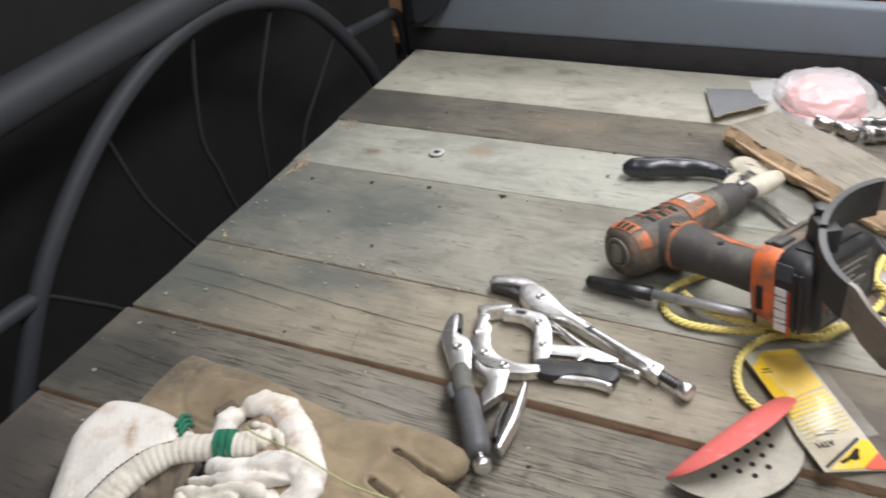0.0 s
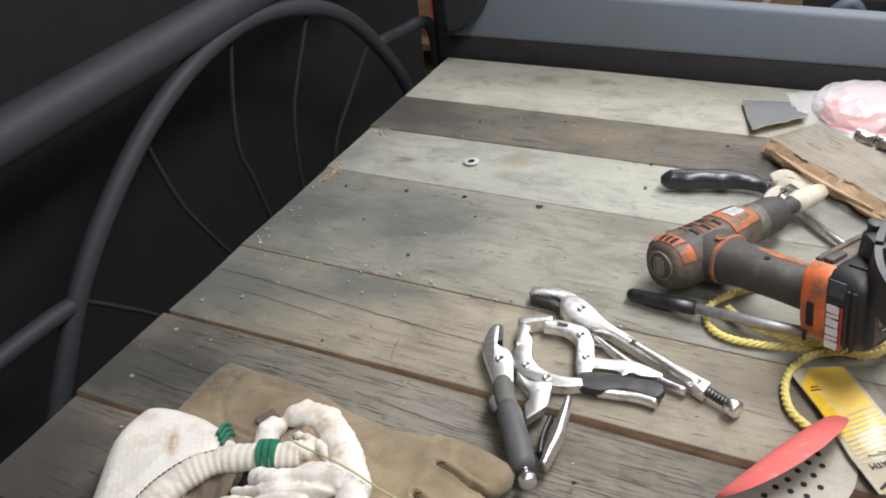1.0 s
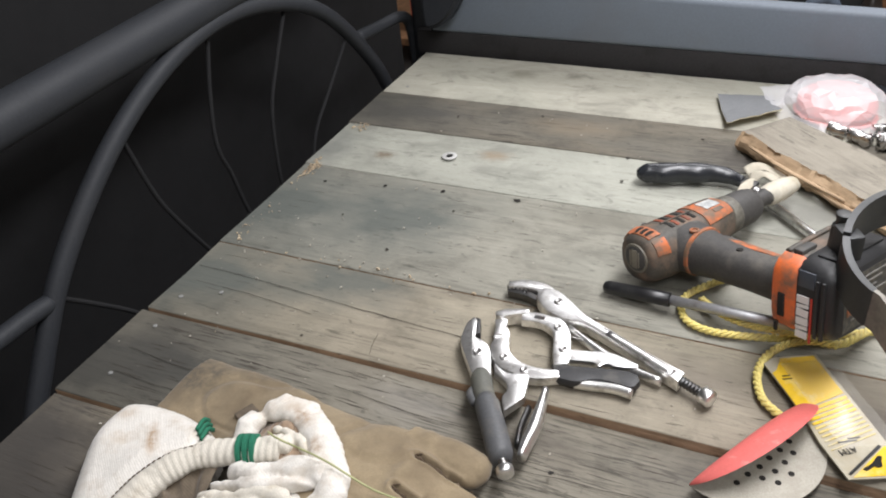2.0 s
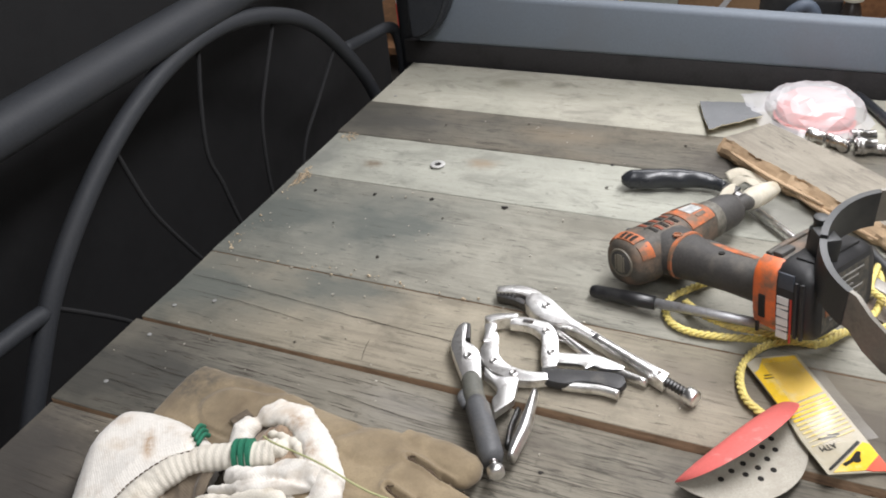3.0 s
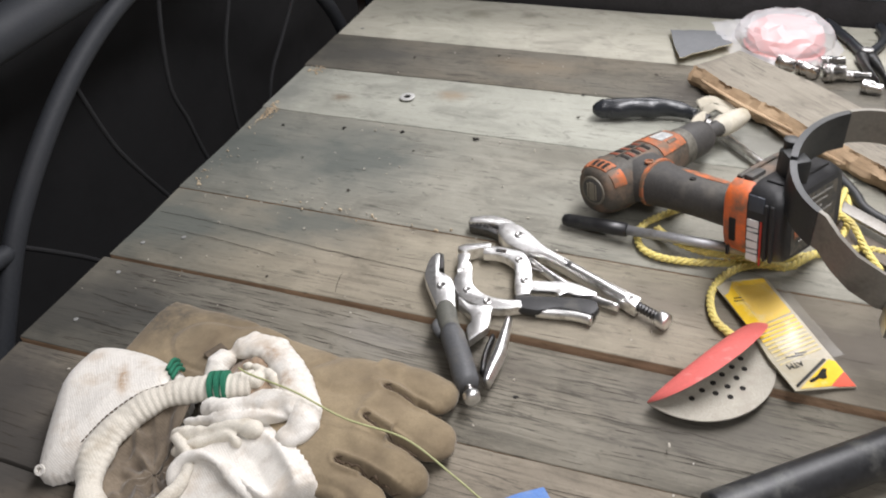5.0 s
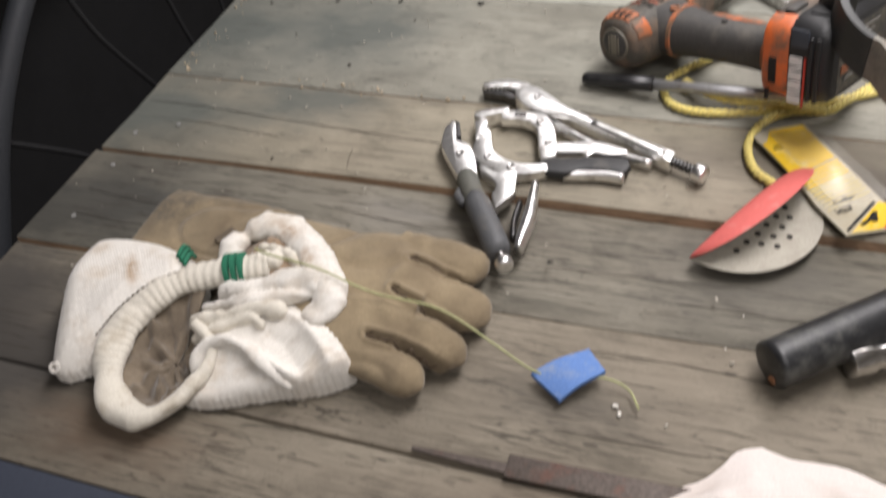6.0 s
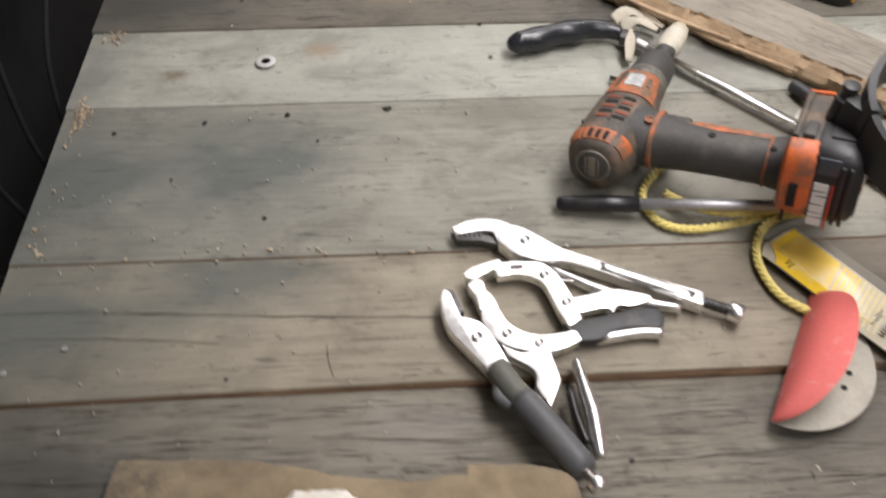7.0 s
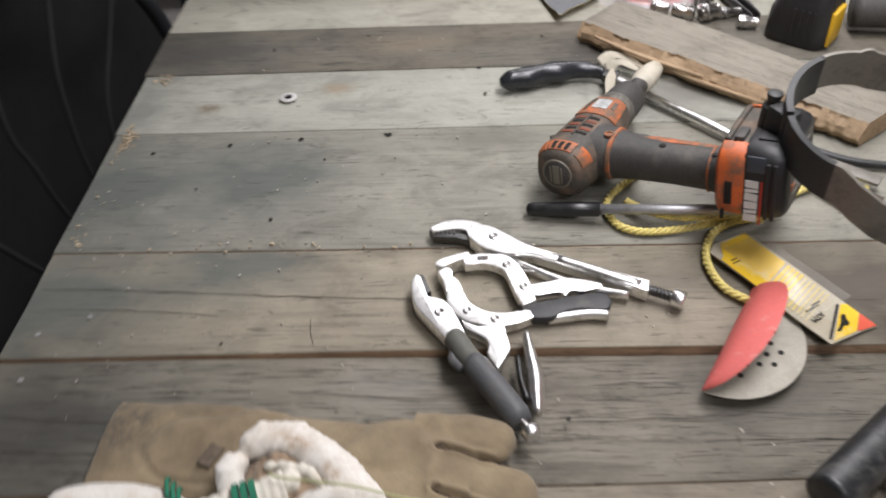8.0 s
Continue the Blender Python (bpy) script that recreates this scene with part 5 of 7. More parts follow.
def draped(ring, base, roll, folds, name, label, material, rough=0.0012, step=0.0015, ripple=None, scallop=0.0):
    """A heap of knit cloth: a rounded border, soft panels and tent-like folds along lines."""
    for _ in range(2):
        ring = [(a_[0] + (b_[0] - a_[0]) * k, a_[1] + (b_[1] - a_[1]) * k) for a_, b_ in zip(ring, ring[1:] + ring[:1]) for k in (0.22, 0.78)]
    if scallop:
        dense, run = [], 0.0
        for a_, b_ in zip(ring, ring[1:] + ring[:1]):
            gap = math.hypot(b_[0] - a_[0], b_[1] - a_[1])
            m_ = max(1, int(gap / 0.0012))
            for k in range(m_):
                w_ = scallop * math.sin((run + gap * k / m_) * 2 * math.pi / 0.0056)
                dense.append((a_[0] + (b_[0] - a_[0]) * k / m_ - w_ * (b_[1] - a_[1]) / gap, a_[1] + (b_[1] - a_[1]) * k / m_ + w_ * (b_[0] - a_[0]) / gap))
            run += gap
        ring = dense
    bm = bmesh.new()
    xs, ys = [p_[0] for p_ in ring], [p_[1] for p_ in ring]
    nx, ny = int((max(xs) - min(xs)) / step) + 2, int((max(ys) - min(ys)) / step) + 2
    closed = ring + ring[:1]
    grid = {}
    for i in range(nx):
        for j in range(ny):
            x, y = min(xs) + i * step, min(ys) + j * step
            x += 0.0020 * noise.noise((x * 60, y * 60, 2))
            y += 0.0020 * noise.noise((x * 60, y * 60, 7))
            if not inside((x, y), ring):
                continue
            e = min(1, away((x, y), closed) / roll)
            z = base(x, y)
            for line, h, w in folds:
                d = away((x, y), line) / w
                z += h * (math.exp(-d * 1.2) * 0.6 + math.exp(-d * d) * 0.4)
            z += rough * (noise.noise((x * 45, y * 45, 1)) + 1.2 * (1 - 3 * abs(noise.noise((x * 28, y * 34, 5)))))
            if ripple:
                z += ripple(x, y)
            z = z * math.sqrt(max(0.0, 1 - (1 - e) ** 2)) + 0.0004 * noise.noise((x * 300, y * 300, 0))
            grid[i, j] = bm.verts.new((x, y, max(0.0006, z)))
    for (i, j), v in grid.items():
        if (i + 1, j) in grid and (i, j + 1) in grid and (i + 1, j + 1) in grid:
            bm.faces.new((v, grid[i + 1, j], grid[i + 1, j + 1], grid[i, j + 1]))
    for v in [v for v in bm.verts if not v.link_faces]:
        bm.verts.remove(v)
    for _ in range(2):
        bmesh.ops.smooth_vert(bm, verts=bm.verts[:], factor=0.5, use_axis_x=True, use_axis_y=True, use_axis_z=True)
    r_ = bmesh.ops.extrude_face_region(bm, geom=bm.faces[:])
    for v in r_["geom"]:
        if isinstance(v, bmesh.types.BMVert):
            v.co.z = -0.0042
    bmesh.ops.recalc_face_normals(bm, faces=bm.faces[:])
    return part(name, bm, material, rag, label, angle=85)


draped([(0.104, -0.148), (0.126, -0.136), (0.172, -0.134), (0.216, -0.146), (0.236, -0.176), (0.212, -0.225), (0.184, -0.258), (0.162, -0.280), (0.144, -0.281), (0.124, -0.246), (0.100, -0.192)],
       lambda x, y: 0.036 - 0.016 * min(1, max(0, (-0.200 - y) / 0.07)), 0.024, [([(0.215, -0.165), (0.180, -0.195), (0.160, -0.250)], 0.004, 0.020)], "left_body", "white knit body folded over with a brown streak", M_KNIT, 0.0005,
       ripple=lambda x, y: 0.00018 * math.sin((x * 0.8 + y * 0.6) * 1100), scallop=0.0008)
draped([(0.262, -0.276), (0.285, -0.277), (0.333, -0.256), (0.374, -0.242), (0.397, -0.222), (0.384, -0.208), (0.366, -0.192), (0.352, -0.176), (0.330, -0.164), (0.304, -0.163), (0.272, -0.184), (0.250, -0.208), (0.262, -0.230), (0.276, -0.242), (0.270, -0.264)],
       lambda x, y: 0.012 + 0.019 * min(1, max(0, (y + 0.266) / 0.055)), 0.007,
       [([(0.272, -0.236), (0.283, -0.229), (0.305, -0.230), (0.323, -0.236), (0.350, -0.245), (0.368, -0.248)], 0.010, 0.0040),
        ([(0.330, -0.196), (0.350, -0.205), (0.372, -0.222), (0.380, -0.232)], 0.007, 0.0060), ([(0.318, -0.214), (0.338, -0.222), (0.356, -0.236)], -0.0028, 0.0060)],
       "right_body", "white knit body with creased folds", M_KNIT, 0.0007, ripple=lambda x, y: 0.0013 * math.sin((x * 0.80 - y * 0.60) * 1050) * min(1, max(0, (x - 0.318) / 0.02)) * min(1, max(0, (-0.186 - y) / 0.01)), scallop=0.0006)
def fold_shape(pts, w_, h_, seed):
    return (pts, lambda t: (w_ * (1 + 0.25 * math.sin(t * 9 + seed)) * (0.55 + 0.45 * min(1, 4 * t)), h_ * (1 + 0.15 * math.sin(t * 7 + seed))))


cloth([fold_shape([(0.262, -0.186, 0.030), (0.286, -0.186, 0.038), (0.315, -0.172, 0.042), (0.340, -0.168, 0.041), (0.360, -0.182, 0.033)], 0.0088, 0.0085, 8.0),
       fold_shape([(0.254, -0.205, 0.028), (0.284, -0.199, 0.036), (0.318, -0.188, 0.039), (0.346, -0.180, 0.038)], 0.0056, 0.0075, 3.0)], 0.0016, (640, -430), 8.0, M_KNIT, "fold_roll", "soft rolled folds of white knit", 0.30, 0.0004, 0.55)
cloth([fold_shape([(0.250, -0.217, 0.024), (0.282, -0.210, 0.034), (0.308, -0.198, 0.038), (0.330, -0.197, 0.035)], 0.0058, 0.0066, 1.0),
       fold_shape([(0.256, -0.231, 0.020), (0.276, -0.222, 0.029), (0.300, -0.209, 0.034), (0.316, -0.212, 0.031)], 0.0046, 0.0060, 2.5)], 0.0015, (640, -430), 1.0, M_CUFF, "cuff_fold", "cream ribbed folds", 0.25, 0.0004, 0.5)
cloth([fold_shape([(0.270, -0.256, 0.014), (0.273, -0.240, 0.026), (0.288, -0.231, 0.031), (0.310, -0.234, 0.030), (0.334, -0.243, 0.023), (0.352, -0.249, 0.012)], 0.0046, 0.0056, 6.5)], 0.0015, (640, -430), 6.5, M_KNIT, "panel_rim", "turned-up rim of white knit", 0.2, 0.0003, 0.4)
cloth([([(0.258, -0.166, 0.030), (0.249, -0.144, 0.034), (0.255, -0.126, 0.038)], lambda t: (0.0105, 0.0095)), ([(0.255, -0.126, 0.038), (0.272, -0.114, 0.041), (0.294, -0.115, 0.042), (0.318, -0.130, 0.043), (0.340, -0.150, 0.042), (0.356, -0.171, 0.039), (0.357, -0.188, 0.036), (0.343, -0.196, 0.034)], lambda t: (0.0105 + 0.0045 * math.sin(t * 3.1), 0.0085))], 0.0017, (700, -500), 4.0, M_KNIT, "finger_loop", "white knit finger looped round", 0.28, 0.0003)
cloth([([(0.272, -0.162, 0.036), (0.290, -0.154, 0.042), (0.305, -0.151, 0.041)], lambda t: (0.0085, 0.0075)),
       ([(0.300, -0.140, 0.040), (0.314, -0.147, 0.042), (0.326, -0.160, 0.039)], lambda t: (0.0045, 0.006)), ([(0.275, -0.138, 0.039), (0.292, -0.139, 0.041), (0.305, -0.146, 0.040)], lambda t: (0.0035, 0.004))], 0.0016, (700, 0), 5.0, M_CUFF, "finger_tip", "cream knit finger end", 0.25)
cloth([([(0.256, -0.142, 0.020), (0.290, -0.142, 0.029), (0.330, -0.165, 0.031)], lambda t: (0.020, 0.009)), ([(0.280, -0.130, 0.036), (0.300, -0.134, 0.038), (0.318, -0.142, 0.037)], lambda t: (0.005, 0.005))], 0.0020, (700, 0), 6.0, knit("rusty_knit", (0.42, 0.30, 0.20), (0.09, 0.060, 0.04), 0.20), "inner_fold", "rust-stained inner knit", 0.7)
cuff_line = spline([(0.296, -0.155, 0.040), (0.264, -0.168, 0.038), (0.228, -0.182, 0.034), (0.205, -0.206, 0.030), (0.194, -0.242, 0.023), (0.200, -0.272, 0.016), (0.222, -0.295, 0.012), (0.248, -0.300, 0.011), (0.268, -0.286, 0.012), (0.279, -0.263, 0.017), (0.281, -0.243, 0.022), (0.272, -0.230, 0.026), (0.258, -0.219, 0.029)], 30)
nc = len(cuff_line)


def rib_radius(t):
    base = 0.0118 - 0.0012 * max(0, 0.25 - t) * 4 - 0.0022 * min(1, max(0, t - 0.34) * 5) - 0.0044 * min(1, max(0, t - 0.60) * 5)
    r = base * (1 + 0.042 * math.sin(t * nc * 1.05) * max(0.2, 1 - 1.6 * t)) + 0.0010 * noise.noise((t * 24, 0, 0))
    r *= 1 + 0.18 * noise.noise((t * 9, 3, 0))
    return (r * (1.25 - 0.25 * t), r * (0.88 + 0.30 * max(0, t - 0.4)))


cuff = sweep(bmesh.new(), cuff_line, rib_radius, 26)
for v in cuff.verts:
    c = v.co
    v.co = c + Vector((noise.noise((c.x * 45, c.y * 45, c.z * 45)), noise.noise((c.x * 45, c.y * 45, c.z * 45 + 9)), 0.8 * noise.noise((c.x * 45, c.y * 45 + 5, c.z * 45)))) * (0.0042 if c.y < -0.215 else 0.0016)
    v.co.z = max(-0.0042, v.co.z)
part("ribbed_cuff", cuff, M_CUFF, rag, "rolled ribbed cream cuff")
hollow = bmesh.new()
i0 = int(nc * 0.12)
fold_end = Vector((0.244, -0.246, 0.004))
rings = []
for i in range(i0, nc):
    t_ = i / (nc - 1)
    rim = cuff_line[i]
    row = []
    for k in range(15):
        u_ = k / 14
        q_ = rim.lerp(fold_end, u_ * 0.97)
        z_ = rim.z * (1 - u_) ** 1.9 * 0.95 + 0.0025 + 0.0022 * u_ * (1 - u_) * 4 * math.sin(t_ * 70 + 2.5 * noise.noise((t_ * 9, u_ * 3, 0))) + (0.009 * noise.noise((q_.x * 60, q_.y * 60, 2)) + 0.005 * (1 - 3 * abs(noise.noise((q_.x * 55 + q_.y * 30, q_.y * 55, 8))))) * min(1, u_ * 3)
        row.append(hollow.verts.new((q_.x, q_.y, max(0.0002, z_))))
    rings.append(row)
for p_, q_ in zip(rings, rings[1:]):
    for k in range(14):
        hollow.faces.new((p_[k], p_[k + 1], q_[k + 1], q_[k]))
r = bmesh.ops.extrude_face_region(hollow, geom=hollow.faces[:])
for v in r["geom"]:
    if isinstance(v, bmesh.types.BMVert):
        v.co.z = max(-0.0035, v.co.z - 0.002)
bmesh.ops.recalc_face_normals(hollow, faces=hollow.faces[:])
part("cuff_inside", hollow, M_CUFFDARK, rag, "dark brown inside of the cuff", angle=80)
for f in (0.058, 0.071, 0.084):
    i = int(f * nc)
    d = (cuff_line[i + 1] - cuff_line[i]).normalized()
    a_ = cuff_line[i]
    r_ = rib_radius(f)[0]
    part("green_stripe", lathe([(-0.0024, r_ * 0.9), (-0.0018, r_ + 0.0012), (0.0018, r_ + 0.0012), (0.0024, r_ * 0.9)], a_, d, 22), M_GREEN, rag, "dark green knitted stripe")
for k in range(3):
    part("green_stripe", sweep(bmesh.new(), spline([(0.199 + k * 0.0055, -0.138 - k * 0.004, 0.022), (0.203 + k * 0.0055, -0.147 - k * 0.004, 0.0335), (0.209 + k * 0.0055, -0.162 - k * 0.004, 0.0390)], 5), lambda t: (0.0018, 0.0024), 8), M_GREEN, rag, "dark green knitted stripe")
for i in range(26):
    a_ = spline([(0.180, -0.250, 0.030), (0.187, -0.222, 0.035), (0.203, -0.195, 0.0395), (0.228, -0.177, 0.0425), (0.256, -0.166, 0.0450)], 26)
    p_, q_ = a_[i * 4], a_[min(i * 4 + 3, len(a_) - 1)]
    part("stitch", sweep(bmesh.new(), [p_, p_.lerp(q_, 0.5) + Vector((0, 0, 0.0004)), q_], lambda t: (0.0008, 0.0006), 6), M_SEAM, rag, "dark overlock stitch")
part("hem_eyelet", lathe([(-0.001, 0.0025), (-0.001, 0.005), (0.0015, 0.005), (0.0015, 0.0025), (-0.001, 0.0025)], (0.149, -0.276, 0.012), (0.1, -0.6, 0.7), 12), M_KNIT, rag)

# --- white towel at the near edge ---
towel = bmesh.new()
gx, gy = 46, 26
gr = []
for i in range(gx + 1):
    row = []
    for j in range(gy + 1):
        u_, v_ = i / gx, j / gy
        a_ = Vector((0.625, -0.268, 0)).lerp(Vector((0.690, -0.206, 0)), min(1, u_ / 0.35)) if u_ < 0.35 else Vector((0.690, -0.206, 0)).lerp(Vector((0.93, -0.242, 0)), (u_ - 0.35) / 0.65)
        b_ = Vector((0.640, -0.352, 0)).lerp(Vector((0.93, -0.352, 0)), u_)
        p_ = a_.lerp(b_, v_)
        edge = min(1, 5 * min(v_, 1 - v_), 5 * min(u_, 1 - u_))
        z_ = 0.0005 + 0.012 * edge + 0.008 * edge * noise.noise((p_.x * 22, p_.y * 30, 4)) + 0.004 * noise.noise((p_.x * 60, p_.y * 60, 1)) * edge
        p_.x += 0.006 * noise.noise((u_ * 9, v_ * 9, 2))
        p_.y += 0.006 * noise.noise((u_ * 9, v_ * 9, 6))
        row.append(towel.verts.new((p_.x, p_.y, z_ - 0.003)))
    gr.append(row)
for i in range(gx):
    for j in range(gy):
        towel.faces.new((gr[i][j], gr[i][j + 1], gr[i + 1][j + 1], gr[i + 1][j]))
r = bmesh.ops.extrude_face_region(towel, geom=towel.faces[:])
for v in r["geom"]:
    if isinstance(v, bmesh.types.BMVert):
        v.co.z = max(v.co.z - 0.006, -0.0039)
bmesh.ops.recalc_face_normals(towel, faces=towel.faces[:])
tagged(part("towel", towel, surface("pinkish_towel", (0.66, 0.60, 0.565), 0.95, 0, 0.08, 600, (0.58, 0.51, 0.465), 0.3, 0.4, 18, sheen=0.3)), "crumpled off-white cloth towel at the bench edge", "towel")

# --- flat file lying in the joint ---
ff = thing("flat_file", "rusty flat steel file lying along a plank joint", "file")
M_RUST = surface("brown_rust_steel", (0.085, 0.068, 0.058), 0.6, 0.5, 0.3, 300, (0.14, 0.066, 0.048), 0.18, 0.3, 40)
part("blade", box((0.600, -0.262, -0.0025), (0.150, 0.018, 0.004), rot=Matrix.Rotation(0.03, 3, "Z"), bevel=0.0008), M_RUST, ff)
part("tang", plate([(0.455, -0.2685), (0.530, -0.2700), (0.530, -0.2620), (0.455, -0.2655)], -0.0045, -0.0015), M_RUST, ff)

# --- yellow rope ---
M_ROPE = surface("yellow_rope", (0.74, 0.62, 0.20), 0.6, 0, 0.30, 500, (0.50, 0.40, 0.18), 0.30, 0.5, 60)
rope = thing("yellow_rope", "frayed yellow braided poly rope looped under the drill", "rope")


def braid(pts, name="strand", r=0.0042):
    line = spline(pts, 22)
    n = len(line)
    # resample evenly
    d = [0.0]
    for a_, b_ in zip(line, line[1:]):
        d.append(d[-1] + (b_ - a_).length)
    total = d[-1]
    m = int(total / 0.0022)
    even, k = [], 0
    for i in range(m + 1):
        s_ = total * i / m
        while k < n - 2 and d[k + 1] < s_:
            k += 1
        even.append(line[k].lerp(line[k + 1], (s_ - d[k]) / max(1e-9, d[k + 1] - d[k])))
    for s in range(3):
        out = []
        for i, q_ in enumerate(even):
            t_ = (even[min(i + 1, m)] - even[max(i - 1, 0)]).normalized()
            sd = t_.cross(Vector((0, 0, 1))).normalized()
            up_ = sd.cross(t_)
            a_ = i * 0.0022 / 0.0200 * 2 * math.pi + s * 2.094
            fray = 1 + 0.22 * noise.noise((i * 0.21, s * 5.0, len(pts)))
            out.append(q_ + sd * (r * 0.55 * fray * math.cos(a_)) + up_ * (r * 0.55 * fray * math.sin(a_)))
        part(name, sweep(bmesh.new(), out, lambda t: r * 0.47, 8), M_ROPE, rope)


braid([(0.636, 0.268, 0.006), (0.610, 0.245, 0.006), (0.580, 0.212, 0.006), (0.573, 0.188, 0.006), (0.583, 0.163, 0.006), (0.610, 0.153, 0.006), (0.660, 0.160, 0.006), (0.707, 0.176, 0.006), (0.757, 0.202, 0.006), (0.800, 0.222, 0.006), (0.850, 0.215, 0.006)])
braid([(0.592, 0.192, 0.015), (0.612, 0.175, 0.015), (0.645, 0.165, 0.014), (0.690, 0.166, 0.014), (0.725, 0.168, 0.009), (0.745, 0.188, 0.009), (0.775, 0.230, 0.008), (0.785, 0.270, 0.008), (0.783, 0.315, 0.007)])
braid([(0.725, 0.160, 0.014), (0.700, 0.163, 0.010), (0.678, 0.152, 0.007), (0.664, 0.130, 0.006), (0.660, 0.104, 0.006), (0.668, 0.074, 0.006), (0.688, 0.055, 0.006)])
braid([(0.781, 0.320, 0.012), (0.775, 0.290, 0.020), (0.772, 0.262, 0.020), (0.786, 0.245, 0.019), (0.800, 0.215, 0.012), (0.815, 0.190, 0.006)], r=0.0038)
braid([(0.600, 0.362, 0.030), (0.596, 0.352, 0.020), (0.592, 0.338, 0.010), (0.598, 0.318, 0.005)], r=0.0035)

# --- band wrench on the battery ---
M_OLIVE = surface("olive_grey_steel", (0.215, 0.200, 0.172), 0.5, 0.4, 0.1, 300, (0.11, 0.10, 0.09), 0.3, 0.12, 30)
M_LINER = surface("black_liner", (0.022, 0.023, 0.024), 0.45, 0, 0.15, 300, (0.055, 0.055, 0.05), 0.2, 0.12)
bw = thing("filter_wrench", "curved olive-grey band wrench with black-lined jaws, propped on the drill", "wrench")


def strip(bm, line, low, high, th):
    """A flat band standing on edge along the line, between heights below and above it."""
    n = len(line)
    rings = []
    for i, q_ in enumerate(line):
        d_ = line[min(i + 1, n - 1)] - line[max(i - 1, 0)]
        d_.z = 0
        sd = d_.normalized().cross(Vector((0, 0, 1)))
        t_ = i / (n - 1)
        lo, hi = low(t_) if callable(low) else low, high(t_) if callable(high) else high
        rings.append([bm.verts.new(q_ + sd * (th * a_) + Vector((0, 0, z_))) for a_, z_ in ((-0.5, lo), (0.5, lo), (0.5, hi), (-0.5, hi))])
    for p_, q_ in zip(rings, rings[1:]):
        for k in range(4):
            bm.faces.new((p_[k], p_[(k + 1) % 4], q_[(k + 1) % 4], q_[k]))
    bm.faces.new(rings[0][::-1])
    bm.faces.new(rings[-1])
    bmesh.ops.recalc_face_normals(bm, faces=bm.faces[:])
    return bm


ring_c = Vector((0.775, 0.130, 0.160))
arc = lambda a0, a1, n=18: [ring_c + Vector((0.066 * math.cos(radians(a0 + (a1 - a0) * i / n)), 0.066 * math.sin(radians(a0 + (a1 - a0) * i / n)), 0.018 * math.sin(radians(a0 + (a1 - a0) * i / n)))) for i in range(n + 1)]
part("upper_liner", strip(bmesh.new(), arc(112, 179), -0.034, 0.002, 0.006), M_LINER, bw, "black-lined jaw")
part("lower_liner", strip(bmesh.new(), arc(181, 232), -0.036, 0.000, 0.006), M_LINER, bw, "black-lined jaw")
part("upper_jaw", strip(bmesh.new(), arc(112, 70, 10) + [Vector((0.822, 0.190, 0.174)), Vector((0.85, 0.183, 0.174)), Vector((0.885, 0.172, 0.172))], lambda t: -0.030 - 0.010 * max(0, t - 0.6), lambda t: 0.003 + 0.004 * math.sin(max(0, t - 0.55) * 12), 0.004), M_OLIVE, bw)
part("lower_jaw", strip(bmesh.new(), arc(232, 238, 3) + [Vector((0.752, 0.061, 0.136)), Vector((0.768, 0.051, 0.126)), Vector((0.790, 0.046, 0.116)), Vector((0.830, 0.048, 0.108)), Vector((0.885, 0.060, 0.104))], -0.036, 0.0, 0.004), M_OLIVE, bw)
part("hinge_knob", lathe([(-0.020, 0.007), (-0.018, 0.0085), (0.006, 0.0085), (0.008, 0.006), (0.014, 0.006), (0.016, 0.0070), (0.019, 0.0070), (0.020, 0.005)], (0.706, 0.166, 0.140), (0, 0, 1), 20), M_LINER, bw)
part("hinge_block", box((0.712, 0.150, 0.136), (0.018, 0.026, 0.034), rot=Matrix.Rotation(0.5, 3, "Z"), bevel=0.004), M_LINER, bw)
part("cross_bar", box((0.872, 0.118, 0.098), (0.014, 0.125, 0.020), bevel=0.003), M_OLIVE, bw)
part("slot_block", box((0.826, 0.036, 0.078), (0.060, 0.022, 0.022), rot=Matrix.Rotation(0.12, 3, "Z"), bevel=0.003), M_STEEL, bw)
part("slot", box((0.826, 0.0245, 0.080), (0.044, 0.002, 0.008), rot=Matrix.Rotation(0.12, 3, "Z")), M_HOLE, bw)
part("pivot", lathe([(-0.014, 0.009), (0.014, 0.009), (0.015, 0.006)], (0.842, 0.030, 0.052), (0, 1, 0.1), 16), M_DARKSTEEL, bw)
part("handle", sweep(bmesh.new(), spline([(0.835, 0.040, 0.066), (0.85, 0.045, 0.040), (0.90, 0.055, 0.018), (0.96, 0.07, 0.013)], 6), lambda t: (0.012, 0.012), 14), M_LINER, bw, "black dipped handle")

# --- abrasive disc and steel strip beneath ---
tagged(part("rubber_cord", sweep(bmesh.new(), spline([(0.772, 0.352, 0.008), (0.778, 0.335, 0.011), (0.790, 0.314, 0.011), (0.804, 0.289, 0.008), (0.845, 0.264, 0.006), (0.90, 0.250, 0.006)], 8), lambda t: (0.0080 - 0.004 * t, 0.0075 - 0.003 * t), 14), M_LINER), "black rubber cord lying by the board offcut", "cord")
M_PALESTEEL = surface("pale_steel", (0.30, 0.285, 0.26), 0.45, 0.6, 0.1, 300, (0.2, 0.18, 0.15), 0.3, 0.1)
tagged(part("steel_strip", box((0.808, 0.258, 0.0135), (0.135, 0.017, 0.004), rot=Matrix.Rotation(-0.66, 3, "Z"), bevel=0.001), M_PALESTEEL), "pale flat steel strip beside the rope", "strip")
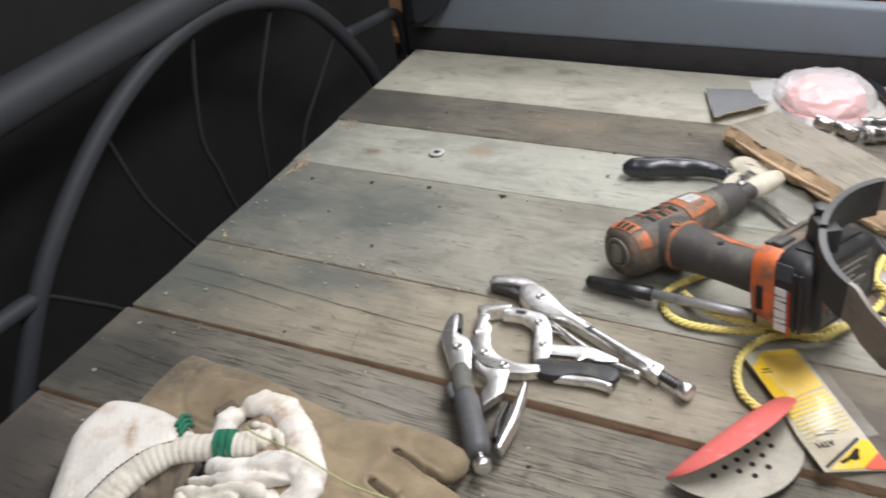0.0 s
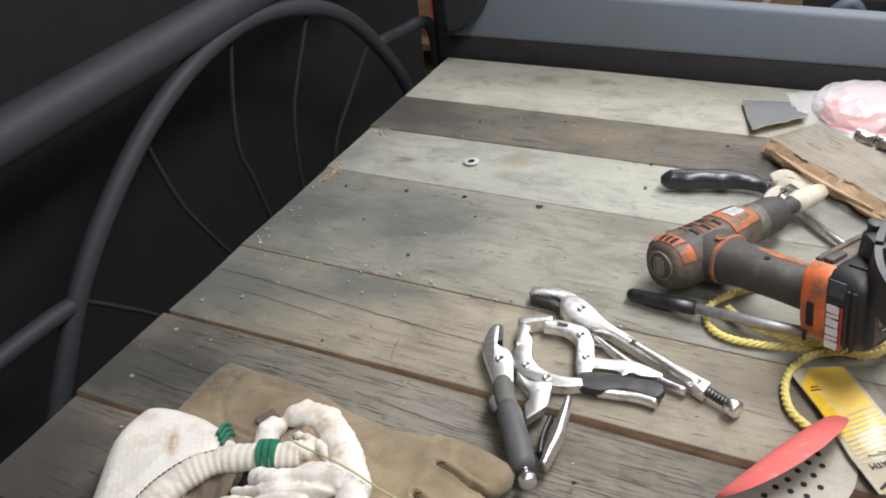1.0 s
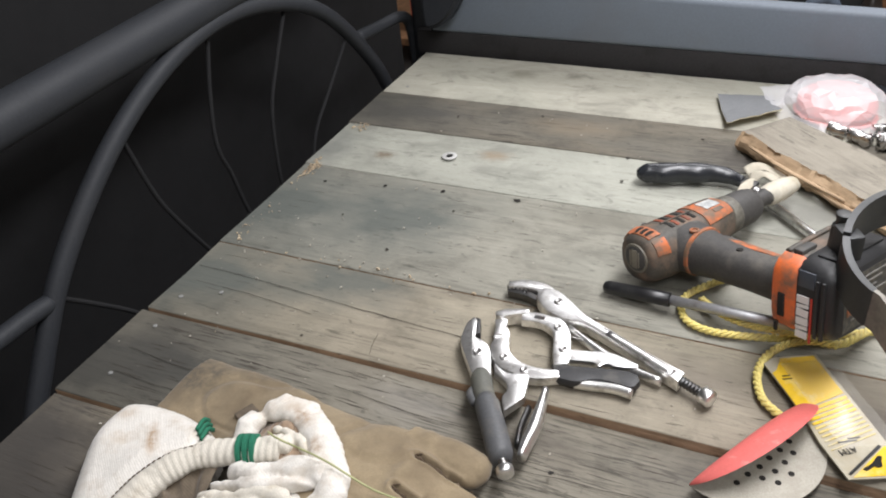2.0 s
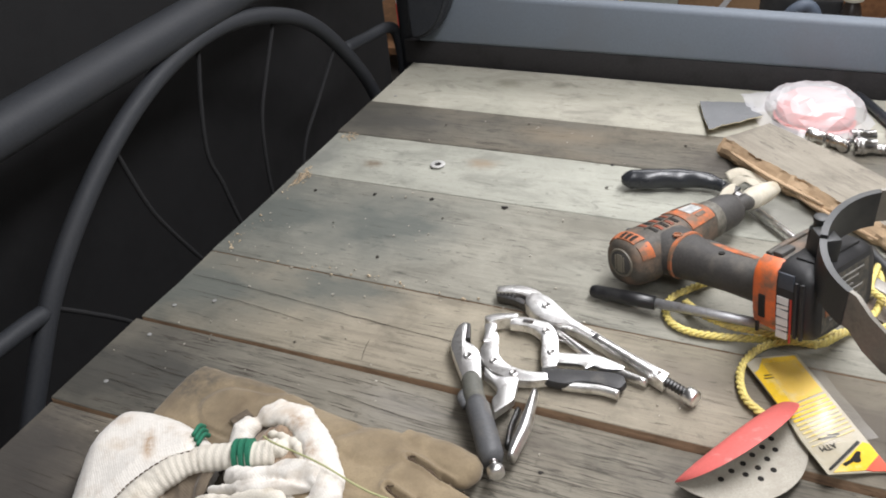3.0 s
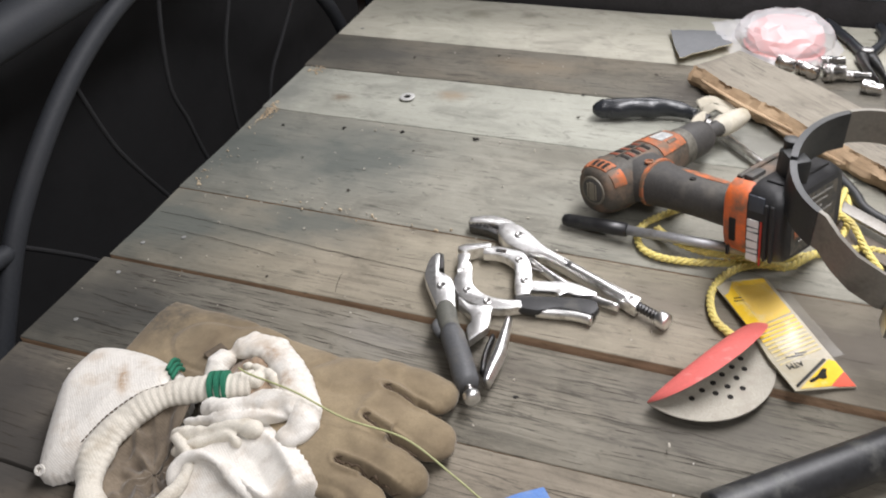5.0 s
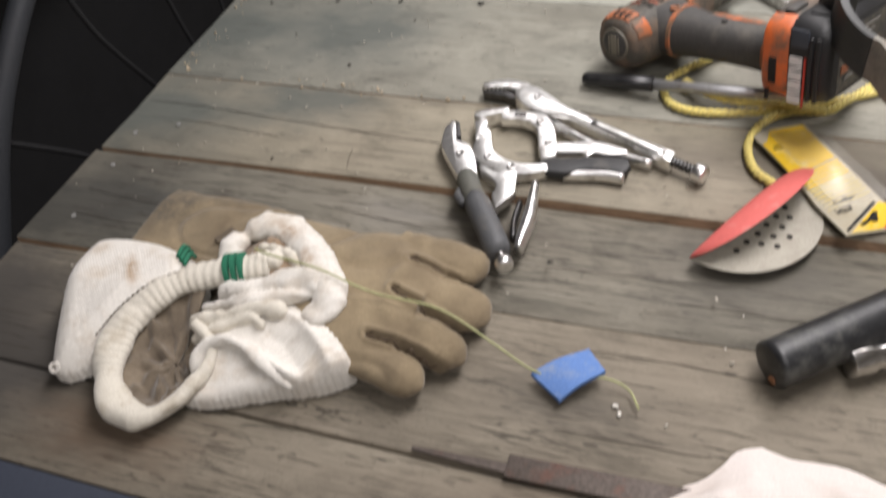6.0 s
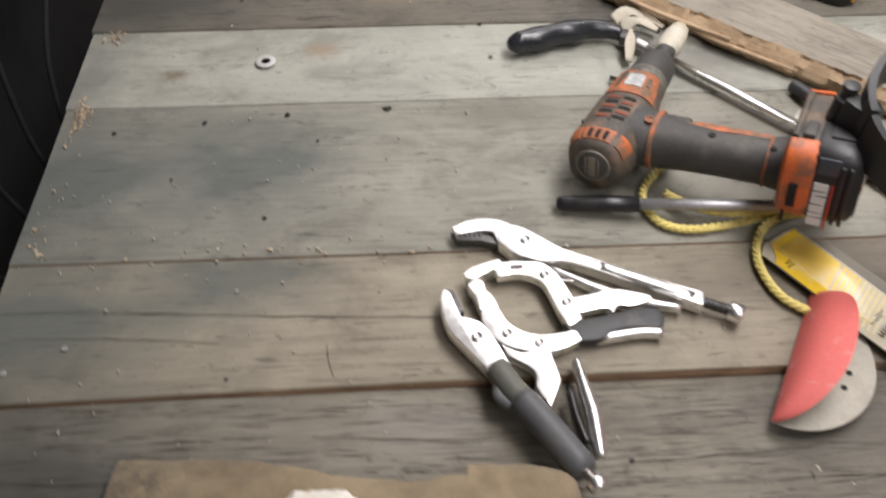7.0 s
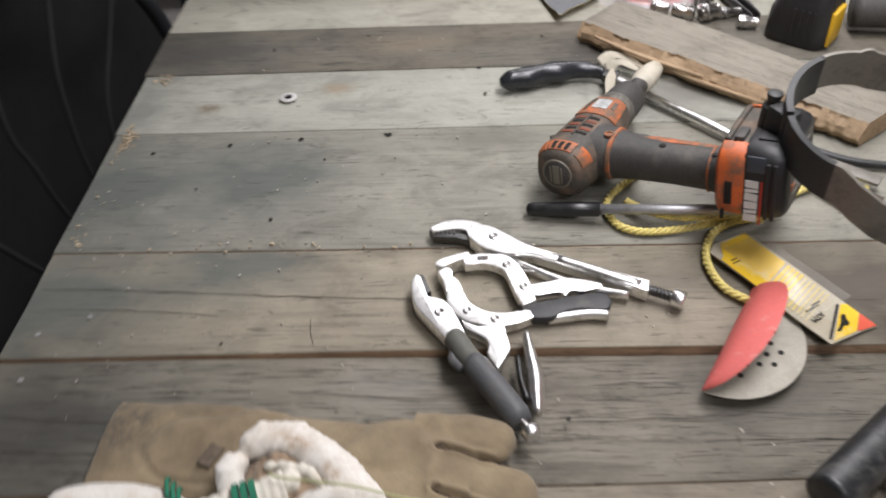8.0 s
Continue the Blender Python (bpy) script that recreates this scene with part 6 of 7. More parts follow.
tagged(part("steel_strip", box((0.806, 0.226, 0.0045), (0.120, 0.026, 0.005), rot=Matrix.Rotation(-0.66, 3, "Z"), bevel=0.001), surface("brown_steel", (0.12, 0.10, 0.08), 0.55, 0.5, 0.2, 200, (0.16, 0.09, 0.06), 0.3, 0.2)), "dull brown flat steel strip under the wrench", "strip")

# --- bag of red discs ---
bag = thing("plastic_bag", "crumpled clear plastic bag holding red abrasive discs", "bag", pose(0.692, 0.700, 0.001))
M_PADS = surface("pink_pads", (0.56, 0.145, 0.135), 0.8, 0, 0.1, 100, (0.60, 0.27, 0.25), 0.3, 0.2, 40)
part("red_disc", lathe([(0, 0.0), (0, 0.058), (0.0022, 0.058), (0.0022, 0.0)], (0.004, -0.004, 0.002), (0.06, 0.05, 1), 36), M_RED, bag, "salmon red abrasive disc")
part("roll", lathe([(-0.012, 0.0), (-0.012, 0.053), (0.000, 0.055), (0.007, 0.050), (0.012, 0.038), (0.015, 0.020), (0.016, 0.0)], (0.004, 0.000, 0.018), (0.02, -0.1, 1), 30), M_PADS, bag, "pink disc pads")
mbag, n_, l_, p_ = nodes_of("clear_bag")
out_ = n_["Material Output"]
tr, gl_, df, m1, m2 = n_.new("ShaderNodeBsdfTransparent"), n_.new("ShaderNodeBsdfGlossy"), n_.new("ShaderNodeBsdfDiffuse"), n_.new("ShaderNodeMixShader"), n_.new("ShaderNodeMixShader")
gl_.inputs["Roughness"].default_value = 0.34
df.inputs["Color"].default_value = (0.66, 0.65, 0.66, 1)
m1.inputs[0].default_value, m2.inputs[0].default_value = 0.52, 0.09
l_.new(tr.outputs[0], m1.inputs[1]); l_.new(df.outputs[0], m1.inputs[2])
l_.new(m1.outputs[0], m2.inputs[1]); l_.new(gl_.outputs[0], m2.inputs[2])
bmp = n_.new("ShaderNodeBump")
bmp.inputs["Strength"].default_value, bmp.inputs["Distance"].default_value = 0.8, 0.004
l_.new(noise_node(n_, l_, n_.new("ShaderNodeTexCoord").outputs["Object"], 55, 4, 0.6), bmp.inputs["Height"])
l_.new(bmp.outputs[0], gl_.inputs["Normal"])
l_.new(m2.outputs[0], out_.inputs["Surface"])
bm = bmesh.new()
rr2 = []
brng = random.Random(23)
for i in range(9):
    ph = i / 8 * math.pi / 2 * 0.90
    ring = []
    for k in range(22):
        a_ = 2 * math.pi * (k + 0.5 * (i % 2)) / 22
        e_ = 1 + 0.10 * noise.noise((math.cos(a_) * 1.6, math.sin(a_) * 1.6, 4)) + brng.uniform(-0.03, 0.03)
        rad = 0.071 * e_ * (math.cos(ph) ** 0.50) + (0.010 if i == 0 else 0)
        ring.append(bm.verts.new((rad * math.cos(a_), rad * math.sin(a_), 0.001 + (0.043 * math.sin(ph) ** 0.75 + brng.uniform(-0.0022, 0.0022)) * (i > 0))))
    rr2.append(ring)
for i, (p_, q_) in enumerate(zip(rr2, rr2[1:])):
    for k in range(22):
        k1 = (k + 1) % 22
        if i % 2 == 0:
            bm.faces.new((p_[k], p_[k1], q_[k]))
            bm.faces.new((p_[k1], q_[k1], q_[k]))
        else:
            bm.faces.new((p_[k], p_[k1], q_[k1]))
            bm.faces.new((p_[k], q_[k1], q_[k]))
bm.faces.new(rr2[-1])
bmesh.ops.subdivide_edges(bm, edges=bm.edges[:], cuts=1, smooth=0.35, use_grid_fill=True)
b1 = part("film", bm, mbag, bag, "crinkled clear plastic film", angle=14)
b1.visible_shadow = False
bm = bmesh.new()
q = [Vector((-0.108, 0.040, 0.012)), Vector((-0.045, 0.045, 0.022)), Vector((-0.052, -0.020, 0.018)), Vector((-0.084, -0.012, 0.004))]
g = [[bm.verts.new(q[0].lerp(q[1], i / 10).lerp(q[3].lerp(q[2], i / 10), j / 8) + Vector((0, 0, 0.003 * noise.noise((i * 0.9, j * 0.9, 0)) + 0.003 * math.sin(j * 0.8)))) for j in range(9)] for i in range(11)]
for i in range(10):
    for j in range(8):
        bm.faces.new((g[i][j], g[i + 1][j], g[i + 1][j + 1], g[i][j + 1]))
b2 = part("bag_tail", bm, mbag, bag, "flattened open end of the bag", angle=30)
b2.visible_shadow = False

# --- torn sandpaper ---
bm = bmesh.new()
q = [Vector((0.527, 0.712, 0.004)), Vector((0.605, 0.725, 0.003)), Vector((0.625, 0.668, 0.010)), Vector((0.556, 0.606, 0.010))]
gg = [[bm.verts.new(q[0].lerp(q[1], i / 12).lerp(q[3].lerp(q[2], i / 12), j / 10) + Vector((0, 0, 0.004 * math.cos(j / 10 * 3.1) ** 2 + 0.003 * noise.noise((i * 0.5, j * 0.5, 8))))) for j in range(11)] for i in range(13)]
for i in range(12):
    for j in range(10):
        bm.faces.new((gg[i][j], gg[i + 1][j], gg[i + 1][j + 1], gg[i][j + 1])).material_index = 0
r = bmesh.ops.extrude_face_region(bm, geom=bm.faces[:])
for v in r["geom"]:
    if isinstance(v, bmesh.types.BMVert):
        v.co.z -= 0.0012
for f in bm.faces:
    f.normal_update()
bmesh.ops.recalc_face_normals(bm, faces=bm.faces[:])
for f in bm.faces:
    f.material_index = 0 if f.normal.z > 0.5 else 1
tagged(part("sandpaper", bm, [surface("grey_sandpaper", (0.165, 0.170, 0.175), 0.9, 0, 0.2, 900, (0.20, 0.20, 0.20), 0.15, 0.4, 60), surface("cream_paper", (0.66, 0.58, 0.38), 0.8, 0, 0.06, 200)]), "torn piece of grey sandpaper with a cream back", "sandpaper")

# --- chrome sockets ---


def socket(x, y, ang, r, length, r2=None):
    ob = thing("socket", "small chrome wrench socket among the scattered tools", "socket", pose(x, y, 0.001 + r, 0, 0, ang), "chrome sockets")
    r2 = r2 or r * 0.8
    h = length * 0.5
    part("shell", lathe([(0, r * 0.7), (0.001, r), (h, r), (h + 0.003, r2), (length, r2), (length, r2 * 0.75), (length * 0.8, r2 * 0.75), (length * 0.8, 0)], (0, 0, 0), (1, 0, 0), 22), M_CHROMEDARK, ob)
    part("drive_band", lathe([(h * 0.4, r * 1.03), (h * 0.4 + 0.003, r * 1.03)], (0, 0, 0), (1, 0, 0), 22), M_STEEL, ob)
    return ob


for args in ((0.690, 0.632, -25, 0.0095, 0.026), (0.718, 0.620, -30, 0.009, 0.030), (0.745, 0.632, 20, 0.010, 0.034), (0.752, 0.600, 12, 0.0125, 0.026), (0.778, 0.606, 8, 0.0075, 0.034), (0.735, 0.600, 60, 0.008, 0.022), (0.80, 0.58, -15, 0.009, 0.026)):
    socket(*args)

# --- black-handled slip pliers ---
bp = thing("pliers", "slim steel pliers with black dipped handles lying open", "pliers")
part("jaw", sweep(bmesh.new(), spline([(0.812, 0.670, 0.010), (0.822, 0.635, 0.010), (0.832, 0.590, 0.009)], 6), lambda t: (0.008 * (1.15 - t), 0.007), 10), M_DARKSTEEL, bp)
part("jaw", sweep(bmesh.new(), spline([(0.800, 0.672, 0.010), (0.806, 0.635, 0.010), (0.820, 0.588, 0.009)], 6), lambda t: (0.008 * (1.15 - t), 0.007), 10), M_DARKSTEEL, bp)
part("pivot", lathe([(0, 0.008), (0.006, 0.008), (0.007, 0.006)], (0.807, 0.676, 0.012), (0, 0, 1), 16), M_STEEL, bp)
part("handle", sweep(bmesh.new(), spline([(0.803, 0.680, 0.009), (0.785, 0.720, 0.009), (0.762, 0.765, 0.009), (0.752, 0.780, 0.009)], 6), lambda t: (0.0065, 0.0065), 12), M_GLOSSBLACK, bp, "black dipped handle")
part("handle", sweep(bmesh.new(), spline([(0.812, 0.682, 0.009), (0.828, 0.720, 0.009), (0.832, 0.750, 0.009), (0.826, 0.778, 0.009)], 6), lambda t: (0.0065, 0.0065), 12), M_GLOSSBLACK, bp, "black dipped handle")

# --- black and yellow battery ---
yb = thing("tool_battery", "black and yellow power tool battery standing on the bench", "battery", pose(0.880, 0.555, 0.001, 0, 0, -38))
bm = bmesh.new()
loft(bm, [((0, 0, 0), 0.040, 0.036, X, Y), ((0, 0, 0.004), 0.042, 0.038, X, Y), ((0, 0, 0.040), 0.041, 0.037, X, Y), ((0.004, 0, 0.075), 0.030, 0.034, X, Y), ((0.004, 0, 0.080), 0.026, 0.031, X, Y)], 28, 5)
part("case", bm, M_BATTERY, yb)
part("yellow_band", box((0.0415, -0.006, 0.028), (0.006, 0.040, 0.046), bevel=0.002), surface("yellow_plastic", (0.72, 0.42, 0.02), 0.45, 0, 0.08, 300, (0.4, 0.25, 0.05), 0.15, 0.1), yb, "yellow end band")
for k in range(4):
    part("grip_rib", box((-0.004 + 0.009 * k, -0.038, 0.032), (0.004, 0.003, 0.040), bevel=0.001), M_BATTERY, yb)
part("dark_tool_body", sweep(bmesh.new(), spline([(0.045, 0.045, 0.030), (0.10, 0.075, 0.032), (0.17, 0.10, 0.032)], 6), lambda t: (0.024, 0.024), 16), M_TOOLDARK, yb)

# --- cream scrap by the drill nose ---
scrap = thing("tape_scrap", "torn curl of cream masking tape beside the drill nose", "tape")
for k, pts in enumerate(([(0.600, 0.480, 0.008), (0.618, 0.490, 0.014), (0.640, 0.482, 0.010), (0.655, 0.466, 0.008)], [(0.606, 0.470, 0.006), (0.625, 0.468, 0.016), (0.645, 0.455, 0.012)], [(0.618, 0.448, 0.012), (0.607, 0.428, 0.020), (0.600, 0.400, 0.010)])):
    part("curl", sweep(bmesh.new(), spline(pts, 7), lambda t: (0.0085 - 0.003 * t + 0.001 * math.sin(t * 11), 0.0012), 10, up=(0.5, -0.3, 1)), M_CREAM, scrap)
wn = thing("wing_screw", "small steel wing screw beside the drill", "screw")
part("shank", rod((0.575, 0.375, 0.007), (0.602, 0.362, 0.007), 0.0035, 10), M_STEEL, wn)
part("wing", box((0.600, 0.362, 0.008), (0.006, 0.016, 0.010), bevel=0.002), M_STEEL, wn)

# ---- bench marks: nail holes, nails ----
rng = random.Random(11)


def blot(x, y, z, r, n=11):
    bm = bmesh.new()
    vs = [bm.verts.new((x + r * (1 + 0.5 * rng.uniform(-1, 1)) * 1.25 * math.cos(2 * math.pi * k / n), y + r * (1 + 0.5 * rng.uniform(-1, 1)) * math.sin(2 * math.pi * k / n), z)) for k in range(n)]
    bm.faces.new(vs)
    r_ = bmesh.ops.extrude_face_region(bm, geom=bm.faces[:])
    for v in r_["geom"]:
        if isinstance(v, bmesh.types.BMVert):
            v.co.z += 0.0006
    bmesh.ops.recalc_face_normals(bm, faces=bm.faces[:])
    return bm


def top_z(y):
    for y0, y1, z, key in PLANKS:
        if y0 <= y <= y1:
            return z
    return 0.0


for x, y, r in ((0.156, 0.552, 0.0020), (0.286, 0.585, 0.0017), (0.331, 0.342, 0.0036), (0.226, 0.337, 0.0028), (0.051, 0.315, 0.0024), (0.141, 0.327, 0.0028), (0.511, -0.068, 0.0024), (0.200, 0.016, 0.0014), (0.442, 0.490, 0.0022), (0.449, 0.427, 0.0020),
                (0.215, 0.190, 0.0020), (0.12, 0.245, 0.0013), (0.53, 0.57, 0.0020), (0.26, 0.295, 0.0014)):
    part("nail_hole", blot(x, y, top_z(y) + 0.0004, r * 0.85), M_HOLE if r > 0.0021 else M_CHECK, bench)
M_NAIL = surface("dull_zinc_nail", (0.27, 0.27, 0.26), 0.6, 0.1, 0.2, 300)
for x, y in ((0.024, -0.021), (0.064, 0.052), (0.021, 0.030), (0.030, -0.10), (0.022, 0.64)):
    part("nail_head", dome(x, y, top_z(y) - 0.0004 - (dip(x) if -0.139 < y < 0.001 else 0), 0.0026, 0.001), M_NAIL, bench)

# open checks in the boards
for line in ([(0.002, 0.090), (0.10, 0.086), (0.20, 0.079), (0.30, 0.073), (0.40, 0.068)], [(0.06, 0.062), (0.12, 0.059), (0.19, 0.051)], [(0.27, -0.035), (0.35, -0.040), (0.42, -0.040)],
             [(0.46, -0.070), (0.556, -0.064), (0.64, -0.060)], [(0.02, -0.060), (0.09, -0.066), (0.14, -0.066)], [(0.03, -0.095), (0.075, -0.098), (0.12, -0.097)], [(0.62, -0.085), (0.70, -0.083), (0.78, -0.086)], [(0.56, -0.150), (0.62, -0.148), (0.70, -0.150)], [(0.55, -0.225), (0.66, -0.222)], [(0.279, 0.046), (0.281, 0.030), (0.286, 0.014)]):
    line = [q_.to_tuple()[:2] for q_ in spline([(x, y, 0) for x, y in line], 5)]
    line = [(x, y + 0.0016 * noise.noise((x * 40, y * 40, 1))) for x, y in line]
    z_ = [Vector((x, y, top_z(y) - 0.00005 - (dip(x) if -0.139 < y < 0.001 else 0))) for x, y in line]
    part("crack", sweep(bmesh.new(), spline(z_, 4), lambda t: (0.00032 * (1 - abs(2 * t - 1) ** 2) * (0.7 + 0.5 * math.sin(t * 23)) + 0.0001, 0.0003), 6), M_CHECK, bench)

# fine weathering checks, too many to count
def board_top(x, y):
    """Height of the worn board surface at a place in plan."""
    for y0, y1, z, key in PLANKS:
        a, b = seam_b(x) if y0 == -0.139 else seam_a(x) if y0 == 0.001 else y0, seam_b(x) if y1 == -0.139 else seam_a(x) if y1 == 0.001 else y1
        if a <= y <= b:
            base = z - (dip(x) if y1 == 0.001 else 0) - 0.0006
            ha, hm, hb = (base + 0.0012 * noise.noise((x * 3.1, v_ * 9, 2.0)) for v_ in (a, (a + b) / 2, b))
            f = (y - a) / (b - a) * 2
            return ha + (hm - 0.0008 - ha) * f if f < 1 else hm - 0.0008 + (hb - hm + 0.0008) * (f - 1)
    return 0.0


verts, faces = [], []
for x0, x1, y0, y1, count, length, wide in ((0.0, 0.30, -0.134, -0.004, 110, 0.030, 0.00050), (0.28, 0.95, -0.118, -0.004, 110, 0.028, 0.00042), (0.0, 0.95, -0.262, -0.146, 110, 0.030, 0.00045), (0.0, 0.95, -0.345, -0.275, 40, 0.03, 0.0004),
                                             (0.0, 0.8, 0.012, 0.138, 50, 0.030, 0.00032), (0.0, 0.8, 0.146, 0.350, 50, 0.022, 0.00030), (0.0, 0.6, 0.50, 0.605, 45, 0.030, 0.00034)):
    for _ in range(count):
        cx, cy, ln = rng.uniform(x0 + 0.03, x1), rng.uniform(y0, y1), length * rng.uniform(0.3, 1.6)
        sl, b0, m_ = rng.uniform(-0.05, 0.06), len(verts), 7
        for k in range(m_):
            t = k / (m_ - 1)
            x, y = cx + ln * (t - 0.5), cy + sl * ln * (t - 0.5) + 0.0009 * noise.noise((cx * 90 + t * 3, cy * 90, 3))
            w_ = wide * (0.25 + math.sin(math.pi * t)) * (0.6 + 0.8 * abs(noise.noise((t * 6 + cx * 50, cy * 40, 1))))
            verts += [(x, y - w_, board_top(x, y) + 0.00012), (x, y + w_, board_top(x, y) + 0.00012)]
        faces += [(b0 + 2 * k, b0 + 2 * k + 2, b0 + 2 * k + 3, b0 + 2 * k + 1) for k in range(m_ - 1)]
me = bpy.data.meshes.new("weathering")
me.from_pydata(verts, [], faces)
me.materials.append(M_CHECK)
checks = tagged(new("weathering", me), "fine dark weathering checks along the grain", kind="stuff")
checks.parent = bench

# ---- sawdust and crumbs ----
def crumbs(name, spots, material, label):
    verts, faces = [], []
    for cx, cy, sx, sy, count, size in spots:
        for _ in range(count):
            x, y = rng.gauss(cx, sx), rng.gauss(cy, sy)
            if x < 0.003 or y < -0.355 or y > 0.78 or x > 0.95:
                continue
            z = top_z(y) + 0.0003
            s = size * rng.uniform(0.4, 1.3)
            a_ = rng.uniform(0, 6.28)
            l_, w_, h_ = s * rng.uniform(0.8, 1.9), s * rng.uniform(0.4, 0.9), s * rng.uniform(0.25, 0.7)
            b0 = len(verts)
            for zz, k in ((0, 1.0), (h_, 0.7)):
                for dx, dy in ((-1, -1), (1, -1), (1, 1), (-1, 1)):
                    px, py = dx * l_ * 0.5 * k, dy * w_ * 0.5 * k
                    verts.append((x + px * math.cos(a_) - py * math.sin(a_), y + px * math.sin(a_) + py * math.cos(a_), z + zz))
            faces += [tuple(b0 + i for i in f) for f in ((4, 5, 6, 7), (0, 1, 5, 4), (1, 2, 6, 5), (2, 3, 7, 6), (3, 0, 4, 7))]
    me = bpy.data.meshes.new(name)
    me.from_pydata(verts, [], faces)
    me.materials.append(material)
    return tagged(new(name, me), label, "debris", kind="stuff")


M_CHIP = surface("wood_chips", (0.50, 0.41, 0.29), 0.9, 0, 0.35, 200, (0.32, 0.22, 0.13), 0.4, 0)
M_CRUMB = surface("pale_crumbs", (0.46, 0.43, 0.37), 0.9, 0, 0.3, 200, (0.30, 0.26, 0.2), 0.4, 0)
crumbs("sawdust", [(0.008, 0.345, 0.007, 0.014, 110, 0.0022), (0.004, 0.325, 0.004, 0.02, 40, 0.0022), (0.018, 0.480, 0.006, 0.006, 40, 0.0022), (0.010, 0.22, 0.008, 0.03, 14, 0.0020), (0.012, 0.165, 0.008, 0.01, 10, 0.0024), (0.25, 0.146, 0.10, 0.004, 26, 0.0026)], M_CHIP, "fine brown wood chips and sawdust along the plank ends")
crumbs("crumbs", [(0.22, 0.22, 0.16, 0.10, 80, 0.0017), (0.2, 0.1, 0.15, 0.12, 40, 0.0017), (0.3, 0.55, 0.2, 0.12, 30, 0.0016), (0.45, 0.25, 0.15, 0.10, 14, 0.0024), (0.55, -0.1, 0.15, 0.12, 14, 0.0024), (0.05, 0.0, 0.03, 0.1, 8, 0.0018)], M_CRUMB, "scattered pale crumbs and grit on the planks")
crumbs("white_flakes", [(0.588, -0.198, 0.003, 0.002, 2, 0.0042), (0.62, -0.12, 0.03, 0.02, 2, 0.0020), (0.62, 0.03, 0.02, 0.02, 2, 0.0016)], surface("white_flake", (0.75, 0.72, 0.66), 0.8, 0, 0.1, 200), "few white paint flakes on the planks")

# ---- things behind the rail ----
M_PANELBROWN = surface("brown_board", (0.20, 0.10, 0.045), 0.8, 0, 0.3, 40, (0.10, 0.05, 0.02), 0.4, 0.2, 6)
SH = -0.62
shelf = thing("low_shelf", "low brown wooden storage shelf full of garage clutter", "shelf")
part("shelf_board", box((0.4, 2.62, SH - 0.015), (3.2, 0.62, 0.03), bevel=0.003), M_PANELBROWN, shelf)
for x in (-1.1, 0.4, 1.9):
    part("support", box((x, 2.62, (FLOOR + SH - 0.03) / 2), (0.04, 0.58, SH - 0.03 - FLOOR)), M_PANELBROWN, shelf)
part("back_board", box((0.4, 2.94, -0.2), (3.2, 0.02, 0.9)), M_PANELBROWN, shelf)


def carton(x, y, w, d, h, colour, label, band=None):
    ob = thing("carton", label, "box", pose(x, y, SH, 0, 0, rng.uniform(-5, 5)))
    part("body", box((0, 0, h / 2), (w, d, h), bevel=0.004), surface("carton_board", colour, 0.8, 0, 0.08, 80, tuple(c * 0.7 for c in colour), 0.3, 0.1, 8), ob)
    if band:
        part("band", box((0, -d / 2 - 0.001, h * 0.28), (w * 0.99, 0.003, h * 0.5)), surface("carton_band", band, 0.7, 0, 0.08, 80), ob)
    return ob


carton(-0.82, 2.45, 0.14, 0.12, 0.30, (0.75, 0.73, 0.70), "white carton with a red lower band on the shelf", (0.55, 0.06, 0.05))
carton(-0.62, 2.60, 0.16, 0.12, 0.34, (0.50, 0.24, 0.07), "orange-brown carton on the shelf")
carton(-0.30, 2.46, 0.16, 0.14, 0.215, (0.48, 0.50, 0.46), "pale grey-green carton on the shelf")
carton(-0.12, 2.60, 0.18, 0.14, 0.36, (0.16, 0.09, 0.05), "dark brown carton on the shelf")
cb = carton(0.36, 2.52, 0.27, 0.2, 0.40, (0.30, 0.185, 0.10), "brown cardboard box with a pale strap on the shelf")
part("strap", box((0.03, -0.104, 0.22), (0.018, 0.004, 0.30), rot=Matrix.Rotation(0.6, 3, "Y")), surface("pale_strap", (0.55, 0.56, 0.58), 0.6, 0, 0.06, 100), cb)
case = thing("tool_case", "olive grey plastic tool case leaning on the shelf", "case", pose(0.13, 2.42, SH + 0.012, 0, 0, 6))
part("shell", box((0, 0, 0.14), (0.17, 0.10, 0.28), rot=Matrix.Rotation(0.15, 3, "Y"), bevel=0.015, seg=3), surface("olive_plastic", (0.30, 0.32, 0.28), 0.5, 0, 0.1, 60, (0.2, 0.2, 0.18), 0.3, 0.1), case)
part("handle", sweep(bmesh.new(), spline([(-0.04, -0.055, 0.16), (-0.04, -0.08, 0.19), (0.04, -0.08, 0.19), (0.04, -0.055, 0.16)], 5), 0.007, 8), M_LINER, case)
def bottle(x, y, r, h, colour, cap, label_colour, label):
    ob = thing("bottle", label, "bottle", pose(x, y, SH))
    part("body", lathe([(0, r * 0.92), (0.006, r), (h * 0.62, r), (h * 0.74, r * 0.72), (h * 0.82, r * 0.34), (h * 0.86, r * 0.34)], (0, 0, 0), (0, 0, 1), 24), surface("bottle_plastic", colour, 0.35, 0, 0.08, 60), ob)
    part("cap", lathe([(h * 0.80, r * 0.45), (h * 0.80, r * 0.9), (h * 0.84, r * 0.95), (h * 0.88, r * 0.42), (h, r * 0.36), (h, 0)], (0, 0, 0), (0, 0, 1), 20), surface("cap_plastic", cap, 0.4, 0, 0.05, 60), ob)
    part("paper_label", lathe([(h * 0.16, r * 1.01), (h * 0.42, r * 1.01)], (0, 0, 0), (0, 0, 1), 24), surface("bottle_label", label_colour, 0.6, 0, 0.2, 60), ob)
    return ob


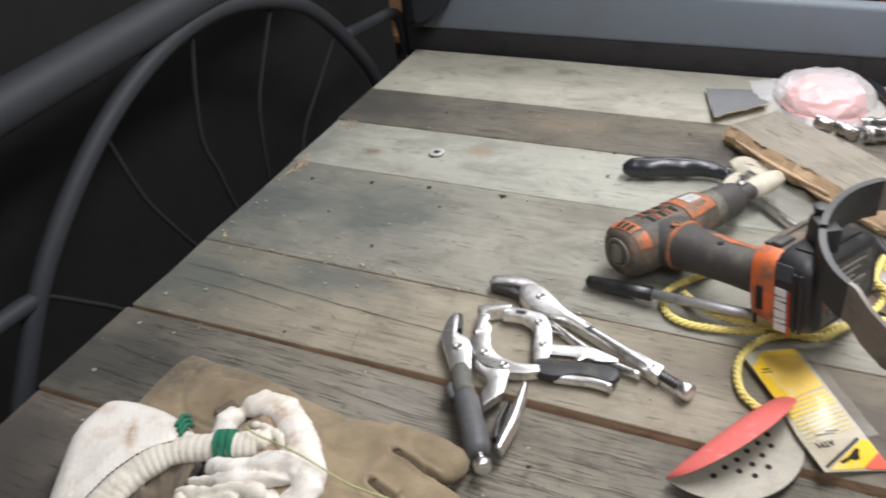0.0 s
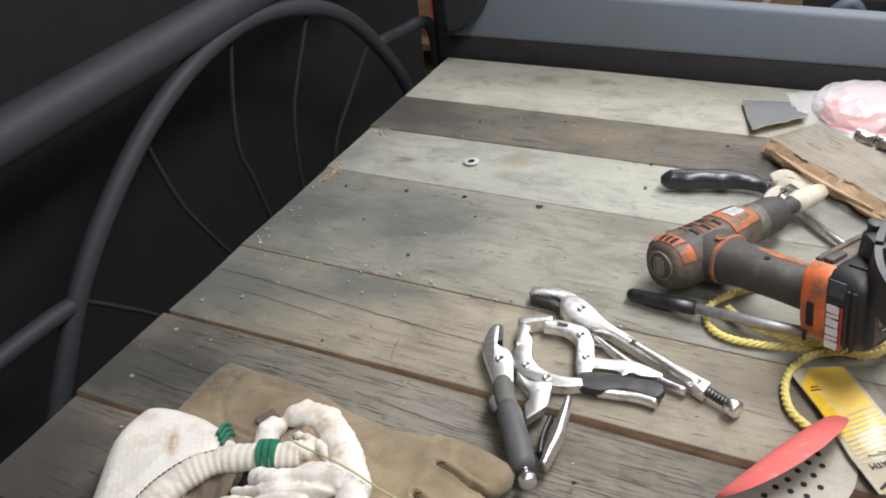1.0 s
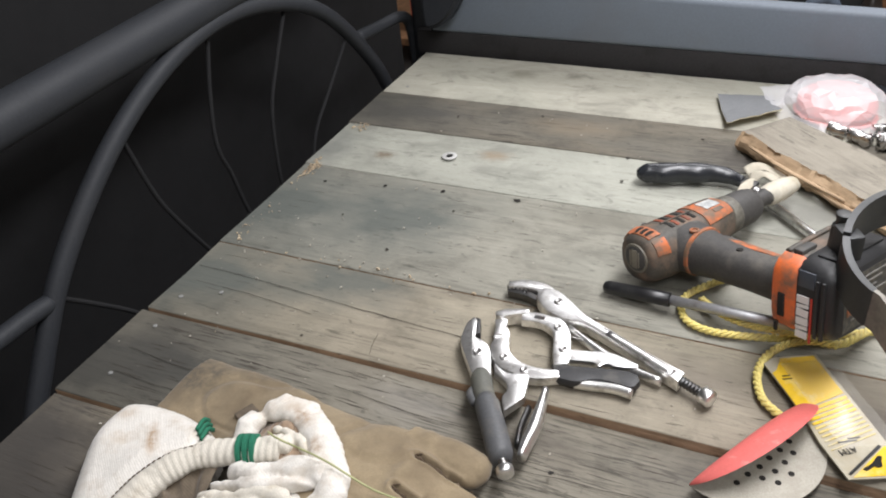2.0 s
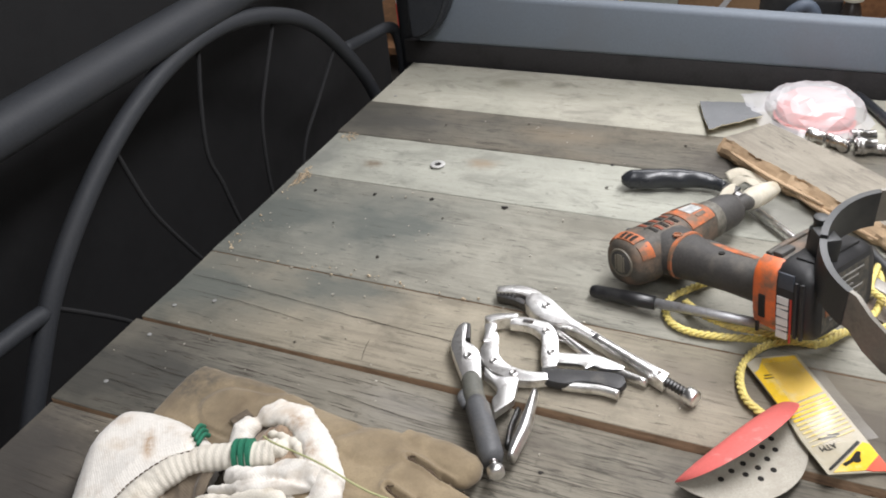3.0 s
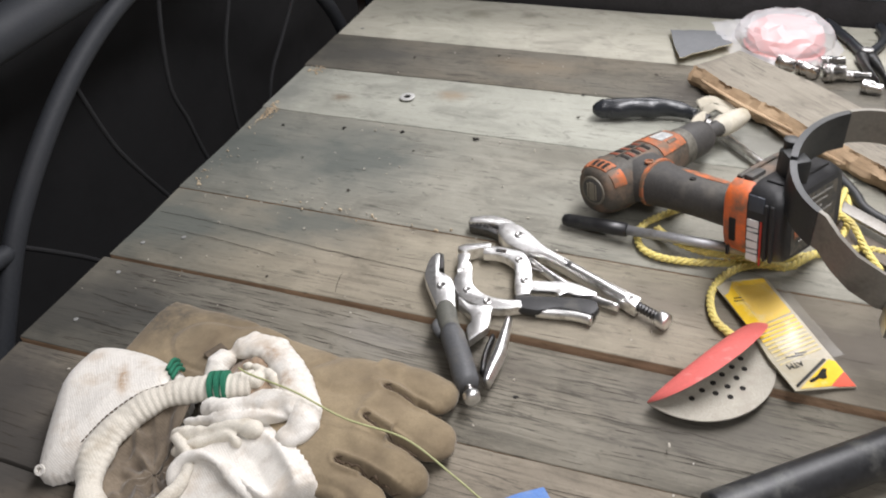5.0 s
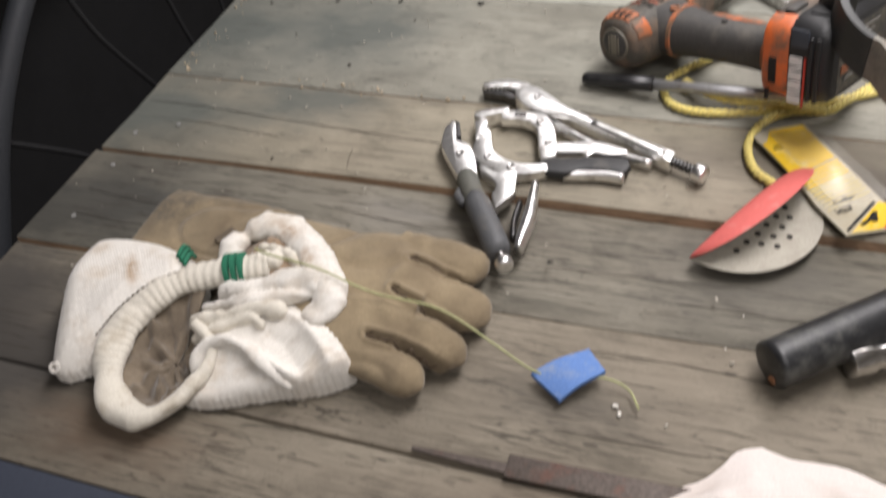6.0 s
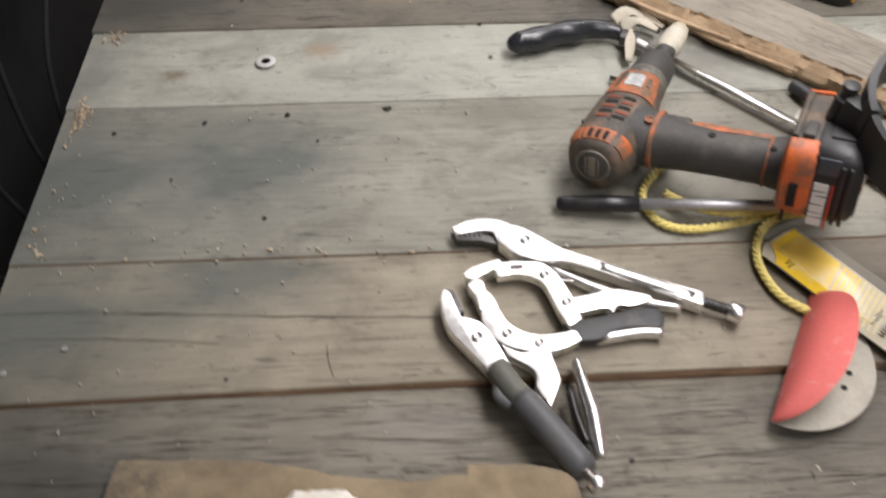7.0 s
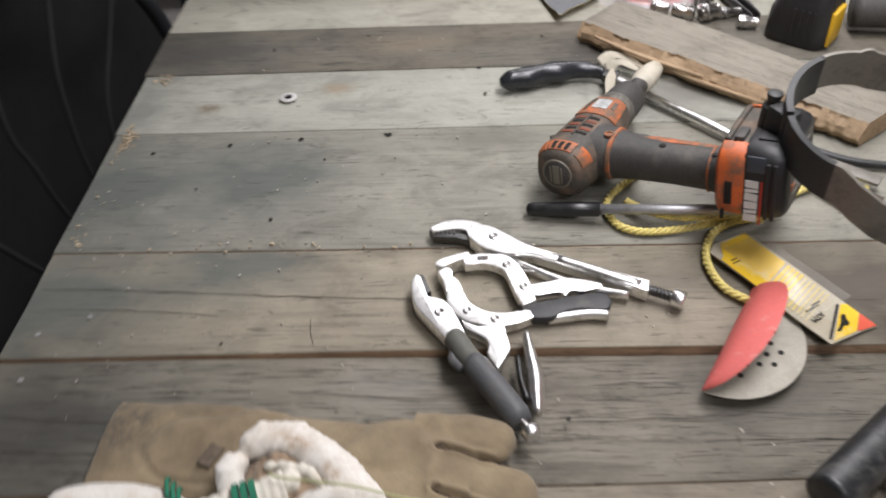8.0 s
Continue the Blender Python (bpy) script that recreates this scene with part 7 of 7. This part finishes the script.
bottle(0.785, 2.42, 0.036, 0.30, (0.03, 0.022, 0.018), (0.68, 0.66, 0.55), (0.32, 0.38, 0.12), "dark bottle with a cream cap and lime label")
bottle(0.93, 2.40, 0.042, 0.30, (0.68, 0.70, 0.72), (0.7, 0.7, 0.7), (0.10, 0.18, 0.36), "white plastic bottle with a blue label")
npl = thing("number_plate", "cream embossed metal number plate propped among the tools", "sign", pose(0.61, 2.47, -0.345, -8, 0, 3))
part("plate", box((0, 0, 0), (0.235, 0.003, 0.09), bevel=0.001), surface("cream_enamel", (0.55, 0.52, 0.40), 0.4, 0, 0.06, 60), npl)
for i in range(9):
    part("bar", box((-0.072 + i * 0.018, -0.0025, -0.026), (0.012, 0.002, 0.014)), M_INK, npl)
part("sticker", box((0.094, -0.0025, -0.015), (0.024, 0.002, 0.030)), surface("green_sticker", (0.35, 0.45, 0.36), 0.5, 0, 0.1, 60), npl)
bin_ = thing("tool_bin", "dark open bin of jumbled black tools on the shelf", "bin", pose(0.61, 2.52, SH))
part("tub", box((0, 0.02, 0.11), (0.30, 0.16, 0.22), bevel=0.01), M_LINER, bin_)
part("blue_tool", sweep(bmesh.new(), spline([(-0.05, -0.07, 0.10), (0.0, -0.085, 0.19), (0.05, -0.075, 0.20), (0.09, -0.07, 0.12)], 6), 0.022, 12), surface("slate_blue_plastic", (0.12, 0.15, 0.20), 0.5, 0, 0.1, 60), bin_)
for nm, x, y, colour, r in (("yellow_cable", 0.035, 2.36, (0.72, 0.45, 0.03), 0.010), ("red_cable", -0.19, 2.42, (0.5, 0.10, 0.08), 0.007)):
    tagged(part(nm, sweep(bmesh.new(), spline([(x + 0.02, y, 0.0), (x + 0.015, y, -0.25), (x - 0.004, y, -0.42), (x - 0.02, y, -0.55), (x + 0.05, y - 0.02, SH + r)], 8), r, 12), surface(nm + "_jacket", colour, 0.5, 0, 0.08, 60)), nm.replace("_", " ") + " hanging down over the shelf clutter", "cable")
helmet = thing("dust_mask", "dusty grey-brown rounded dust mask on the shelf", "mask", pose(-0.02, 2.44, SH))
part("shell", lathe([(0, 0.10), (0.10, 0.115), (0.18, 0.10), (0.24, 0.07), (0.27, 0.0)], (0, 0, 0), (0, 0, 1), 24), surface("brown_grey_shell", (0.13, 0.11, 0.09), 0.7, 0, 0.2, 60), helmet)

# --- black rounded pad beside the far post ---
bm = bmesh.new()
prof = [(0.004, 0.42)] + curve2([(0.004, 0.10), (0.008, 0.066), (0.022, 0.060), (0.046, 0.070), (0.066, 0.090), (0.082, 0.118), (0.092, 0.150), (0.096, 0.20)], 5) + [(0.096, 0.42)]
lo = [bm.verts.new((x, 0.748, z)) for x, z in prof]
hi = [bm.verts.new((x, 0.786, z)) for x, z in prof]
bm.faces.new(lo)
bm.faces.new(hi[::-1])
for i in range(len(prof)):
    j = (i + 1) % len(prof)
    bm.faces.new((lo[i], hi[i], hi[j], lo[j]))
bmesh.ops.recalc_face_normals(bm, faces=bm.faces[:])
bmesh.ops.bevel(bm, geom=[e for e in bm.edges if abs(e.verts[0].co.y - e.verts[1].co.y) < 1e-6 and e.calc_face_angle(0) > 0.6], offset=0.008, segments=3, affect="EDGES")
pad = part("corner_pad", bm, M_BLACKPAINT, frame_ob, "black rounded corner pad")
